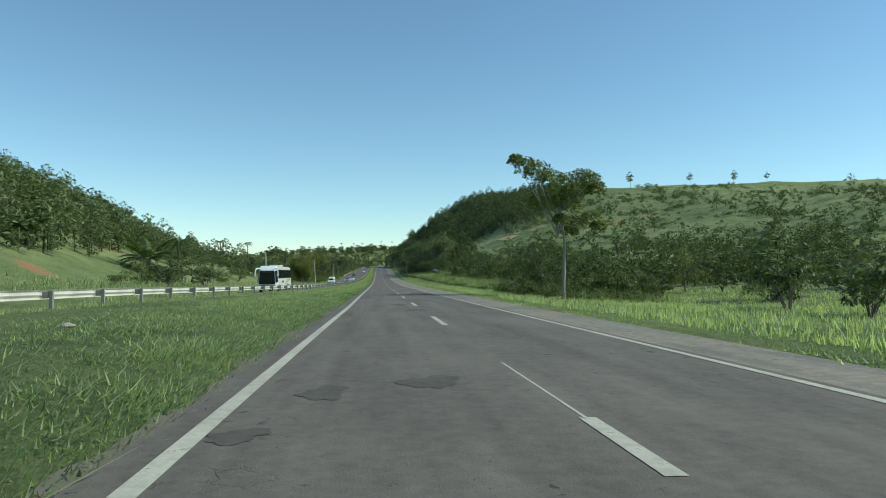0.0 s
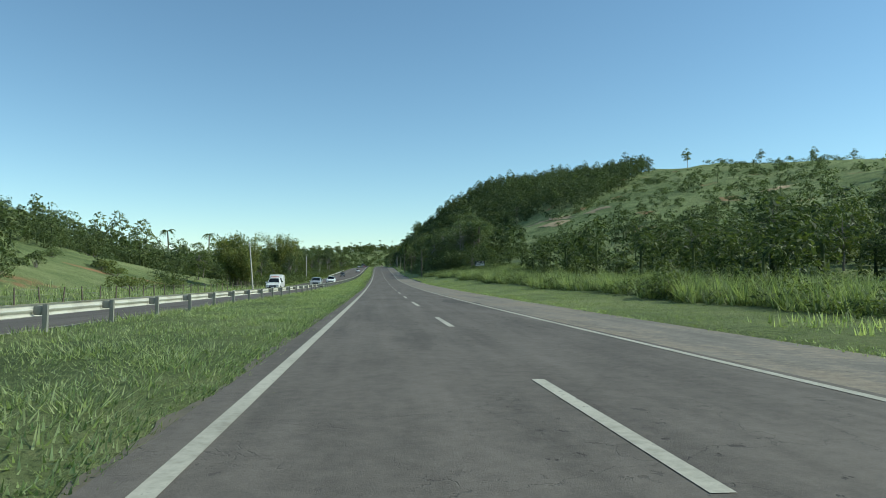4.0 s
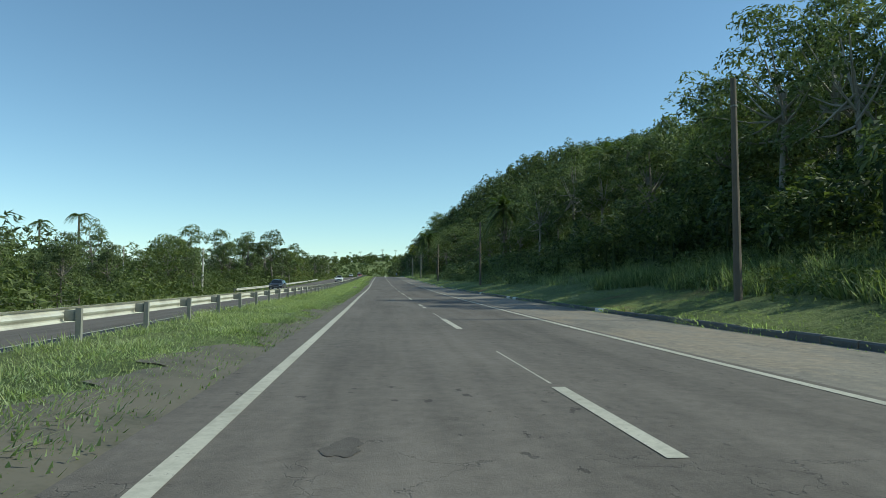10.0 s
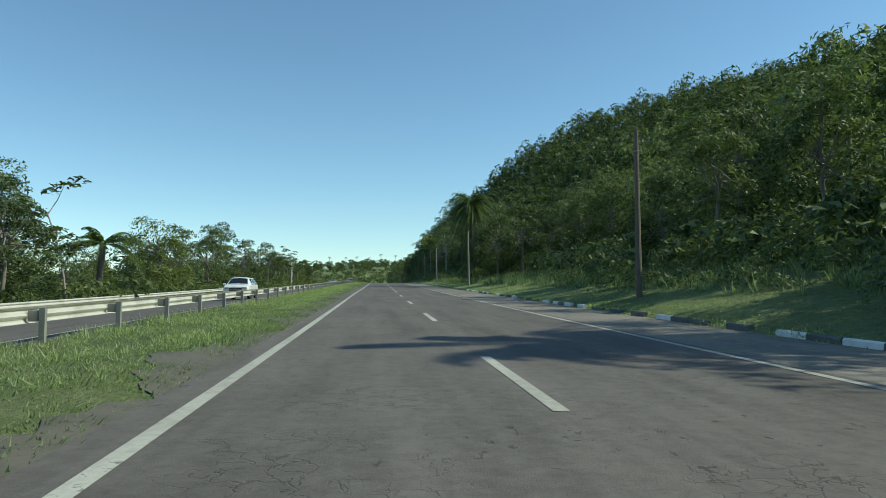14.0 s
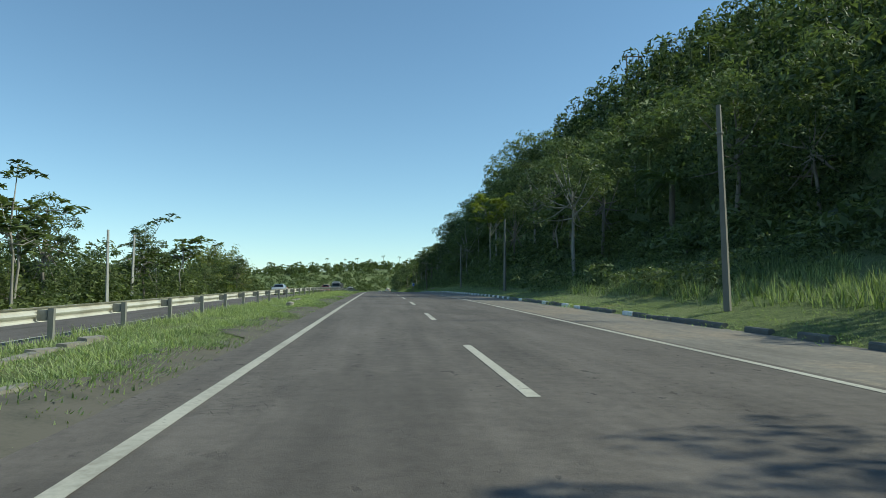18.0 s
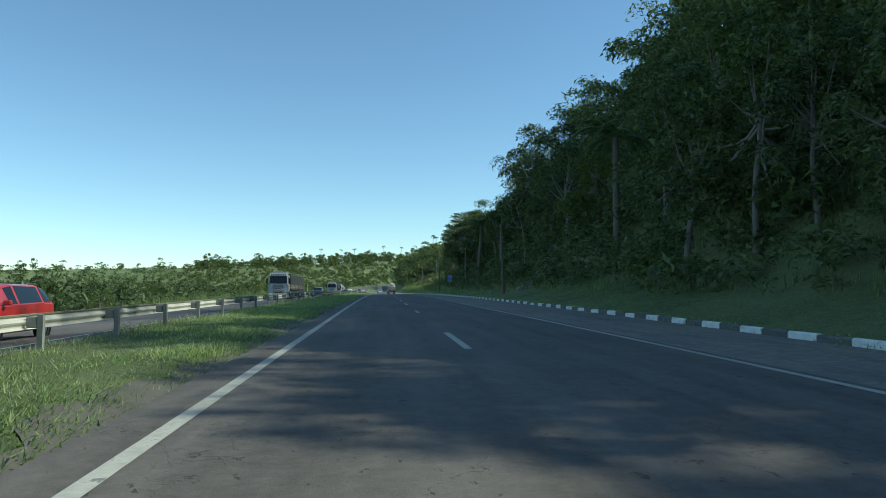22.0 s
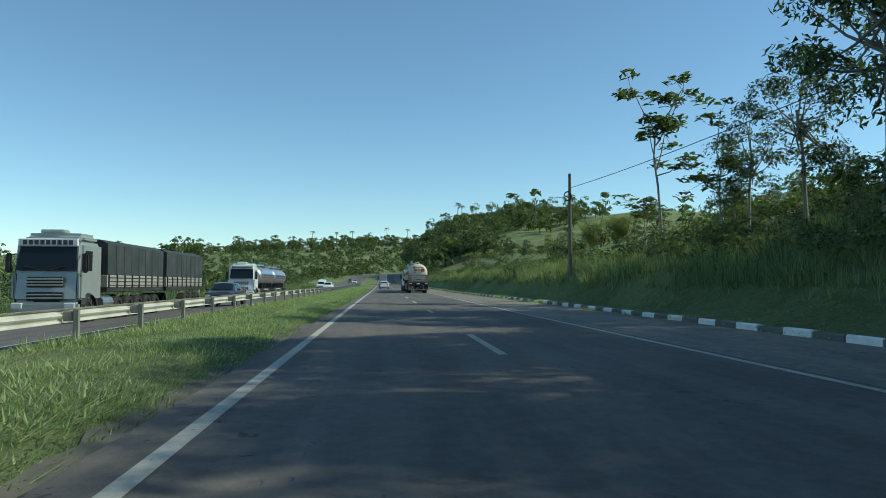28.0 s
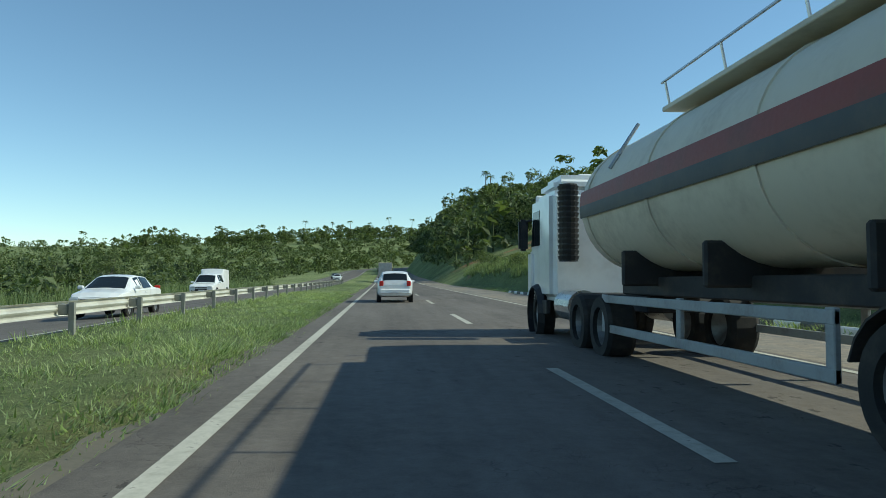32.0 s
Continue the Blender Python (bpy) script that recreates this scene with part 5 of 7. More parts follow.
def woods(name, spots, material, label, low=None):
    vs, fs, n = [], [], 0
    for x, y, s in spots:
        v, f = low[int(RNG.integers(0, 3))] if low else FAR[int(RNG.choice(4, p=[0.34, 0.3, 0.28, 0.08]))]
        a = RNG.uniform(0, 6.28)
        c, q = np.cos(a) * s, np.sin(a) * s
        w = np.column_stack([v[:, 0] * c - v[:, 1] * q + x, v[:, 0] * q + v[:, 1] * c + y, v[:, 2] * s * RNG.uniform(0.85, 1.15) + float(land(x, y)) - 0.4])
        vs.append(w)
        fs.append(f + n)
        n += len(w)
    ob = new(name, bulk(name, np.concatenate(vs), np.concatenate(fs), material, 3))
    return tagged(ob, label, "woodland", "", "stuff")


FINE = [far_tree(87, 11.5, 4.4, 24, 84, 0.29), far_tree(88, 13.5, 4.3, 24, 84, 0.29), far_tree(89, 10, 4.3, 22, 84, 0.29)]
woods("bank_trees", deep_trees, LEAF_DARK, "close-set dark green trees on the steep bank", FINE)


def clearing(x, y):
    """The open grassy shoulder of the hill."""
    return ((x - 68) / 34) ** 2 + ((y - 396) / 76) ** 2 < 1


def wooded(x, y):
    """How thickly the right-hand hill is wooded there."""
    d = x - verge_x(y)
    ridge = np.interp(y, [285, 310, 380, 470, 560, 640, 740, 800, 830], [0.0, 30, 62, 110, 175, 170, 150, 70, 20])
    return (d < ridge) & ~clearing(x, y)


spots = [(x, y, RNG.uniform(0.75, 1.2)) for x, y, d in scatter(1150, 270, 830, 26, 190, 1, 4.4, lambda d, y: 1.0 if wooded(float(verge_x(y)) + d, y) else 0.0)]
woods("hill_woods", spots, LEAF_DARK, "dark green woods covering the steep hillside")
spots = [(x, y, RNG.uniform(0.7, 1.3)) for x, y, d in scatter(1050, 285, 838, 8, 75, 1, 2.3, lambda d, y: (1.0 if d > wood_edge(y) - 1.5 and wooded(float(verge_x(y)) + d, y) else 0.0) * np.exp(-d / 32))]
woods("undergrowth", spots, LEAF_DARK, "dark leafy undergrowth covering the steep bank", SHRUBS)
NEAR_SHRUBS = [far_shrub(78, 2.2, 1.9, 46, 0.24), far_shrub(79, 3.0, 1.8, 46, 0.24), far_shrub(80, 1.5, 1.9, 46, 0.21)]
spots = [(x, y, RNG.uniform(0.7, 1.4)) for x, y, d in scatter(800, 300, 838, 2.5, 28, 1, 1.3, lambda d, y: 1.0 if -1.2 < d - wood_edge(y) < 6 else 0.0)]
spots += [(x, y, RNG.uniform(0.5, 0.95)) for x, y, d in scatter(130, 536, 604, 3.6, 14, 1, 1.5, lambda d, y: 1.0 if d < wood_edge(y) else 0.0)]
spots += [(x, y, RNG.uniform(0.4, 0.85)) for x, y, d in scatter(150, 338, 448, 3.4, 12, 1, 1.5, lambda d, y: 1.0 if d < wood_edge(y) else 0.0)]
woods("wood_edge_scrub", spots, LEAF_DARK, "dense dark scrub along the edge of the wood", NEAR_SHRUBS)
spots = [(x, y, RNG.uniform(0.6, 1.1)) for x, y, d in scatter(170, 788, 840, 6.5, 24, 1, 1.8)]
woods("bank_thicket", spots, LEAF_DARK, "dark thicket of shrubs on the bank", NEAR_SHRUBS)
spots = [(x, y, RNG.uniform(0.6, 1.6)) for x, y, d in scatter(760, 20, 500, 26, 260, 1, 3.2, lambda d, y: 0.0 if wooded(float(verge_x(y)) + d, y) else clumped(d, y) * np.interp(d, [0, 60, 150, 260], [0.6, 1, 0.7, 0.15]) * (0.45 if clearing(float(verge_x(y)) + d, y) else 1.0))]
woods("slope_scrub", spots, LEAF_MID, "scattered green scrub on open hill slopes", SHRUBS)
spots = [(x, y, RNG.uniform(0.4, 0.75)) for x, y, d in scatter(170, 40, 420, 24, 200, 1, 6.0, lambda d, y: 0.0 if wooded(float(verge_x(y)) + d, y) else clumped(d, y))]
spots = [p for p in spots if not clearing(p[0], p[1])]
woods("slope_trees", spots, LEAF_DARK, "scattered dark trees on open hill slopes")
spots = [(x, y, RNG.uniform(0.5, 0.85)) for x, y, d in scatter(1150, 20, 420, 18, 130, -1, 3.3, lambda d, y: np.exp(-max(d - 60, 0) / 45) if d > np.interp(y, [20, 60, 100, 150, 200, 250, 290], [24, 20, 23, 31, 42, 44, 22]) else 0.01)]
woods("left_hill_woods", spots, LEAF_DARK, "dark green woods along a low hill")
spots = [(x, y, RNG.uniform(0.6, 1.0)) for x, y, d in scatter(420, 300, 700, 22, 150, -1, 6.0)]
woods("valley_woods", spots, LEAF_DARK, "mixed green woods in the valley")
spots = [(x, y, RNG.uniform(0.35, 0.7)) for x, y, d in scatter(1350, 680, 1500, 18, 420, -1, 5.5)]
woods("plain_woods", spots, LEAF_DARK, "low green woods and scrub on the plain", LOW)
spots = [(x, y, RNG.uniform(0.35, 0.62)) for x, y, d in scatter(210, 660, 1010, 16, 130, -1, 5.0, lambda d, y: clumped(d, y) + 0.15)]
woods("plain_trees", spots, LEAF_DARK, "dark tree clumps on the plain")
spots = [(x, y, (float(road_z(y)) + RNG.uniform(1.2, 4.2) - float(land(x, y))) / 6.2) for x, y, d in scatter(420, 700, 1240, 24, 190, -1, 6.0, lambda d, y: clumped(d, y) + 0.3)]
woods("plain_thicket", [p for p in spots if p[2] > 0.5], LEAF_DARK, "dense dark rounded trees on the plain", DENSE)
spots = [(x, y, RNG.uniform(0.7, 1.1)) for x, y, d in scatter(150, 1060, 1260, 5, 90, 1, 5.0)]
woods("knoll_woods", [(x, y, q * 1.5) for x, y, q in spots], LEAF_MID, "green trees crowning a low hill", DENSE)
spots = [(x, y, RNG.uniform(0.7, 1.15)) for x, y, d in scatter(130, 1010, 1250, 4, 30, 1, 4.2)]
woods("roadside_woods", [(x, y, q * 1.5) for x, y, q in spots], LEAF_DARK, "dark green trees close beside the far road", DENSE)
spots = [(x, y, RNG.uniform(0.7, 1.3)) for x, y, d in scatter(380, 1450, 2300, 2, 900, -1, 12.0)]
spots += [(x, y, RNG.uniform(0.7, 1.2)) for x, y, d in scatter(300, 1020, 2100, 6, 300, 1, 9.0, lambda d, y: 0.55 if y < 1120 else 1.0)]
spots += [(x, y, RNG.uniform(0.9, 1.4)) for x, y, d in scatter(150, 1500, 1800, 0, 120, -1, 7.0)]
spots += [(x, y, RNG.uniform(0.55, 0.95)) for x, y, d in scatter(420, 1180, 1560, 4, 330, -1, 8.0, lambda d, y: clumped(d, y) + 0.35)]
spots += [(RNG.uniform(-260, 110), RNG.uniform(1590, 1760), RNG.uniform(0.9, 1.5)) for k in range(260)]
woods("far_woods", [(x, y, q * 1.75) for x, y, q in spots], LEAF_MID, "distant green wooded hills", DISTANT)


ROUND = [far_tree(91, 5.0, 3.0, 15, 48, 0.27), far_tree(92, 6.2, 2.8, 16, 48, 0.27), far_tree(93, 3.8, 2.9, 13, 48, 0.25)]
spots = [(x, y, RNG.uniform(0.6, 1.25)) for x, y, d in scatter(250, 78, 300, 13, 85, 1, 3.4, lambda d, y: 0.0 if clearing(float(verge_x(y)) + d, y) else (0.15 + clumped(d * 1.6, y * 1.7)) * np.interp(d, [12, 20, 50, 85], [0.7, 1.0, 0.8, 0.35]) * np.interp(y, [205, 235], [1.0, 0.3]))]
spots += [(x, y, RNG.uniform(0.7, 1.1)) for x, y, d in scatter(60, 286, 345, 6, 18.5, 1, 2.4, lambda d, y: 1.0 if d > np.interp(y, [283, 300, 345], [14, 9, 7]) else 0.0)]
spots += [(x, y, RNG.uniform(0.45, 0.8)) for x, y, d in scatter(16, 62, 88, 8, 18, 1, 2.2)]
woods("slope_thicket", spots, LEAF_MID, "rounded dense green thickets on the slope", ROUND)
spots = [(x, y, RNG.uniform(0.7, 1.2)) for x, y, d in scatter(150, 90, 300, 16, 60, -1, 3.4, lambda d, y: 1.0 if d > np.interp(y, [90, 150, 200, 250, 290], [21, 28, 38, 38, 16]) else 0.03)]
woods("left_hill_thicket", spots, LEAF_DARK, "dark rounded trees at the foot of the wooded hill", ROUND)

spots = [(x, y, (float(road_z(y)) + RNG.uniform(2.2, 5.4) - float(land(x, y))) / 5.6) for x, y, d in scatter(85, 528, 642, 4.5, 17, -1, 3.2)]
spots += [(x, y, (float(road_z(y)) + RNG.uniform(1.2, 4.0) - float(land(x, y))) / 5.6) for x, y, d in scatter(115, 305, 440, 3.5, 15, -1, 3.0)]
woods("left_thicket", [p for p in spots if p[2] > 0.4], LEAF_MID, "dense leafy thicket beyond the opposite carriageway", ROUND)

reed_foot = lambda y: verge_x(y) + np.interp(y, [70, 110, 150, 250, 275, 300, 330], [9.5, 7.6, 6.6, 6.0, 4.4, 3.6, 4.0]) + 0.7 * np.sin(y * 0.21) + 0.4 * np.sin(y * 0.83)
BANK_SHRUBS = [far_shrub(81, 1.5, 1.5, 70, 0.11), far_shrub(82, 1.9, 1.4, 70, 0.12), far_shrub(83, 1.1, 1.6, 70, 0.10)]
spots = [(x, y, RNG.uniform(0.7, 1.35)) for x, y, d in scatter(330, 60, 318, 7.5, 19, 1, 1.9, lambda d, y: clumped(d * 6, y * 5) + 0.35)]
woods("bank_scrub", spots, LEAF_MID, "pale green scrub and reeds along the bank", BANK_SHRUBS)
spots = [(x, y, RNG.uniform(0.55, 1.15)) for x, y, d in scatter(360, 76, 312, 3.6, 12.5, 1, 1.25, lambda d, y: 1.0 if 0.3 < float(verge_x(y)) + d - float(reed_foot(y)) < 5.5 else 0.0)]
woods("bank_weeds", spots, LEAF_LIGHT, "leafy weeds mixed with cane grass on the bank", BANK_SHRUBS)
spots = [(x, y, RNG.uniform(0.8, 1.5)) for x, y, d in scatter(420, 250, 640, 1.8, 14, -1, 2.0)]
woods("left_wood_scrub", spots, LEAF_MID, "leafy undergrowth beside the opposite carriageway", NEAR_SHRUBS)
spots = [(x, y, RNG.uniform(0.9, 1.8)) for x, y, d in scatter(950, 640, 1150, 12, 190, -1, 4.0)]
woods("plain_scrub", spots, LEAF_DARK, "green scrub on the plain", SHRUBS)

spots = [(x, y, RNG.uniform(2.0, 3.6)) for x, y, d in scatter(650, 700, 1600, 150, 800, -1, 12.0)]
woods("far_scrub", spots, LEAF_DARK, "dark scrub and thickets on the far plain", SHRUBS)


# ---- bare earth on the slopes ----
EARTH = worn_paint("sandy_earth", (0.44, 0.33, 0.20), 0.95, 0, 0.7, (0.17, 0.10, 0.06), 0.25)


def earth_scar(x, y, rx, ry, turn, label, seed):
    """A ragged sheet of bare soil that follows the ground."""
    rng = np.random.default_rng(seed)
    n, m = 30, 7
    a = np.linspace(0, 2 * np.pi, n, endpoint=False)
    rim = 1 + rng.uniform(-0.35, 0.25, n) + 0.2 * np.sin(3 * a + seed)
    c, s = np.cos(turn), np.sin(turn)
    f = np.linspace(0.02, 1, m)[:, None]
    u, w = rx * np.cos(a) * rim * f, ry * np.sin(a) * rim * f
    X, Y = x + u * c - w * s, y + u * s + w * c
    v = np.stack([X, Y, land(X, Y) + 0.10], -1).reshape(-1, 3)
    q = [(k * n + j, k * n + (j + 1) % n, (k + 1) * n + (j + 1) % n, (k + 1) * n + j) for k in range(m - 1) for j in range(n)]
    tagged(new("earth_scar", flat_mesh("earth_scar", v, q, EARTH)), label, "bare earth", "", "structure")


earth_scar(84.0, 415.0, 5.5, 28, 0.3, "sandy bare earth on the grassy hillside", 1)
earth_scar(76.0, 395.0, 4, 9, 0.5, "sandy bare earth on the grassy hillside", 2)
earth_scar(137.0, 338.0, 17, 2.4, 0.15, "strip of red earth across the hill", 3)
earth_scar(53.0, 985.0, 4, 30, 0.1, "red bare earth cut into the bank", 4)


# ---- grass ----
def grass(name, spots, height, width, blades, material, label, lean=0.45):
    """Tufts of tapering blades at the spots (arrays x, y and a size for each)."""
    x, y, s = spots
    n = len(x)
    z = land(x, y) - 0.02
    X, Y, Z, S = (np.repeat(a, blades) for a in (x, y, z, s))
    m = n * blades
    a = RNG.uniform(0, 6.28, m)
    q = RNG.uniform(0, 0.10, m) * S / max(height, 0.2)
    h = height * S * RNG.uniform(0.55, 1.15, m)
    l = np.abs(RNG.normal(0, lean, m)) * h
    bx, by = X + np.cos(a) * q, Y + np.sin(a) * q
    wx, wy = -np.sin(a) * width * (0.6 + 0.4 * S), np.cos(a) * width * (0.6 + 0.4 * S)
    v = np.stack([np.column_stack([bx - wx, by - wy, Z]), np.column_stack([bx + wx, by + wy, Z]), np.column_stack([bx + np.cos(a) * l, by + np.sin(a) * l, Z + h * 0.95])], 1)
    ob = new(name, bulk(name, v.reshape(-1, 3), np.arange(3 * m).reshape(m, 3), material, 3))
    return tagged(ob, label, "grass", "", "stuff")


def sown(n, y0, y1, lo, hi, clump=0.5, bias=1.0):
    """Random spots between the lines lo(y) and hi(y), thicker in patches."""
    y = RNG.uniform(y0, y1, n * 2)
    f = RNG.uniform(0, 1, n * 2) ** bias
    x = lo(y) * (1 - f) + hi(y) * f
    patch = 0.5 + 0.5 * np.sin(x * 1.9 + 2 * np.sin(y * 0.37)) * np.sin(y * 0.83 + 1.7 * np.sin(x * 0.9))
    keep = RNG.uniform(0, 1, n * 2) < 1 - clump + clump * patch
    x, y, patch = x[keep][:n], y[keep][:n], patch[keep][:n]
    return x, y, (0.55 + 0.75 * patch) * RNG.uniform(0.7, 1.25, len(x))


ragged = lambda y: left_edge(y) - 0.04 - 0.82 * soil_width(y)
grass("median_grass", sown(98000, -6, 935, lambda y: np.maximum(rail_x(y) - 0.4, left_edge(y) - 6.5), ragged, 0.5, 0.62), 0.10, 0.0125, 6, GRASS_BLADE, "lush green grass on the median", 1.5)
grass("median_tufts", sown(12000, -6, 940, lambda y: np.maximum(rail_x(y) + 0.2, left_edge(y) - 5.0), lambda y: ragged(y) - 0.15, 0.95, 0.8), 0.15, 0.012, 12, GRASS_TALL, "long pale green grass tufts on the median", 1.5)
grass("rail_grass", sown(9000, 0, 940, lambda y: rail_x(y) - 0.5, lambda y: rail_x(y) + 0.7, 0.8), 0.2, 0.013, 7, GRASS_TALL, "long grass round the guardrail posts", 0.9)
grass("verge_grass", sown(72000, 0, 960, lambda y: verge_x(y) + 0.28, lambda y: verge_x(y) + 6.0, 0.35, 1.3), 0.07, 0.014, 4, GRASS_MOWN, "mown green grass on the road verge", 1.2)
grass("bank_grass", sown(9000, 60, 318, lambda y: verge_x(y) + 10, lambda y: verge_x(y) + 20.0, 0.6), 0.9, 0.022, 6, GRASS_RANK, "tall rank grass on the bank", 0.6)
grass("bank_grass", sown(13000, 300, 980, lambda y: verge_x(y) + 3.6, lambda y: verge_x(y) + 13.0, 0.8), 0.7, 0.022, 6, GRASS_RANK, "tall rank grass on the bank", 0.6)
grass("bank_grass", sown(6000, 780, 985, lambda y: verge_x(y) + 2.4, lambda y: verge_x(y) + 14.0, 0.6), 0.75, 0.02, 6, GRASS_RANK, "tall rank grass on the bank", 0.6)
grass("bank_grass", sown(4200, 455, 562, lambda y: verge_x(y) + 2.8 + 0.6 * np.sin(y * 0.4), lambda y: verge_x(y) + 12.0, 0.7), 0.7, 0.02, 6, GRASS_RANK, "tall rank grass on the bank", 0.6)
grass("kerb_grass", sown(2600, 806, 930, lambda y: verge_x(y) - 0.12, lambda y: verge_x(y) + 0.5, 0.97, 0.8), 0.2, 0.016, 7, GRASS_TALL, "rank grass hanging over the kerb", 1.0)
grass("crest_reeds", sown(5200, 806, 992, lambda y: verge_x(y) + 2.5 + 0.3 * np.sin(y * 0.6), lambda y: verge_x(y) + 7.0, 0.6), 1.05, 0.024, 7, GRASS_RANK, "tall reeds along the crest of the cut bank", 0.7)
grass("roadside_reeds", sown(11000, 690, 1010, lambda y: rail_x(y) - 1.9 - OTHER_W, lambda y: rail_x(y) - 12.0 - OTHER_W, 0.8), 1.5, 0.04, 5, GRASS_RANK, "tall dry reeds beyond the opposite carriageway", 0.5)
grass("cane_grass", sown(7000, 72, 262, reed_foot, lambda y: reed_foot(y) + np.interp(y, [70, 150, 260], [2.6, 4.6, 4.0]), 0.85), 1.15, 0.035, 7, GRASS_RANK, "tall dense cane grass along the bank", 0.75)
grass("cane_grass", sown(3200, 258, 318, reed_foot, lambda y: reed_foot(y) + 4.0, 0.8), 0.8, 0.028, 7, GRASS_RANK, "rank grass along the foot of the bank", 0.7)
grass("field_grass", sown(12000, 8, 130, lambda y: verge_x(y) + 2.0, lambda y: verge_x(y) + 34.0, 0.5), 0.35, 0.03, 4, GRASS_TALL, "rough pasture grass in the field")
grass("roadside_grass", sown(16000, 60, 1000, lambda y: rail_x(y) - 1.6 - OTHER_W, lambda y: rail_x(y) - 16.0 - OTHER_W, 0.6), 0.55, 0.04, 4, GRASS_TALL, "rough grass beyond the opposite carriageway")
grass("edge_tufts", sown(26000, -4, 935, lambda y: left_edge(y) - 0.5 - 1.2 * soil_width(y), lambda y: left_edge(y) - 0.03 - 0.12 * soil_width(y), 0.97, 0.8), 0.07, 0.016, 5, GRASS_BLADE, "short grass straggling over the road's edge", 1.0)
grass("edge_tufts", sown(13000, 0, 950, lambda y: verge_x(y) - np.where(y < 255, 0.75, 0.2), lambda y: verge_x(y) + 0.5, 0.97, 0.7), 0.08, 0.02, 5, GRASS_BLADE, "short grass straggling over the shoulder's edge", 1.0)

# ---- vehicles ----
def car_paint(name, c, metal=0.0):
    k = Mat(name, 0.28, metal, 0.5)
    p = k.coord()
    dust = k.math("MULTIPLY", k.mask(k.noise(p, 2.2, 4), 0.4, 0.8), 0.22)
    k.color(k.mix(dust, c, (0.24, 0.20, 0.16)))
    k.b.inputs["Coat Weight"].default_value = 0.6
    k.b.inputs["Coat Roughness"].default_value = 0.08
    return k.m


WHITE_CAR = car_paint("white_car_paint", (0.84, 0.84, 0.83))
SILVER_CAR = car_paint("silver_car_paint", (0.55, 0.56, 0.57), 0.4)
DARK_CAR = car_paint("dark_car_paint", (0.035, 0.042, 0.055), 0.3)
TRUCK_GREY = car_paint("grey_truck_paint", (0.36, 0.385, 0.38), 0.2)
RED_CAR = car_paint("red_car_paint", (0.42, 0.02, 0.02))
CREAM_TANK = worn_paint("cream_tank_paint", (0.64, 0.58, 0.46), 0.45, 0, 0.55, (0.26, 0.21, 0.15), 0.7)
TARP = worn_paint("dark_tarpaulin", (0.035, 0.045, 0.045), 0.7, 0, 0.5, (0.12, 0.11, 0.10), 0.9)
CHASSIS = worn_paint("dark_chassis", (0.025, 0.025, 0.027), 0.7, 0, 0.6, (0.11, 0.09, 0.07), 2.0)
RUBBER = worn_paint("tyre_rubber", (0.022, 0.022, 0.022), 0.85, 0, 0.5, (0.10, 0.085, 0.07), 4.0)
RIM = worn_paint("steel_rim", (0.36, 0.36, 0.36), 0.4, 0.7, 0.5, (0.10, 0.08, 0.06), 5.0)
TRIM_BLACK = worn_paint("black_trim", (0.018, 0.018, 0.02), 0.5, 0, 0.2)
STEEL = worn_paint("brushed_steel", (0.55, 0.56, 0.57), 0.3, 0.85, 0.3, (0.22, 0.19, 0.16), 1.2)
RED_BAND = worn_paint("red_band", (0.24, 0.055, 0.04), 0.5, 0, 0.4, (0.10, 0.07, 0.05), 1.5)
GREY_BAND = worn_paint("dark_band", (0.05, 0.055, 0.06), 0.5, 0, 0.4)
BLUE_BAND = worn_paint("blue_band", (0.03, 0.07, 0.26), 0.45, 0, 0.2)
ORANGE = worn_paint("orange_plate", (0.50, 0.13, 0.035), 0.6, 0, 0.45)
GREEN_BAND = worn_paint("green_band", (0.02, 0.20, 0.07), 0.4, 0, 0.1)
STICKER_RED = worn_paint("red_sticker", (0.45, 0.04, 0.03), 0.5, 0, 0.25)
BEIGE = worn_paint("beige_panel", (0.50, 0.44, 0.34), 0.7, 0, 0.6, (0.22, 0.17, 0.12), 2.5)
BOARD_RED = worn_paint("faded_red_board", (0.36, 0.15, 0.10), 0.7, 0, 0.6, (0.22, 0.17, 0.13), 2.5)
BOARD_GREY = worn_paint("faded_grey_board", (0.27, 0.22, 0.18), 0.7, 0, 0.6, (0.20, 0.16, 0.12), 2.5)
LAMP_RED = worn_paint("tail_lamp_red", (0.45, 0.015, 0.012), 0.2, 0, 0.1)
LAMP_CLEAR = worn_paint("lamp_clear", (0.72, 0.73, 0.74), 0.15, 0.2, 0.1)
GLASS = Mat("vehicle_glass", 0.05, 0.0, 0.4).color((0.012, 0.016, 0.018)).m


def lathe(profile, n, bm=None, axis="X", at=(0, 0, 0)):
    """A closed ring of (radius, offset) pairs turned round an axis."""
    out = bm or bmesh.new()
    rings = []
    for k in range(n):
        a = 2 * math.pi * k / n
        c, s = math.cos(a), math.sin(a)
        pts = [(o, r * c, r * s) if axis == "X" else (r * c, o, r * s) for r, o in profile]
        rings.append([out.verts.new((p[0] + at[0], p[1] + at[1], p[2] + at[2])) for p in pts])
    m = len(profile)
    for k in range(n):
        for j in range(m):
            out.faces.new((rings[k][j], rings[(k + 1) % n][j], rings[(k + 1) % n][(j + 1) % m], rings[k][(j + 1) % m]))
    bmesh.ops.recalc_face_normals(out, faces=out.faces)
    return out


WHEELS = {}


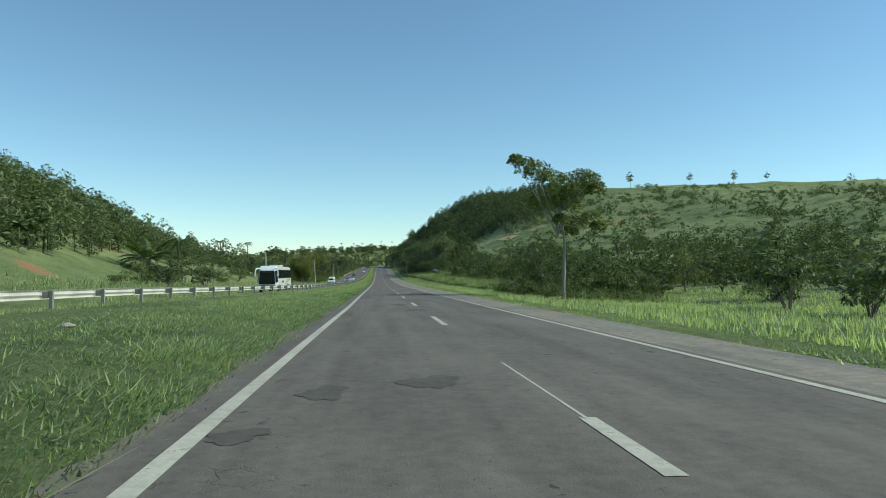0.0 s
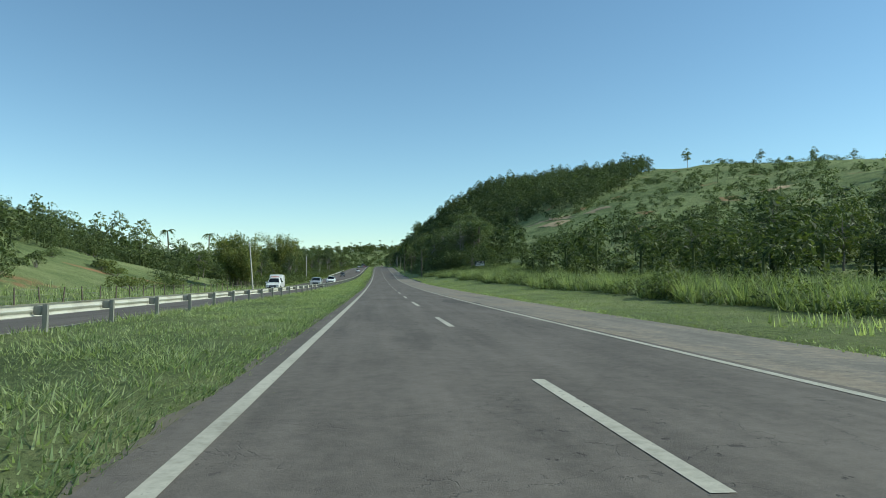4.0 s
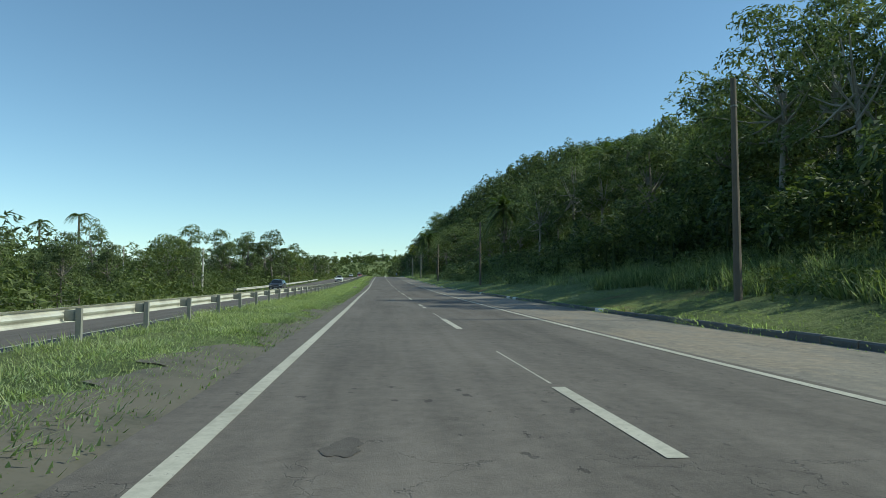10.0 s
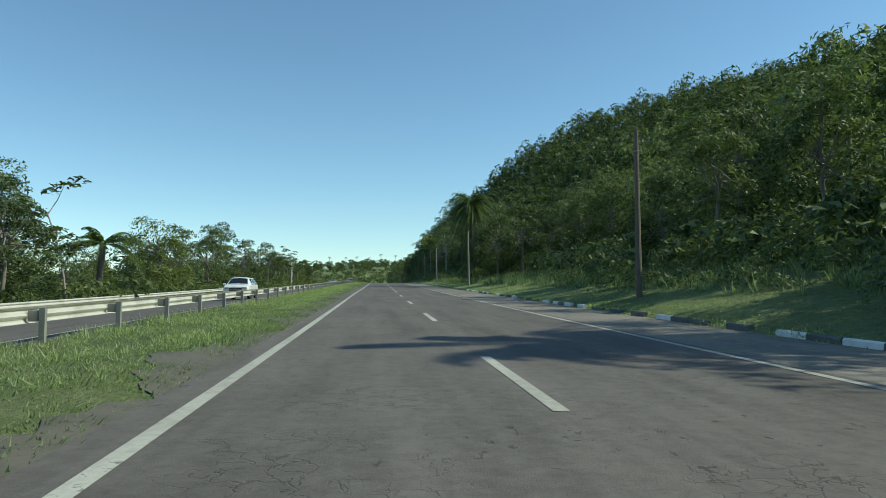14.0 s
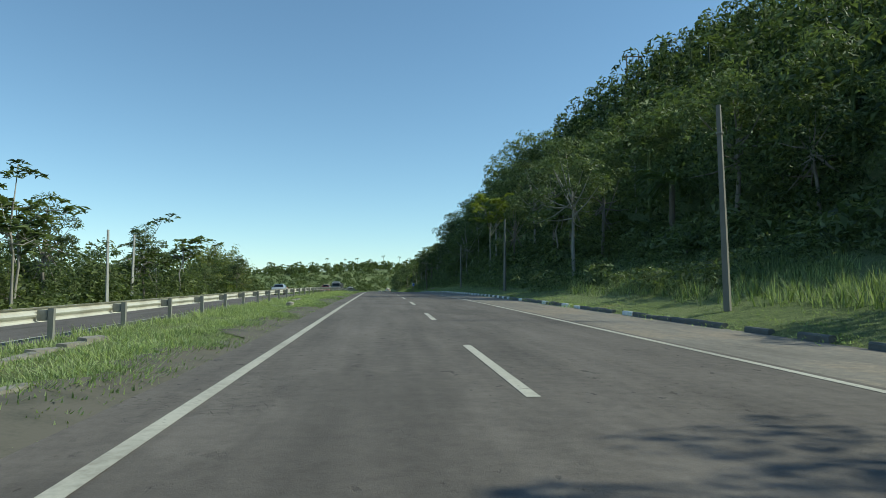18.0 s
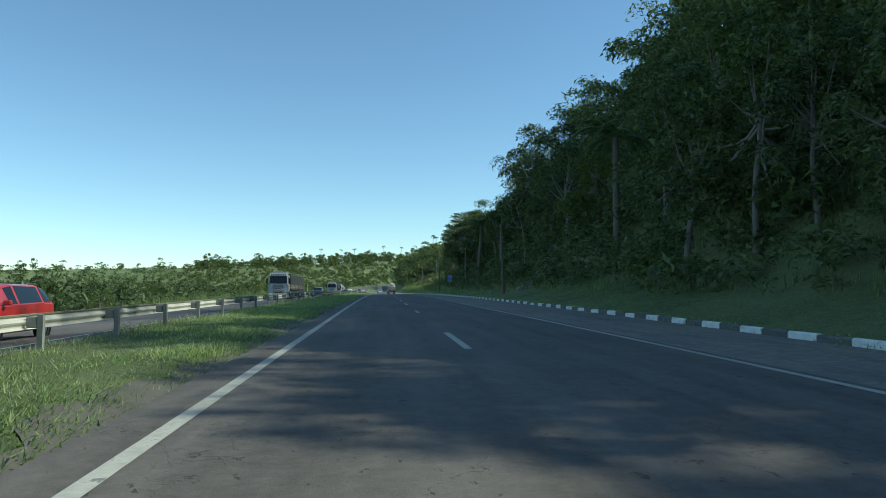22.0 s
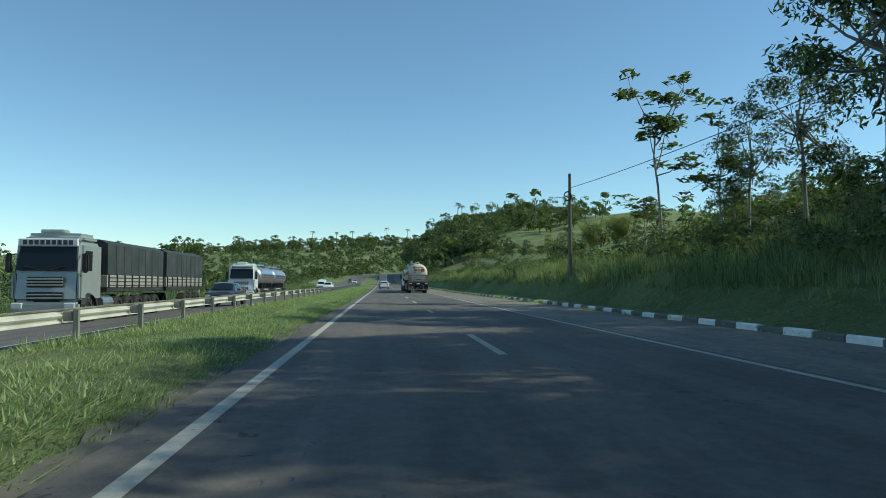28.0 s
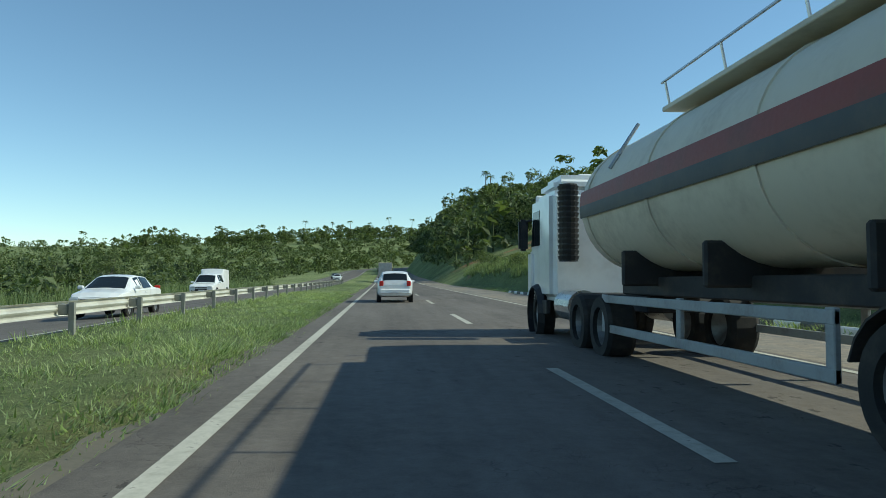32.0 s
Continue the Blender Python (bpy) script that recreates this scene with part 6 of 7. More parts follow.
def wheel(parent, x, y, r, w, side, n=20):
    """A wheel with its tyre and dished rim; side is the way its outer face looks."""
    key = (round(r, 3), round(w, 3), n)
    if key not in WHEELS:
        tyre = lathe([(r * 0.62, -w / 2), (r * 0.93, -w / 2), (r, -w * 0.36), (r, w * 0.36), (r * 0.93, w / 2), (r * 0.62, w / 2)], n)
        rim = lathe([(r * 0.05, w * 0.12), (r * 0.24, w * 0.16), (r * 0.30, w * 0.02), (r * 0.56, -w * 0.02), (r * 0.63, w * 0.40), (r * 0.60, -w * 0.4), (r * 0.05, -w * 0.1)], n)
        WHEELS[key] = mesh_of("tyre", tyre, RUBBER), mesh_of("rim", rim, RIM)
    t = part_of("tyre", WHEELS[key][0], parent)
    t.name = "wheel"
    t.matrix_basis = Matrix.Translation((x, y, r)) @ Matrix.Diagonal((side, 1, 1, 1))
    part_of("rim", WHEELS[key][1], t)
    return t


def loft(stations):
    """Body rings from (y, w_low, z_low, w_belt, z_belt, w_roof, z_roof); returns the mesh and the ring points."""
    bm, rings = bmesh.new(), []
    for y, wl, zl, wb, zb, wr, zr in stations:
        half = [(wl * 0.82, zl), (wl, zl + 0.10), (max(wl, wb) * 1.0, (zl + zb) / 2), (wb, zb), (wr, zr - 0.035), (wr * 0.72, zr), (0.0, zr + 0.015)]
        ring = [(x, y, z) for x, z in half] + [(-x, y, z) for x, z in half[-2::-1]]
        rings.append([Vector(p) for p in ring])
    vs = [[bm.verts.new(p) for p in r] for r in rings]
    n = len(vs[0])
    for a, b in zip(vs, vs[1:]):
        for k in range(n):
            bm.faces.new((a[k], a[(k + 1) % n], b[(k + 1) % n], b[k]))
    bm.faces.new(vs[0])
    bm.faces.new(vs[-1][::-1])
    bmesh.ops.recalc_face_normals(bm, faces=bm.faces)
    for f in bm.faces:
        f.smooth = False
    return bm, rings


def pane(corners, inset, lift, thick=0.012):
    """A glass pane set a little proud of four corners, drawn in from their edges."""
    c = sum(corners, Vector()) / len(corners)
    nor = (corners[1] - corners[0]).cross(corners[2] - corners[0]).normalized()
    if nor.dot(c - Vector((0, c.y * 0.8, 0.6))) < 0:
        nor = -nor
    bm = bmesh.new()
    pts = [p + (c - p) * inset for p in corners]
    lo, hi = [bm.verts.new(p + nor * (lift - thick)) for p in pts], [bm.verts.new(p + nor * lift) for p in pts]
    n = len(pts)
    bm.faces.new(hi)
    for k in range(n):
        bm.faces.new((lo[k], lo[(k + 1) % n], hi[(k + 1) % n], hi[k]))
    bmesh.ops.recalc_face_normals(bm, faces=bm.faces)
    return bm


def curved_pane(a, b, lift):
    """A bowed pane between two rows of points, drawn in a little from their ends."""
    nor = (b[2] - a[2]).cross(a[3] - a[1]).normalized()
    if nor.z < 0:
        nor = -nor
    squeeze = lambda p, q, f: Vector(((p.x * (1 - f) + q.x * f) * 0.90, p.y * (1 - f) + q.y * f, p.z * (1 - f) + q.z * f)) + nor * lift
    bm = bmesh.new()
    rows = [[bm.verts.new(squeeze(p, q, f) + nor * h) for p, q in zip(a, b)] for h in (0.0, 0.012) for f in (0.07, 0.93)]
    for lo, hi in ((rows[0], rows[1]), (rows[2], rows[3]), (rows[0], rows[2]), (rows[1], rows[3])):
        for k in range(len(a) - 1):
            bm.faces.new((lo[k], lo[k + 1], hi[k + 1], hi[k]))
    for k in (0, -1):
        bm.faces.new((rows[0][k], rows[1][k], rows[3][k], rows[2][k]))
    bmesh.ops.recalc_face_normals(bm, faces=bm.faces)
    return bm


HATCH = [(-2.03, .70, .42, .74, .80, .70, .86), (-1.99, .82, .33, .83, .96, .66, 1.06), (-1.72, .85, .28, .86, 1.0, .62, 1.42), (-1.30, .865, .25, .865, 1.0, .62, 1.52), (0.10, .865, .22, .865, .96, .62, 1.53), (0.50, .865, .22, .865, .95, .60, 1.47), (1.25, .86, .24, .85, .97, .74, 1.04), (1.80, .84, .26, .82, .89, .72, .96), (2.03, .76, .32, .77, .75, .66, .83)]
SEDAN = [(-2.20, .70, .42, .74, .82, .70, .88), (-2.12, .82, .33, .82, .92, .74, 1.0), (-1.45, .85, .28, .85, .98, .70, 1.06), (-0.90, .865, .25, .865, .98, .60, 1.42), (0.05, .865, .22, .865, .95, .61, 1.46), (0.50, .865, .22, .865, .94, .59, 1.40), (1.30, .86, .24, .85, .90, .74, .97), (1.95, .83, .26, .81, .80, .70, .86), (2.22, .70, .34, .70, .62, .60, .68)]
PICKUP = [(-2.55, .84, .50, .86, 1.15, .80, 2.05), (-2.45, .90, .46, .90, 1.2, .84, 2.18), (-0.75, .91, .44, .91, 1.2, .84, 2.20), (-0.60, .91, .42, .91, 1.15, .70, 1.82), (0.45, .91, .42, .91, 1.12, .68, 1.80), (0.75, .91, .42, .91, 1.10, .66, 1.72), (1.50, .90, .44, .89, 1.06, .78, 1.13), (2.35, .88, .44, .87, .98, .78, 1.05), (2.55, .80, .48, .80, .80, .70, .86)]
# which stations bound the side glass, the windscreen and the rear window
SHAPES = {"hatch": (HATCH, (2, 5), (5, 6), (1, 2), 0.31, 1.22, -1.36), "sedan": (SEDAN, (3, 5), (5, 6), (2, 3), 0.31, 1.35, -1.35), "pickup": (PICKUP, (3, 5), (5, 6), None, 0.37, 1.60, -1.60)}


def car(kind, x, y, z, paint_m, label, facing=1, category="car", turn=0.0, roof_box=False):
    st, cabin, front, rear, r, ya, yb = SHAPES[kind]
    m = Matrix.Translation((x, y, z)) @ Matrix.Rotation(radians(turn) + (0 if facing > 0 else math.pi), 4, "Z")
    t = thing(category.replace(" ", "_"), m, label, category, "cars on the road")
    bm, rings = loft(st)
    edges = [e for e in bm.edges if e.calc_face_angle(0) > 0.5]
    bmesh.ops.bevel(bm, geom=edges, offset=0.025, segments=2, affect="EDGES", clamp_overlap=True)
    body = part("body", bm, paint_m, t)
    L, B = st[0][0], st[-1][0]
    for s, k in ((1, (3, 4)), (-1, (9, 8))):
        a = cabin[0]
        while a < cabin[1]:
            part("side_window", pane([rings[a][k[0]], rings[a + 1][k[0]], rings[a + 1][k[1]], rings[a][k[1]]], 0.13, 0.008), GLASS, t)
            a += 1
    for nm, pair in (("windscreen", front), ("rear_window", rear)):
        if pair:
            a, b = rings[pair[0]], rings[pair[1]]
            part(nm, curved_pane(a[4:9], b[4:9], 0.012), GLASS, t)
    for sx in (-1, 1):
        for yy in (ya, yb):
            wheel(t, sx * (st[4][1] - 0.085), yy, r, 0.20, sx)
            part("wheel_arch", lathe([(r * 1.14, -0.03), (r * 1.22, 0.018), (r * 1.04, 0.018), (r * 1.04, -0.03)], 18, None, "X", (sx * (st[4][1] + 0.0), yy, r)), TRIM_BLACK, t)
        part("headlight", box(0.34, 0.30, 0.15, sx * 0.60, B - 0.11, st[-1][4] + 0.015, 0.04, 2), LAMP_CLEAR, t)
        part("fog_lamp", box(0.20, 0.06, 0.10, sx * 0.55, B + 0.01, st[-1][2] + 0.12, 0.02), LAMP_CLEAR, t)
        part("door_handle", box(0.02, 0.16, 0.03, sx * (st[4][3] + 0.012), -0.25, st[4][4] - 0.10, 0.006), paint_m, t)
        part("sill_trim", box(0.03, 1.9, 0.07, sx * (st[4][1] + 0.005), -0.05, st[4][2] + 0.10, 0.01), TRIM_BLACK, t)
        part("tail_light", box(0.20, 0.14, 0.26, sx * 0.66, L + 0.05, st[0][4] + 0.12, 0.03), LAMP_RED, t)
        part("mirror", box(0.20, 0.12, 0.13, sx * (st[5][3] + 0.10), st[5][0] + 0.35, st[5][4] + 0.08, 0.03), paint_m, t)
    part("front_bumper", box(1.45, 0.16, 0.16, 0, B - 0.07, st[-1][2] + 0.08, 0.04), TRIM_BLACK, t)
    grille = part("grille", box(0.86, 0.07, 0.21, 0, B - 0.005, st[-1][4] - 0.08, 0.03), TRIM_BLACK, t)
    part("grille_bar", box(0.84, 0.02, 0.03, 0, B + 0.035, st[-1][4] - 0.07, 0.006), LAMP_CLEAR, grille)
    part("rear_bumper", box(1.5, 0.16, 0.26, 0, L + 0.03, st[0][2] + 0.12, 0.05), paint_m, t)
    part("number_plate", box(0.40, 0.012, 0.13, 0, L - 0.056, st[0][2] + 0.14, 0.004), SIGN_WHITE, t)
    part("number_plate", box(0.40, 0.012, 0.13, 0, B + 0.015, st[-1][2] + 0.10, 0.004), SIGN_WHITE, t)
    if roof_box:
        part("light_bar", box(1.0, 0.28, 0.10, 0, 0.2, 1.89, 0.03), STICKER_RED, t, "red emergency light bar")
    else:
        part("antenna", rod((0, -0.9, st[3][6] - 0.02), (0, -1.15, st[3][6] + 0.16), 0.008, 0.004, 5), TRIM_BLACK, t)
    return t


def bus(x, y, z, turn=0.0):
    t = thing("bus", Matrix.Translation((x, y, z)) @ Matrix.Rotation(math.pi + radians(turn), 4, "Z"), "white coach bus with dark windows and a green swoosh", "bus")
    prof = [(-6.2, 1.15, .45, 1.2, 1.6, 1.1, 3.35), (-6.1, 1.25, .38, 1.27, 1.7, 1.12, 3.45), (5.2, 1.27, .36, 1.27, 1.7, 1.12, 3.52), (5.9, 1.24, .38, 1.24, 1.6, 1.05, 3.30), (6.3, 1.08, .42, 1.10, 1.45, .92, 2.9)]
    bm, rings = loft(prof)
    bmesh.ops.bevel(bm, geom=[e for e in bm.edges if e.calc_face_angle(0) > 0.5], offset=0.09, segments=3, affect="EDGES")
    part("body", bm, WHITE_CAR, t)
    part("windscreen", pane([Vector((1.05, 6.31, 1.12)), Vector((-1.05, 6.31, 1.12)), Vector((-0.93, 6.31, 2.86)), Vector((0.93, 6.31, 2.86))], 0.01, 0.03), GLASS, t)
    for sx in (-1, 1):
        part("windscreen_wing", pane([Vector((sx * 1.10, 6.28, 1.3)), Vector((sx * 1.28, 5.75, 1.4)), Vector((sx * 1.13, 5.6, 2.95)), Vector((sx * 0.95, 6.25, 2.84))], 0.01, 0.07), GLASS, t)
        part("window_band", pane([Vector((sx * 1.285, 5.2, 1.85)), Vector((sx * 1.285, -6.0, 1.95)), Vector((sx * 1.165, -6.0, 3.02)), Vector((sx * 1.165, 5.2, 3.02))], 0.006, 0.012), GLASS, t)
        for k in range(7):
            a = 4.6 - k * 1.5
            part("side_window", pane([Vector((sx * 1.292, a, 1.97)), Vector((sx * 1.292, a - 1.44, 1.97)), Vector((sx * 1.18, a - 1.44, 2.96)), Vector((sx * 1.18, a, 2.96))], 0.01, 0.012), GLASS, t)
        for yy in (4.0, -2.9, -4.2):
            wheel(t, sx * 1.14, yy, 0.50, 0.28, sx)
            part("wheel_arch", lathe([(0.56, -0.03), (0.62, 0.02), (0.52, 0.02), (0.52, -0.03)], 18, None, "X", (sx * 1.27, yy, 0.5)), TRIM_BLACK, t)
        arm = bmesh.new()
        bend_pts = [(sx * 0.95, 6.0, 3.12), (sx * 1.22, 6.45, 3.16), (sx * 1.40, 6.68, 3.0), (sx * 1.44, 6.72, 2.72)]
        for q0, q1 in zip(bend_pts, bend_pts[1:]):
            rod(q0, q1, 0.085, 0.085, 8, bm=arm)
        part("mirror_arm", arm, WHITE_CAR, t)
        part("mirror", box(0.22, 0.20, 0.62, sx * 1.44, 6.72, 2.42, 0.07, 2), WHITE_CAR, t)
        part("headlight", box(0.42, 0.14, 0.22, sx * 0.75, 6.28, 0.95, 0.04), LAMP_CLEAR, t)
        # the swoosh: curved bands rising to the rear
        for j, (mat, lift) in enumerate(((GREEN_BAND, 0.0), (BEIGE, 0.16), (ORANGE, 0.34))):
            b = bmesh.new()
            n = 10
            pts = [(-0.6 - 4.6 * q, 0.55 + lift + 1.05 * (1 - (1 - q) ** 2.2)) for q in np.linspace(0, 1, n)]
            for sgn, off in ((1, 0.0),):
                lo = [b.verts.new((sx * 1.285, yy, zz)) for yy, zz in pts]
                hi = [b.verts.new((sx * 1.285, yy, zz + 0.11)) for yy, zz in pts]
                for k in range(n - 1):
                    b.faces.new((lo[k], lo[k + 1], hi[k + 1], hi[k]))
            thick(b, 0.006)
            part("swoosh_band", b, mat, t)
        bars(t, GREY_BAND, sx * 1.288, 0.6, 1.42, (0.22, 0.18, 0.24, 0.20, 0.2, 0.24), 0.26, 0.06, "y")
    part("front_bumper", box(2.2, 0.2, 0.34, 0, 6.24, 0.58, 0.08, 2), WHITE_CAR, t)
    part("roof_unit", box(1.5, 2.6, 0.22, 0, -1.0, 3.60, 0.08, 2), WHITE_CAR, t)
    part("front_grille", box(1.9, 0.06, 0.16, 0, 6.33, 0.98, 0.03), TRIM_BLACK, t)
    part("destination_band", box(1.2, 0.03, 0.12, 0, 6.345, 2.70, 0.01), GREY_BAND, t)
    return t


def cab(t, y0, paint_m, sleeper=True, n_drive=2):
    """A flat-nosed lorry cab whose rear wall stands at y0."""
    bm = box(2.46, 2.15, 2.35, 0, y0 + 1.08, 2.02, 0.14, 3)
    for v in bm.verts:
        if v.co.z > 2.2 and v.co.y > y0 + 1.9:
            v.co.y -= 0.28 * (v.co.z - 2.2) / 1.0
    part("cab", bm, paint_m, t)
    part("roof_fairing", box(2.2, 1.5, 0.42, 0, y0 + 0.85, 3.32, 0.16, 3), paint_m, t)
    yf = y0 + 2.16
    part("windscreen", pane([Vector((1.12, yf + 0.005, 2.05)), Vector((-1.12, yf + 0.005, 2.05)), Vector((-1.06, yf - 0.24, 2.98)), Vector((1.06, yf - 0.24, 2.98))], 0.02, 0.03), GLASS, t)
    visor = part("sun_visor", box(2.2, 0.10, 0.30, 0, yf - 0.17, 3.14, 0.03), SIGN_WHITE, t, "white visor board above the windscreen")
    for k in range(9):
        part("lettering_bar", box(0.15, 0.012, 0.17, -0.84 + 0.21 * k, yf - 0.116, 3.14), GREY_BAND, visor)
    for z, h, n in ((1.62, 0.34, 3), (1.08, 0.26, 2)):
        grille = part("grille", box(1.35, 0.06, h + 0.06, 0, yf + 0.02, z, 0.03), TRIM_BLACK, t)
        for k in range(n):
            part("grille_slat", box(1.30, 0.05, 0.05, 0, yf + 0.045, z - h / 2 + h * (k + 0.5) / n, 0.012), paint_m, grille)
    part("roof_deflector", box(0.9, 0.5, 0.16, 0.1, y0 + 1.25, 3.60, 0.04), paint_m, t)
    for sx in (-1, 1):
        part("wiper", rod((sx * 0.15, yf + 0.05, 2.06), (sx * 0.75, yf + 0.02, 2.22), 0.018, sides=5), TRIM_BLACK, t)
        part("corner_deflector", box(0.16, 0.5, 1.0, sx * 1.2, yf - 0.28, 1.45, 0.06, 2), paint_m, t)
    part("front_bumper", box(2.46, 0.34, 0.48, 0, yf - 0.02, 0.62, 0.08, 2), paint_m, t)
    for sx in (-1, 1):
        part("headlight", box(0.40, 0.10, 0.24, sx * 0.95, yf + 0.13, 0.72, 0.03), LAMP_CLEAR, t)
        part("side_window", pane([Vector((sx * 1.23, yf - 0.25, 2.05)), Vector((sx * 1.23, yf - 1.15, 2.05)), Vector((sx * 1.23, yf - 1.15, 2.85)), Vector((sx * 1.23, yf - 0.5, 2.85))], 0.02, 0.01), GLASS, t)
        part("mirror", box(0.22, 0.16, 0.75, sx * 1.40, yf - 0.10, 2.35, 0.05, 2), TRIM_BLACK, t)
        part("mirror_arm", rod((sx * 1.2, yf - 0.3, 2.7), (sx * 1.40, yf - 0.1, 2.66), 0.025), TRIM_BLACK, t)
        part("step", box(0.10, 0.5, 0.30, sx * 1.2, yf - 1.55, 0.70, 0.02), TRIM_BLACK, t)
        wheel(t, sx * 1.08, yf - 0.85, 0.52, 0.30, sx)
        part("wheel_arch", lathe([(0.58, -0.12), (0.66, 0.02), (0.56, 0.02), (0.56, -0.12)], 18, None, "X", (sx * 1.225, yf - 0.85, 0.56)), TRIM_BLACK, t)
        part("fuel_tank", rod((sx * 0.92, y0 - 1.3, 0.78), (sx * 0.92, y0 - 0.2, 0.78), 0.31, sides=16), STEEL, t)
    part("chassis_rail", box(0.9, 5.4, 0.28, 0, y0 - 0.6, 0.88, 0.02), CHASSIS, t)
    for k in range(n_drive):
        for sx in (-1, 1):
            wheel(t, sx * 1.0, y0 - 1.9 - 1.3 * k, 0.52, 0.46, sx)


def axles(t, ys, r=0.52, guards=False):
    for yy in ys:
        part("axle", rod((-0.9, yy, r), (0.9, yy, r), 0.07), CHASSIS, t)
        for sx in (-1, 1):
            wheel(t, sx * 1.02, yy, r, 0.46, sx, 24)
            if guards:
                b = bmesh.new()
                pts = [(yy + 0.60 * math.cos(a), r + 0.60 * math.sin(a)) for a in np.linspace(0.25, math.pi - 0.25, 9)]
                for (ya, za), (yb, zb) in zip(pts, pts[1:]):
                    vs = [b.verts.new((sx * q, p, z)) for q, p, z in ((0.74, ya, za), (1.26, ya, za), (1.26, yb, zb), (0.74, yb, zb))]
                    b.faces.new(vs)
                bmesh.ops.remove_doubles(b, verts=list(b.verts), dist=0.001)
                thick(b, 0.02)
                part("mudguard", b, CHASSIS, t)


SIDE_BOARD = worn_paint("side_board", (0.33, 0.32, 0.29), 0.7, 0, 0.6, (0.14, 0.12, 0.10), 2.0)


def tarp_truck(x, y, z, paint_m, label, facing=-1):
    """A lorry with two short trailers under dark sheets; y is its front."""
    t = thing("truck", Matrix.Translation((x, y, z)) @ Matrix.Rotation(math.pi if facing < 0 else 0, 4, "Z") @ Matrix.Translation((0, -2.2, 0)), label, "truck")
    cab(t, 0.0, paint_m)
    for a, b in ((-0.5, -8.0), (-8.5, -16.0)):
        c, n = (a + b) / 2, a - b
        part("load_bed", box(2.5, n, 0.22, 0, c, 1.32, 0.02), CHASSIS, t)
        body = part("cargo_body", box(2.52, n, 0.52, 0, c, 1.67, 0.02), SIDE_BOARD, t, "worn pale grey side boards")
        for k in range(9):
            for sx in (-1, 1):
                part("stake", box(0.05, 0.06, 0.56, sx * 1.285, b + 0.1 + (n - 0.2) * k / 8, 1.67), CHASSIS, body)
        for k in range(3):
            for sx in (-1, 1):
                part("rail_slat", box(0.02, n - 0.1, 0.03, sx * 1.272, c, 1.50 + 0.16 * k), CHASSIS, body)
        roof = [(-1.24, 1.9), (1.24, 1.9), (1.24, 3.25), (0.9, 3.42), (0, 3.5), (-0.9, 3.42), (-1.24, 3.25)]
        part("tarpaulin", extruded(roof, b + 0.04, a - 0.04), TARP, t, "dark taut tarpaulin")
        for k in range(1, 8):
            for sx in (-1, 1):
                part("tie_rope", rod((sx * 1.25, b + n * k / 8, 3.2), (sx * 1.27, b + n * k / 8, 1.9), 0.012, sides=4), GREY_BAND, t)
        axles(t, (b + 1.1, b + 2.35, b + 3.6))
    return t


def tank_profile(rx, rz, n=36):
    return [(rx * math.cos(2 * math.pi * k / n), rz * math.sin(2 * math.pi * k / n)) for k in range(n)]


def tank_shell(y0, y1, zc, rx, rz, dome=0.45, n=36):
    """A tank of oval section with rounded ends."""
    bm = bmesh.new()
    st = [(y0 - dome * math.sin(a), math.cos(a)) for a in np.linspace(math.pi / 2 * 0.97, 0, 6)] + [(y, 1.0) for y in np.linspace(y0 + 0.4, y1 - 0.4, 7)] + [(y1 + dome * math.sin(a), math.cos(a)) for a in np.linspace(0, math.pi / 2 * 0.97, 6)]
    rings = [[bm.verts.new((x * f, y, zc + z * f)) for x, z in tank_profile(rx, rz, n)] for y, f in st]
    for a, b in zip(rings, rings[1:]):
        for k in range(n):
            bm.faces.new((a[k], a[(k + 1) % n], b[(k + 1) % n], b[k]))
    bm.faces.new(rings[0])
    bm.faces.new(rings[-1][::-1])
    bmesh.ops.recalc_face_normals(bm, faces=bm.faces)
    for f in bm.faces:
        f.smooth = True
    return bm


def tank_band(y0, y1, zc, rx, rz, a0, a1, out=0.012, n=8):
    """A painted band on the tank's side between two heights, given as angles."""
    bm = bmesh.new()
    rows = []
    for a in np.linspace(a0, a1, n):
        rows.append([bm.verts.new(((rx + out) * math.cos(a), y, zc + (rz + out) * math.sin(a))) for y in np.linspace(y0, y1, 3)])
    for a, b in zip(rows, rows[1:]):
        for k in range(2):
            bm.faces.new((a[k], a[k + 1], b[k + 1], b[k]))
    thick(bm, 0.004)
    return bm


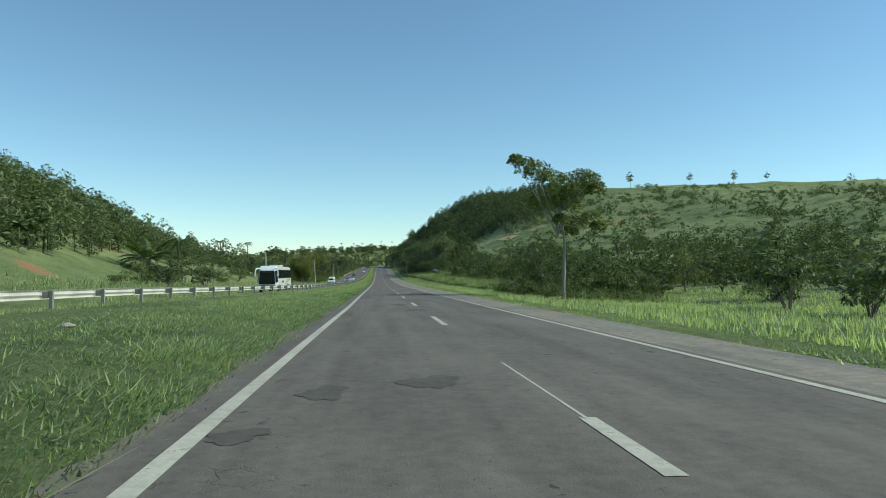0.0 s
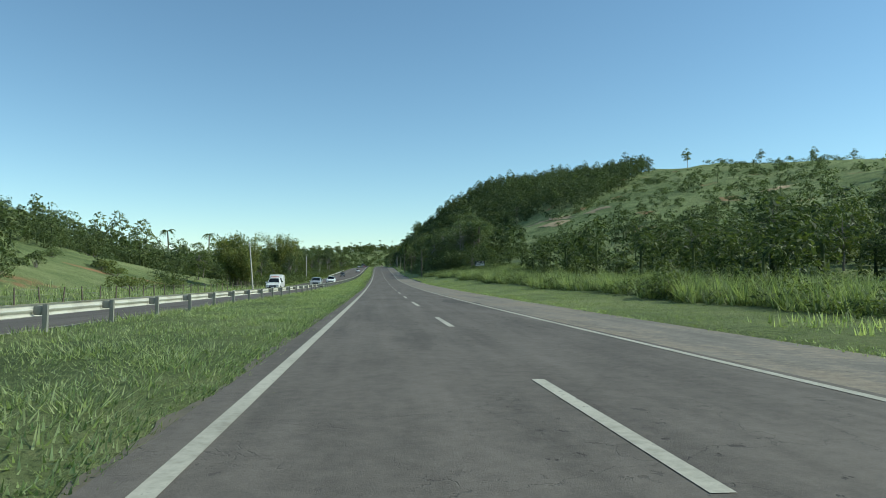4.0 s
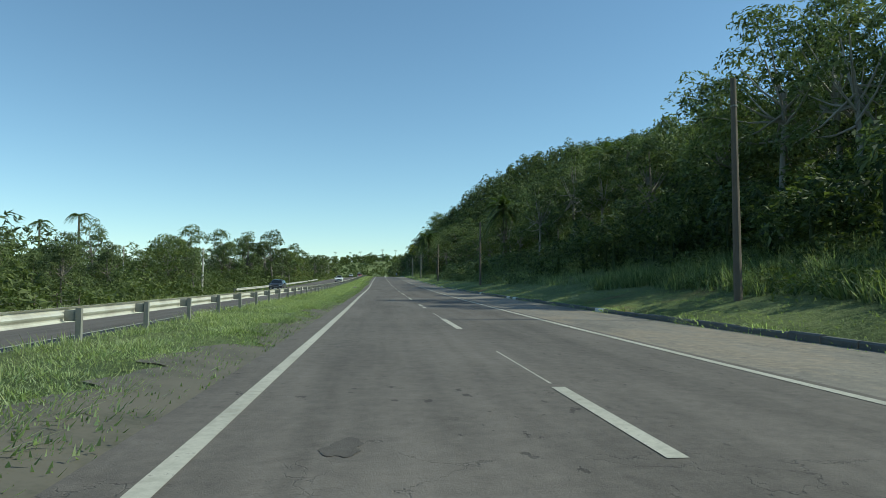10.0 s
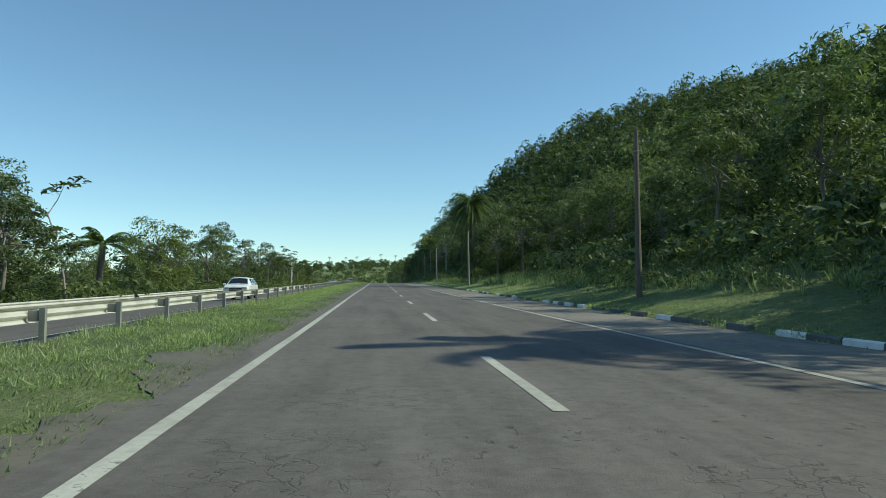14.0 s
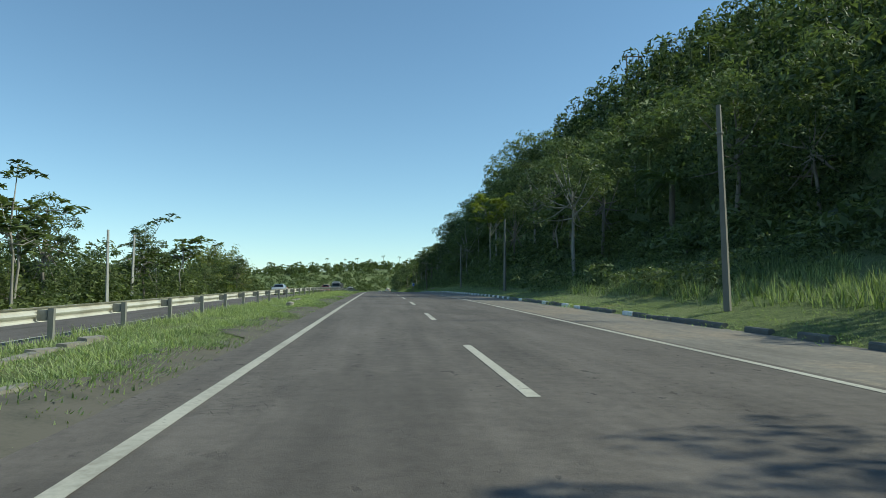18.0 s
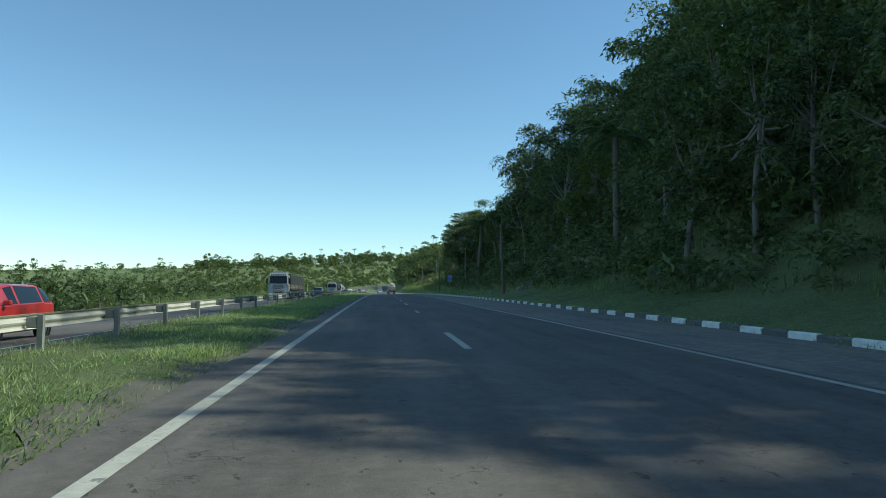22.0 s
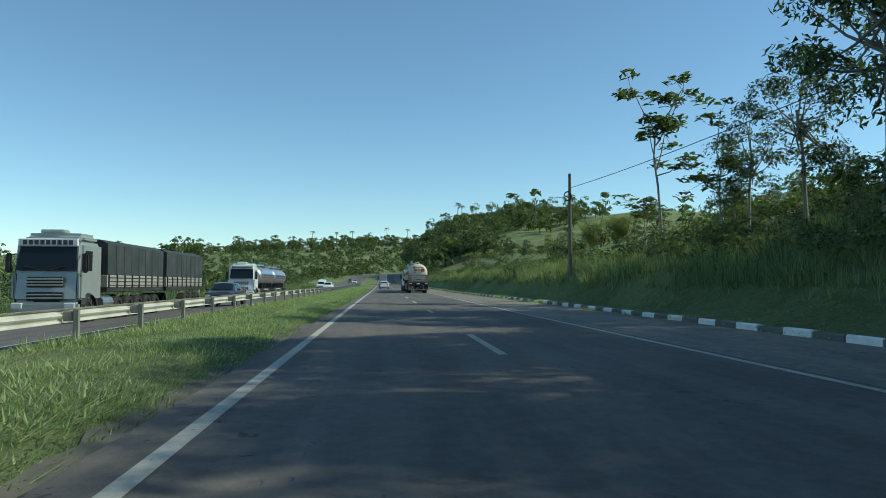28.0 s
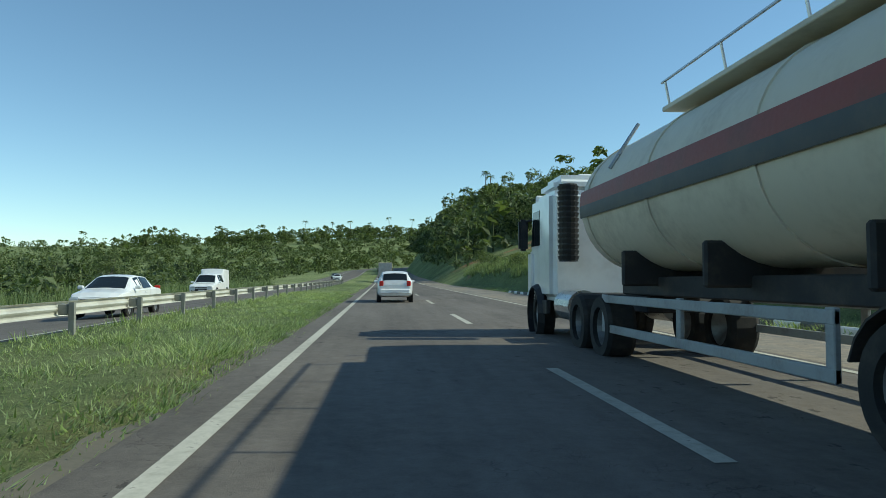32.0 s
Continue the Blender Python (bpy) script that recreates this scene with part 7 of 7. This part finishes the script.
def tank_trailer(t, y0, y1, zc, rx, rz, shell_m, bands, axle_ys, walkway=True):
    shell = part("tank", tank_shell(y0, y1, zc, rx, rz), shell_m, t)
    n = 5
    for k in range(n):
        y = y0 + 0.3 + (y1 - y0 - 0.6) * k / (n - 1)
        part("ring_band", extruded([(x, z + zc) for x, z in tank_profile(rx + 0.022, rz + 0.022, 36)], y - 0.05, y + 0.05), shell_m, shell)
    for k in range(n - 1):
        y = y0 + 0.3 + (y1 - y0 - 0.6) * (k + 0.5) / (n - 1)
        part("cradle", box(rx * 1.75, 0.10, 0.55, 0, y, zc - rz + 0.05, 0.03), CHASSIS, t)
    for mat, a0, a1 in bands:
        for sx in (-1, 1):
            lo, hi = (a0, a1) if sx > 0 else (math.pi - a0, math.pi - a1)
            part("side_stripe", tank_band(y0 + 0.02, y1 - 0.02, zc, rx + 0.024, rz + 0.024, lo, hi), mat, shell)
    if walkway:
        deck = part("walkway", box(0.95, (y1 - y0) * 0.62, 0.07, -0.1, (y0 + y1) / 2, zc + rz + 0.11, 0.01), shell_m, t)
        for k in range(5):
            y = (y0 + y1) / 2 + (y1 - y0) * 0.29 * (k - 2) / 2
            part("rail_post", rod((-0.55, y, zc + rz + 0.1), (-0.62, y, zc + rz + 0.48), 0.02, sides=6), STEEL, deck)
            if k % 2 == 0:
                part("hatch", rod((0.0, y, zc + rz + 0.10), (0.0, y, zc + rz + 0.30), 0.24, 0.22, 14), STEEL, deck)
        part("handrail", rod((-0.62, (y0 + y1) / 2 - (y1 - y0) * 0.3, zc + rz + 0.48), (-0.62, (y0 + y1) / 2 + (y1 - y0) * 0.3, zc + rz + 0.48), 0.022, sides=6), STEEL, deck)
        part("support_strut", rod((-0.6, y1 - 1.3, zc + rz + 0.1), (-rx * 0.92, y1 - 1.3, zc + rz * 0.45), 0.03, sides=6), STEEL, deck)
    part("chassis_beam", box(0.95, y1 - y0 - 0.2, 0.30, 0, (y0 + y1) / 2, 1.18, 0.02), CHASSIS, t)
    axles(t, axle_ys, 0.52, True)


def side_guard(t, y0, y1):
    for sx in (-1, 1):
        for z in (0.52, 0.98):
            part("guard_bar", box(0.06, y1 - y0, 0.12, sx * 1.18, (y0 + y1) / 2, z, 0.01), KERB_PALE, t, "pale grey side guard bar")
        for y in (y0 + 0.06, (y0 + y1) / 2, y1 - 0.06):
            part("guard_post", box(0.06, 0.12, 0.60, sx * 1.175, y, 0.76, 0.01), KERB_PALE, t)


KERB_PALE = worn_paint("pale_guard_paint", (0.34, 0.35, 0.35), 0.6, 0, 0.5, (0.12, 0.10, 0.08), 2.0)


def fuel_tanker(x, y, z):
    """The long cream tanker; y is the back of its rear board."""
    t = thing("tanker_truck", Matrix.Translation((x, y, z)), "long cream double tanker truck with red and grey stripes", "tanker truck")
    zc, rx, rz = 2.56, 1.18, 1.15
    stripes = ((RED_BAND, 0.02, 0.24), (GREY_BAND, -0.16, 0.02))
    tank_trailer(t, 0.75, 12.4, zc, rx, rz, CREAM_TANK, stripes, (3.4, 4.65, 5.9))
    tank_trailer(t, 13.6, 25.2, zc, rx, rz, CREAM_TANK, stripes, (14.9, 16.15, 17.4))
    side_guard(t, 0.75, 2.55)
    side_guard(t, 6.8, 12.6)
    side_guard(t, 18.2, 24.0)
    cab(t, 27.3, WHITE_CAR)
    intake = part("air_intake", rod((-0.95, 26.95, 1.66), (-0.95, 26.95, 3.24), 0.19, sides=14), TRIM_BLACK, t, "black ribbed air intake")
    for k in range(14):
        part("intake_rib", rod((-0.95, 26.95, 1.7 + 0.11 * k), (-0.95, 26.95, 1.77 + 0.11 * k), 0.20, 0.22, 14), TRIM_BLACK, intake)
    # rear board with slanting stripes
    board = part("rear_board", box(2.58, 0.05, 0.94, 0, 0.03, 1.86, 0.01), BOARD_GREY, t, "faded striped warning board")
    for sx in (-1, 1):
        for k in range(4):
            b = bmesh.new()
            zz = 1.40 + 0.25 * k
            lo, hi = max(zz, 1.395), min(zz + 0.12, 2.325)
            xs = (0.90, 1.285)
            pts = [(sx * xs[0], zz + (0.16 if sx > 0 else 0.16)), (sx * xs[1], zz - 0.02), (sx * xs[1], zz + 0.11), (sx * xs[0], zz + 0.29)]
            pts = [(px, min(max(pz, 1.395), 2.325)) for px, pz in pts]
            f = b.faces.new([b.verts.new((px, 0.001, pz)) for px, pz in pts])
            thick(b, 0.006)
            part("warning_stripe", b, BOARD_RED, board)
    part("text_panel", box(1.74, 0.014, 0.62, 0, -0.002, 1.86, 0.004), BEIGE, board)
    lettering("VEÍCULO LONGO", 0.175, GREY_BAND, board, 0, -0.014, 2.02)
    lettering("COMP.", 0.165, GREY_BAND, board, -0.56, -0.014, 1.70)
    bars(board, GREY_BAND, -0.27, -0.012, 1.70, (0.08, 0.08, 0.03, 0.08, 0.08), 0.12, 0.025)
    lettering("METROS", 0.165, GREY_BAND, board, 0.50, -0.014, 1.70)
    # what is stuck on the domed rear end
    for nm, mat, sx, sz, px, pz in (("sticker", BOARD_RED, 0.46, 0.28, -0.36, 2.90), ("sticker", STICKER_RED, 0.46, 0.42, 0.56, 2.90), ("sticker", BEIGE, 0.34, 0.34, 0.12, 2.92)):
        part(nm, box(sx, 0.012, sz, px, 0.255, pz, 0.004), mat, t)
    for k, w in enumerate(("SOU PROIBIDO", "TRAFEGAR NO", "ACOSTAMENTO")):
        lettering(w, 0.068, SIGN_WHITE, t, 0.56, 0.245, 3.03 - 0.13 * k)
    lettering("80", 0.21, GREY_BAND, t, 0.12, 0.245, 2.94)
    lettering("km", 0.06, GREY_BAND, t, 0.12, 0.245, 2.80)
    bars(t, GREY_BAND, -0.24, 0.30, 3.25, (0.065, 0.065, 0.065, 0.065, 0.055, 0.065, 0.065, 0.065, 0.065, 0.065, 0.055, 0.065), 0.09, 0.016)
    for k in range(4):
        a = math.pi / 4 + k * math.pi / 2
        part("emblem_link", lathe([(0.085, -0.004), (0.085, 0.004), (0.05, 0.004), (0.05, -0.004)], 14, None, "Y", (-0.50 + 0.09 * math.cos(a), 0.262, 3.24 + 0.09 * math.sin(a))), GREY_BAND, t)
    b = bmesh.new()
    f = b.faces.new([b.verts.new(p) for p in ((-0.78, 0.262, 2.76), (-0.55, 0.262, 2.98), (-0.78, 0.262, 3.20), (-1.01, 0.262, 2.98))])
    thick(b, 0.006)
    hazard = part("hazard_diamond", b, SIGN_WHITE, t, "white diamond hazard placard")
    for (xa, za), (xb, zb) in (((-0.78, 2.76), (-0.55, 2.98)), ((-0.55, 2.98), (-0.78, 3.20)), ((-0.78, 3.20), (-1.01, 2.98)), ((-1.01, 2.98), (-0.78, 2.76))):
        part("placard_edge", rod((xa, 0.254, za), (xb, 0.254, zb), 0.009, sides=5), TRIM_BLACK, hazard)
    for px in (-0.85, -0.45, -0.05, 0.35, 0.75):
        part("reflector", box(0.22, 0.012, 0.055, px, 0.30, 2.62, 0.003), STICKER_RED if px in (-0.45, 0.35) else SIGN_WHITE, t)
    part("marker_lamp_bar", box(0.40, 0.10, 0.12, -0.05, 1.10, zc + rz + 0.07, 0.02), CHASSIS, t)
    for k in range(3):
        part("marker_lamp", rod((-0.18 + 0.13 * k, 1.06, zc + rz + 0.07), (-0.18 + 0.13 * k, 1.02, zc + rz + 0.07), 0.05, sides=12), ORANGE, t)
    # the rear frame: lamp bar, bumper, uprights
    lamps = part("lamp_bar", box(2.72, 0.10, 0.20, 0, 0.10, 1.18, 0.02), CHASSIS, t)
    part("lamp_bar_edge", box(2.78, 0.12, 0.05, 0, 0.08, 1.33, 0.01), GREEN_GREY, t)
    for sx in (-1, 1):
        for k, mat in enumerate((LAMP_RED, LAMP_CLEAR, LAMP_CLEAR)):
            part("rear_lamp", rod((sx * (1.26 - 0.19 * k), 0.06, 1.20), (sx * (1.26 - 0.19 * k), 0.02, 1.20), 0.075, sides=14), mat, lamps)
        part("bumper_upright", box(0.16, 0.14, 0.75, sx * 0.62, 0.14, 0.82, 0.02), GREEN_GREY, t)
        part("mud_flap", box(0.55, 0.02, 0.55, sx * 1.0, 0.60, 0.72, 0.005), BOARD_RED if sx < 0 else CHASSIS, t)
        part("rear_lens_box", box(0.5, 0.3, 0.3, sx * 0.98, 0.45, 1.1, 0.02), CHASSIS, t)
    bumper = part("bumper", box(2.72, 0.10, 0.15, 0, 0.02, 0.45, 0.015), KERB_PALE, t)
    for k in range(12):
        b = bmesh.new()
        px = -1.28 + 0.22 * k
        f = b.faces.new([b.verts.new((px + q, -0.036, zz)) for q, zz in ((0, 0.385), (0.10, 0.385), (0.16, 0.515), (0.06, 0.515))])
        thick(b, 0.005)
        part("bumper_stripe", b, GREY_BAND, bumper)
    part("number_plate", box(0.42, 0.015, 0.14, 0, 0.03, 1.17, 0.004), SIGN_WHITE, lamps)
    part("valve_gear", rod((0.15, 0.35, 0.75), (0.35, 0.9, 0.8), 0.09), CHASSIS, t)
    part("hose", rod((-0.3, 0.4, 0.62), (0.2, 0.9, 0.66), 0.06), TRIM_BLACK, t)
    part("spare_carrier", box(0.9, 0.8, 0.5, 0, 1.6, 0.86, 0.04), CHASSIS, t)
    # side emblem and the line of lettering under it
    for k, (mat, yy, lean) in enumerate(((RED_BAND, 2.6, 0.18), (BLUE_BAND, 2.95, -0.18), (RED_BAND, 3.3, 0.18), (BLUE_BAND, 3.7, 0.25))):
        part("side_emblem", tank_band(yy, yy + 0.30, zc, rx + 0.01, rz + 0.01, math.pi - 0.34, math.pi - 0.80, 0.02), mat, t)
    for k in range(16):
        part("lettering_bar", tank_band(5.3 + 0.19 * k, 5.43 + 0.19 * k, zc, rx + 0.01, rz + 0.01, math.pi - 0.52, math.pi - 0.62, 0.014, 3), GREY_BAND, t)
    for k in range(9):
        part("reflector", tank_band(1.0 + 1.0 * k, 1.25 + 1.0 * k, zc, rx + 0.01, rz + 0.01, math.pi - 0.27, math.pi - 0.32, 0.03, 3), STICKER_RED if k % 2 else SIGN_WHITE, t)
    part("hazard_panel", box(0.02, 0.5, 0.36, -1.24, 13.0, 1.75, 0.004), ORANGE, t, "orange hazard panel")
    return t


GREEN_GREY = worn_paint("green_grey_paint", (0.10, 0.13, 0.12), 0.6, 0, 0.5)


def silver_tanker(x, y, z):
    """The polished tanker coming the other way; y is its front."""
    t = thing("tanker_truck", Matrix.Translation((x, y, z)) @ Matrix.Rotation(math.pi, 4, "Z") @ Matrix.Translation((0, -23.4, 0)), "polished steel double tanker with blue and red stripes", "tanker truck")
    bands = ((RED_BAND, -0.16, -0.08), (BLUE_BAND, 0.10, 0.20))
    tank_trailer(t, 0.6, 9.4, 2.35, 1.14, 1.02, STEEL, bands, (2.4, 3.65, 4.9))
    tank_trailer(t, 10.4, 18.6, 2.35, 1.14, 1.02, STEEL, bands, (11.4, 12.65, 13.9))
    side_guard(t, 5.8, 9.4)
    side_guard(t, 14.8, 17.6)
    cab(t, 21.2, WHITE_CAR)
    for s in (3.0, 13.0):
        for k in range(4):
            part("side_emblem", tank_band(s + 0.45 * k, s + 0.35 + 0.45 * k, 2.35, 1.15, 1.03, 0.12, 0.42, 0.03), BLUE_BAND, t)
    return t


def box_truck(x, y, z):
    t = thing("truck", Matrix.Translation((x, y, z)), "grey box truck driving ahead", "truck")
    cab(t, 8.2, WHITE_CAR, n_drive=1)
    part("cargo_box", box(2.5, 7.4, 2.5, 0, 3.8, 2.35, 0.04), BEIGE, t)
    for sx in (-1, 1):
        part("rear_door", box(1.2, 0.05, 2.3, sx * 0.61, 0.08, 2.35, 0.02), KERB_PALE, t)
        part("tail_light", box(0.3, 0.05, 0.14, sx * 0.95, 0.06, 0.85, 0.02), LAMP_RED, t)
    part("bumper", box(2.3, 0.12, 0.16, 0, 0.1, 0.55, 0.02), CHASSIS, t)
    axles(t, (2.0, 3.3))
    return t


def lane(offset, y):
    """A place on the other carriageway, offset metres beyond the guardrail."""
    x = float(rail_x(y)) - offset
    return x, y, float(other_z(x, y))


NEAR, FAR_LANE = 3.1, 6.7
bx, by, bz = lane(FAR_LANE - 1.1, 98.5)
bus(bx, by, bz, -1.2)
car("pickup", *lane(FAR_LANE, 203.0), WHITE_CAR, "white pickup ambulance with a tall rear box", -1, "pickup truck", roof_box=True)
car("hatch", *lane(NEAR, 221.0), SILVER_CAR, "silver grey hatchback coming the other way", -1)
car("sedan", *lane(NEAR, 252.0), WHITE_CAR, "white saloon car coming the other way", -1)
car("hatch", *lane(FAR_LANE, 367.0), DARK_CAR, "dark hatchback coming the other way", -1)
car("hatch", *lane(NEAR, 440.0), WHITE_CAR, "white hatchback coming the other way", -1)
car("sedan", *lane(FAR_LANE, 600.0), SILVER_CAR, "silver saloon car in the far lane", -1)
car("hatch", *lane(NEAR + 0.6, 641.0), RED_CAR, "red hatchback coming the other way", -1)
car("sedan", *lane(NEAR, 734.0), DARK_CAR, "dark saloon car in the shade", -1)
gx, gy, gz = lane(FAR_LANE - 0.6, 711.0)
tarp_truck(gx, gy, gz, TRUCK_GREY, "silver grey truck hauling two sheeted trailers")
gx, gy, gz = lane(FAR_LANE - 0.5, 812.0)
tarp_truck(gx, gy, gz, TRUCK_GREY, "silver truck with dark sheeted double trailers")
car("sedan", *lane(NEAR + 0.2, 829.5), DARK_CAR, "dark car following a truck", -1)
gx, gy, gz = lane(FAR_LANE + 0.3, 853.0)
silver_tanker(gx, gy, gz)
car("sedan", *lane(NEAR, 911.0), WHITE_CAR, "white saloon car coming the other way", -1)
car("pickup", *lane(FAR_LANE, 939.0), WHITE_CAR, "white pickup with a box body", -1, "pickup truck")
car("hatch", *lane(NEAR, 1030.0), WHITE_CAR, "white hatchback far down the road", -1)
car("sedan", *lane(FAR_LANE, 1075.0), DARK_CAR, "dark car far down the road", -1)
car("hatch", 2.05, 921.0, float(road_z(921.0)), WHITE_CAR, "white hatchback driving ahead beside the median")
car("sedan", 1.75, 962.0, float(road_z(962.0)), SILVER_CAR, "silver saloon car driving ahead")
box_truck(1.8, 1012.0, float(road_z(1015.0)))
fuel_tanker(6.2, 872.0, float(road_z(880.0)))
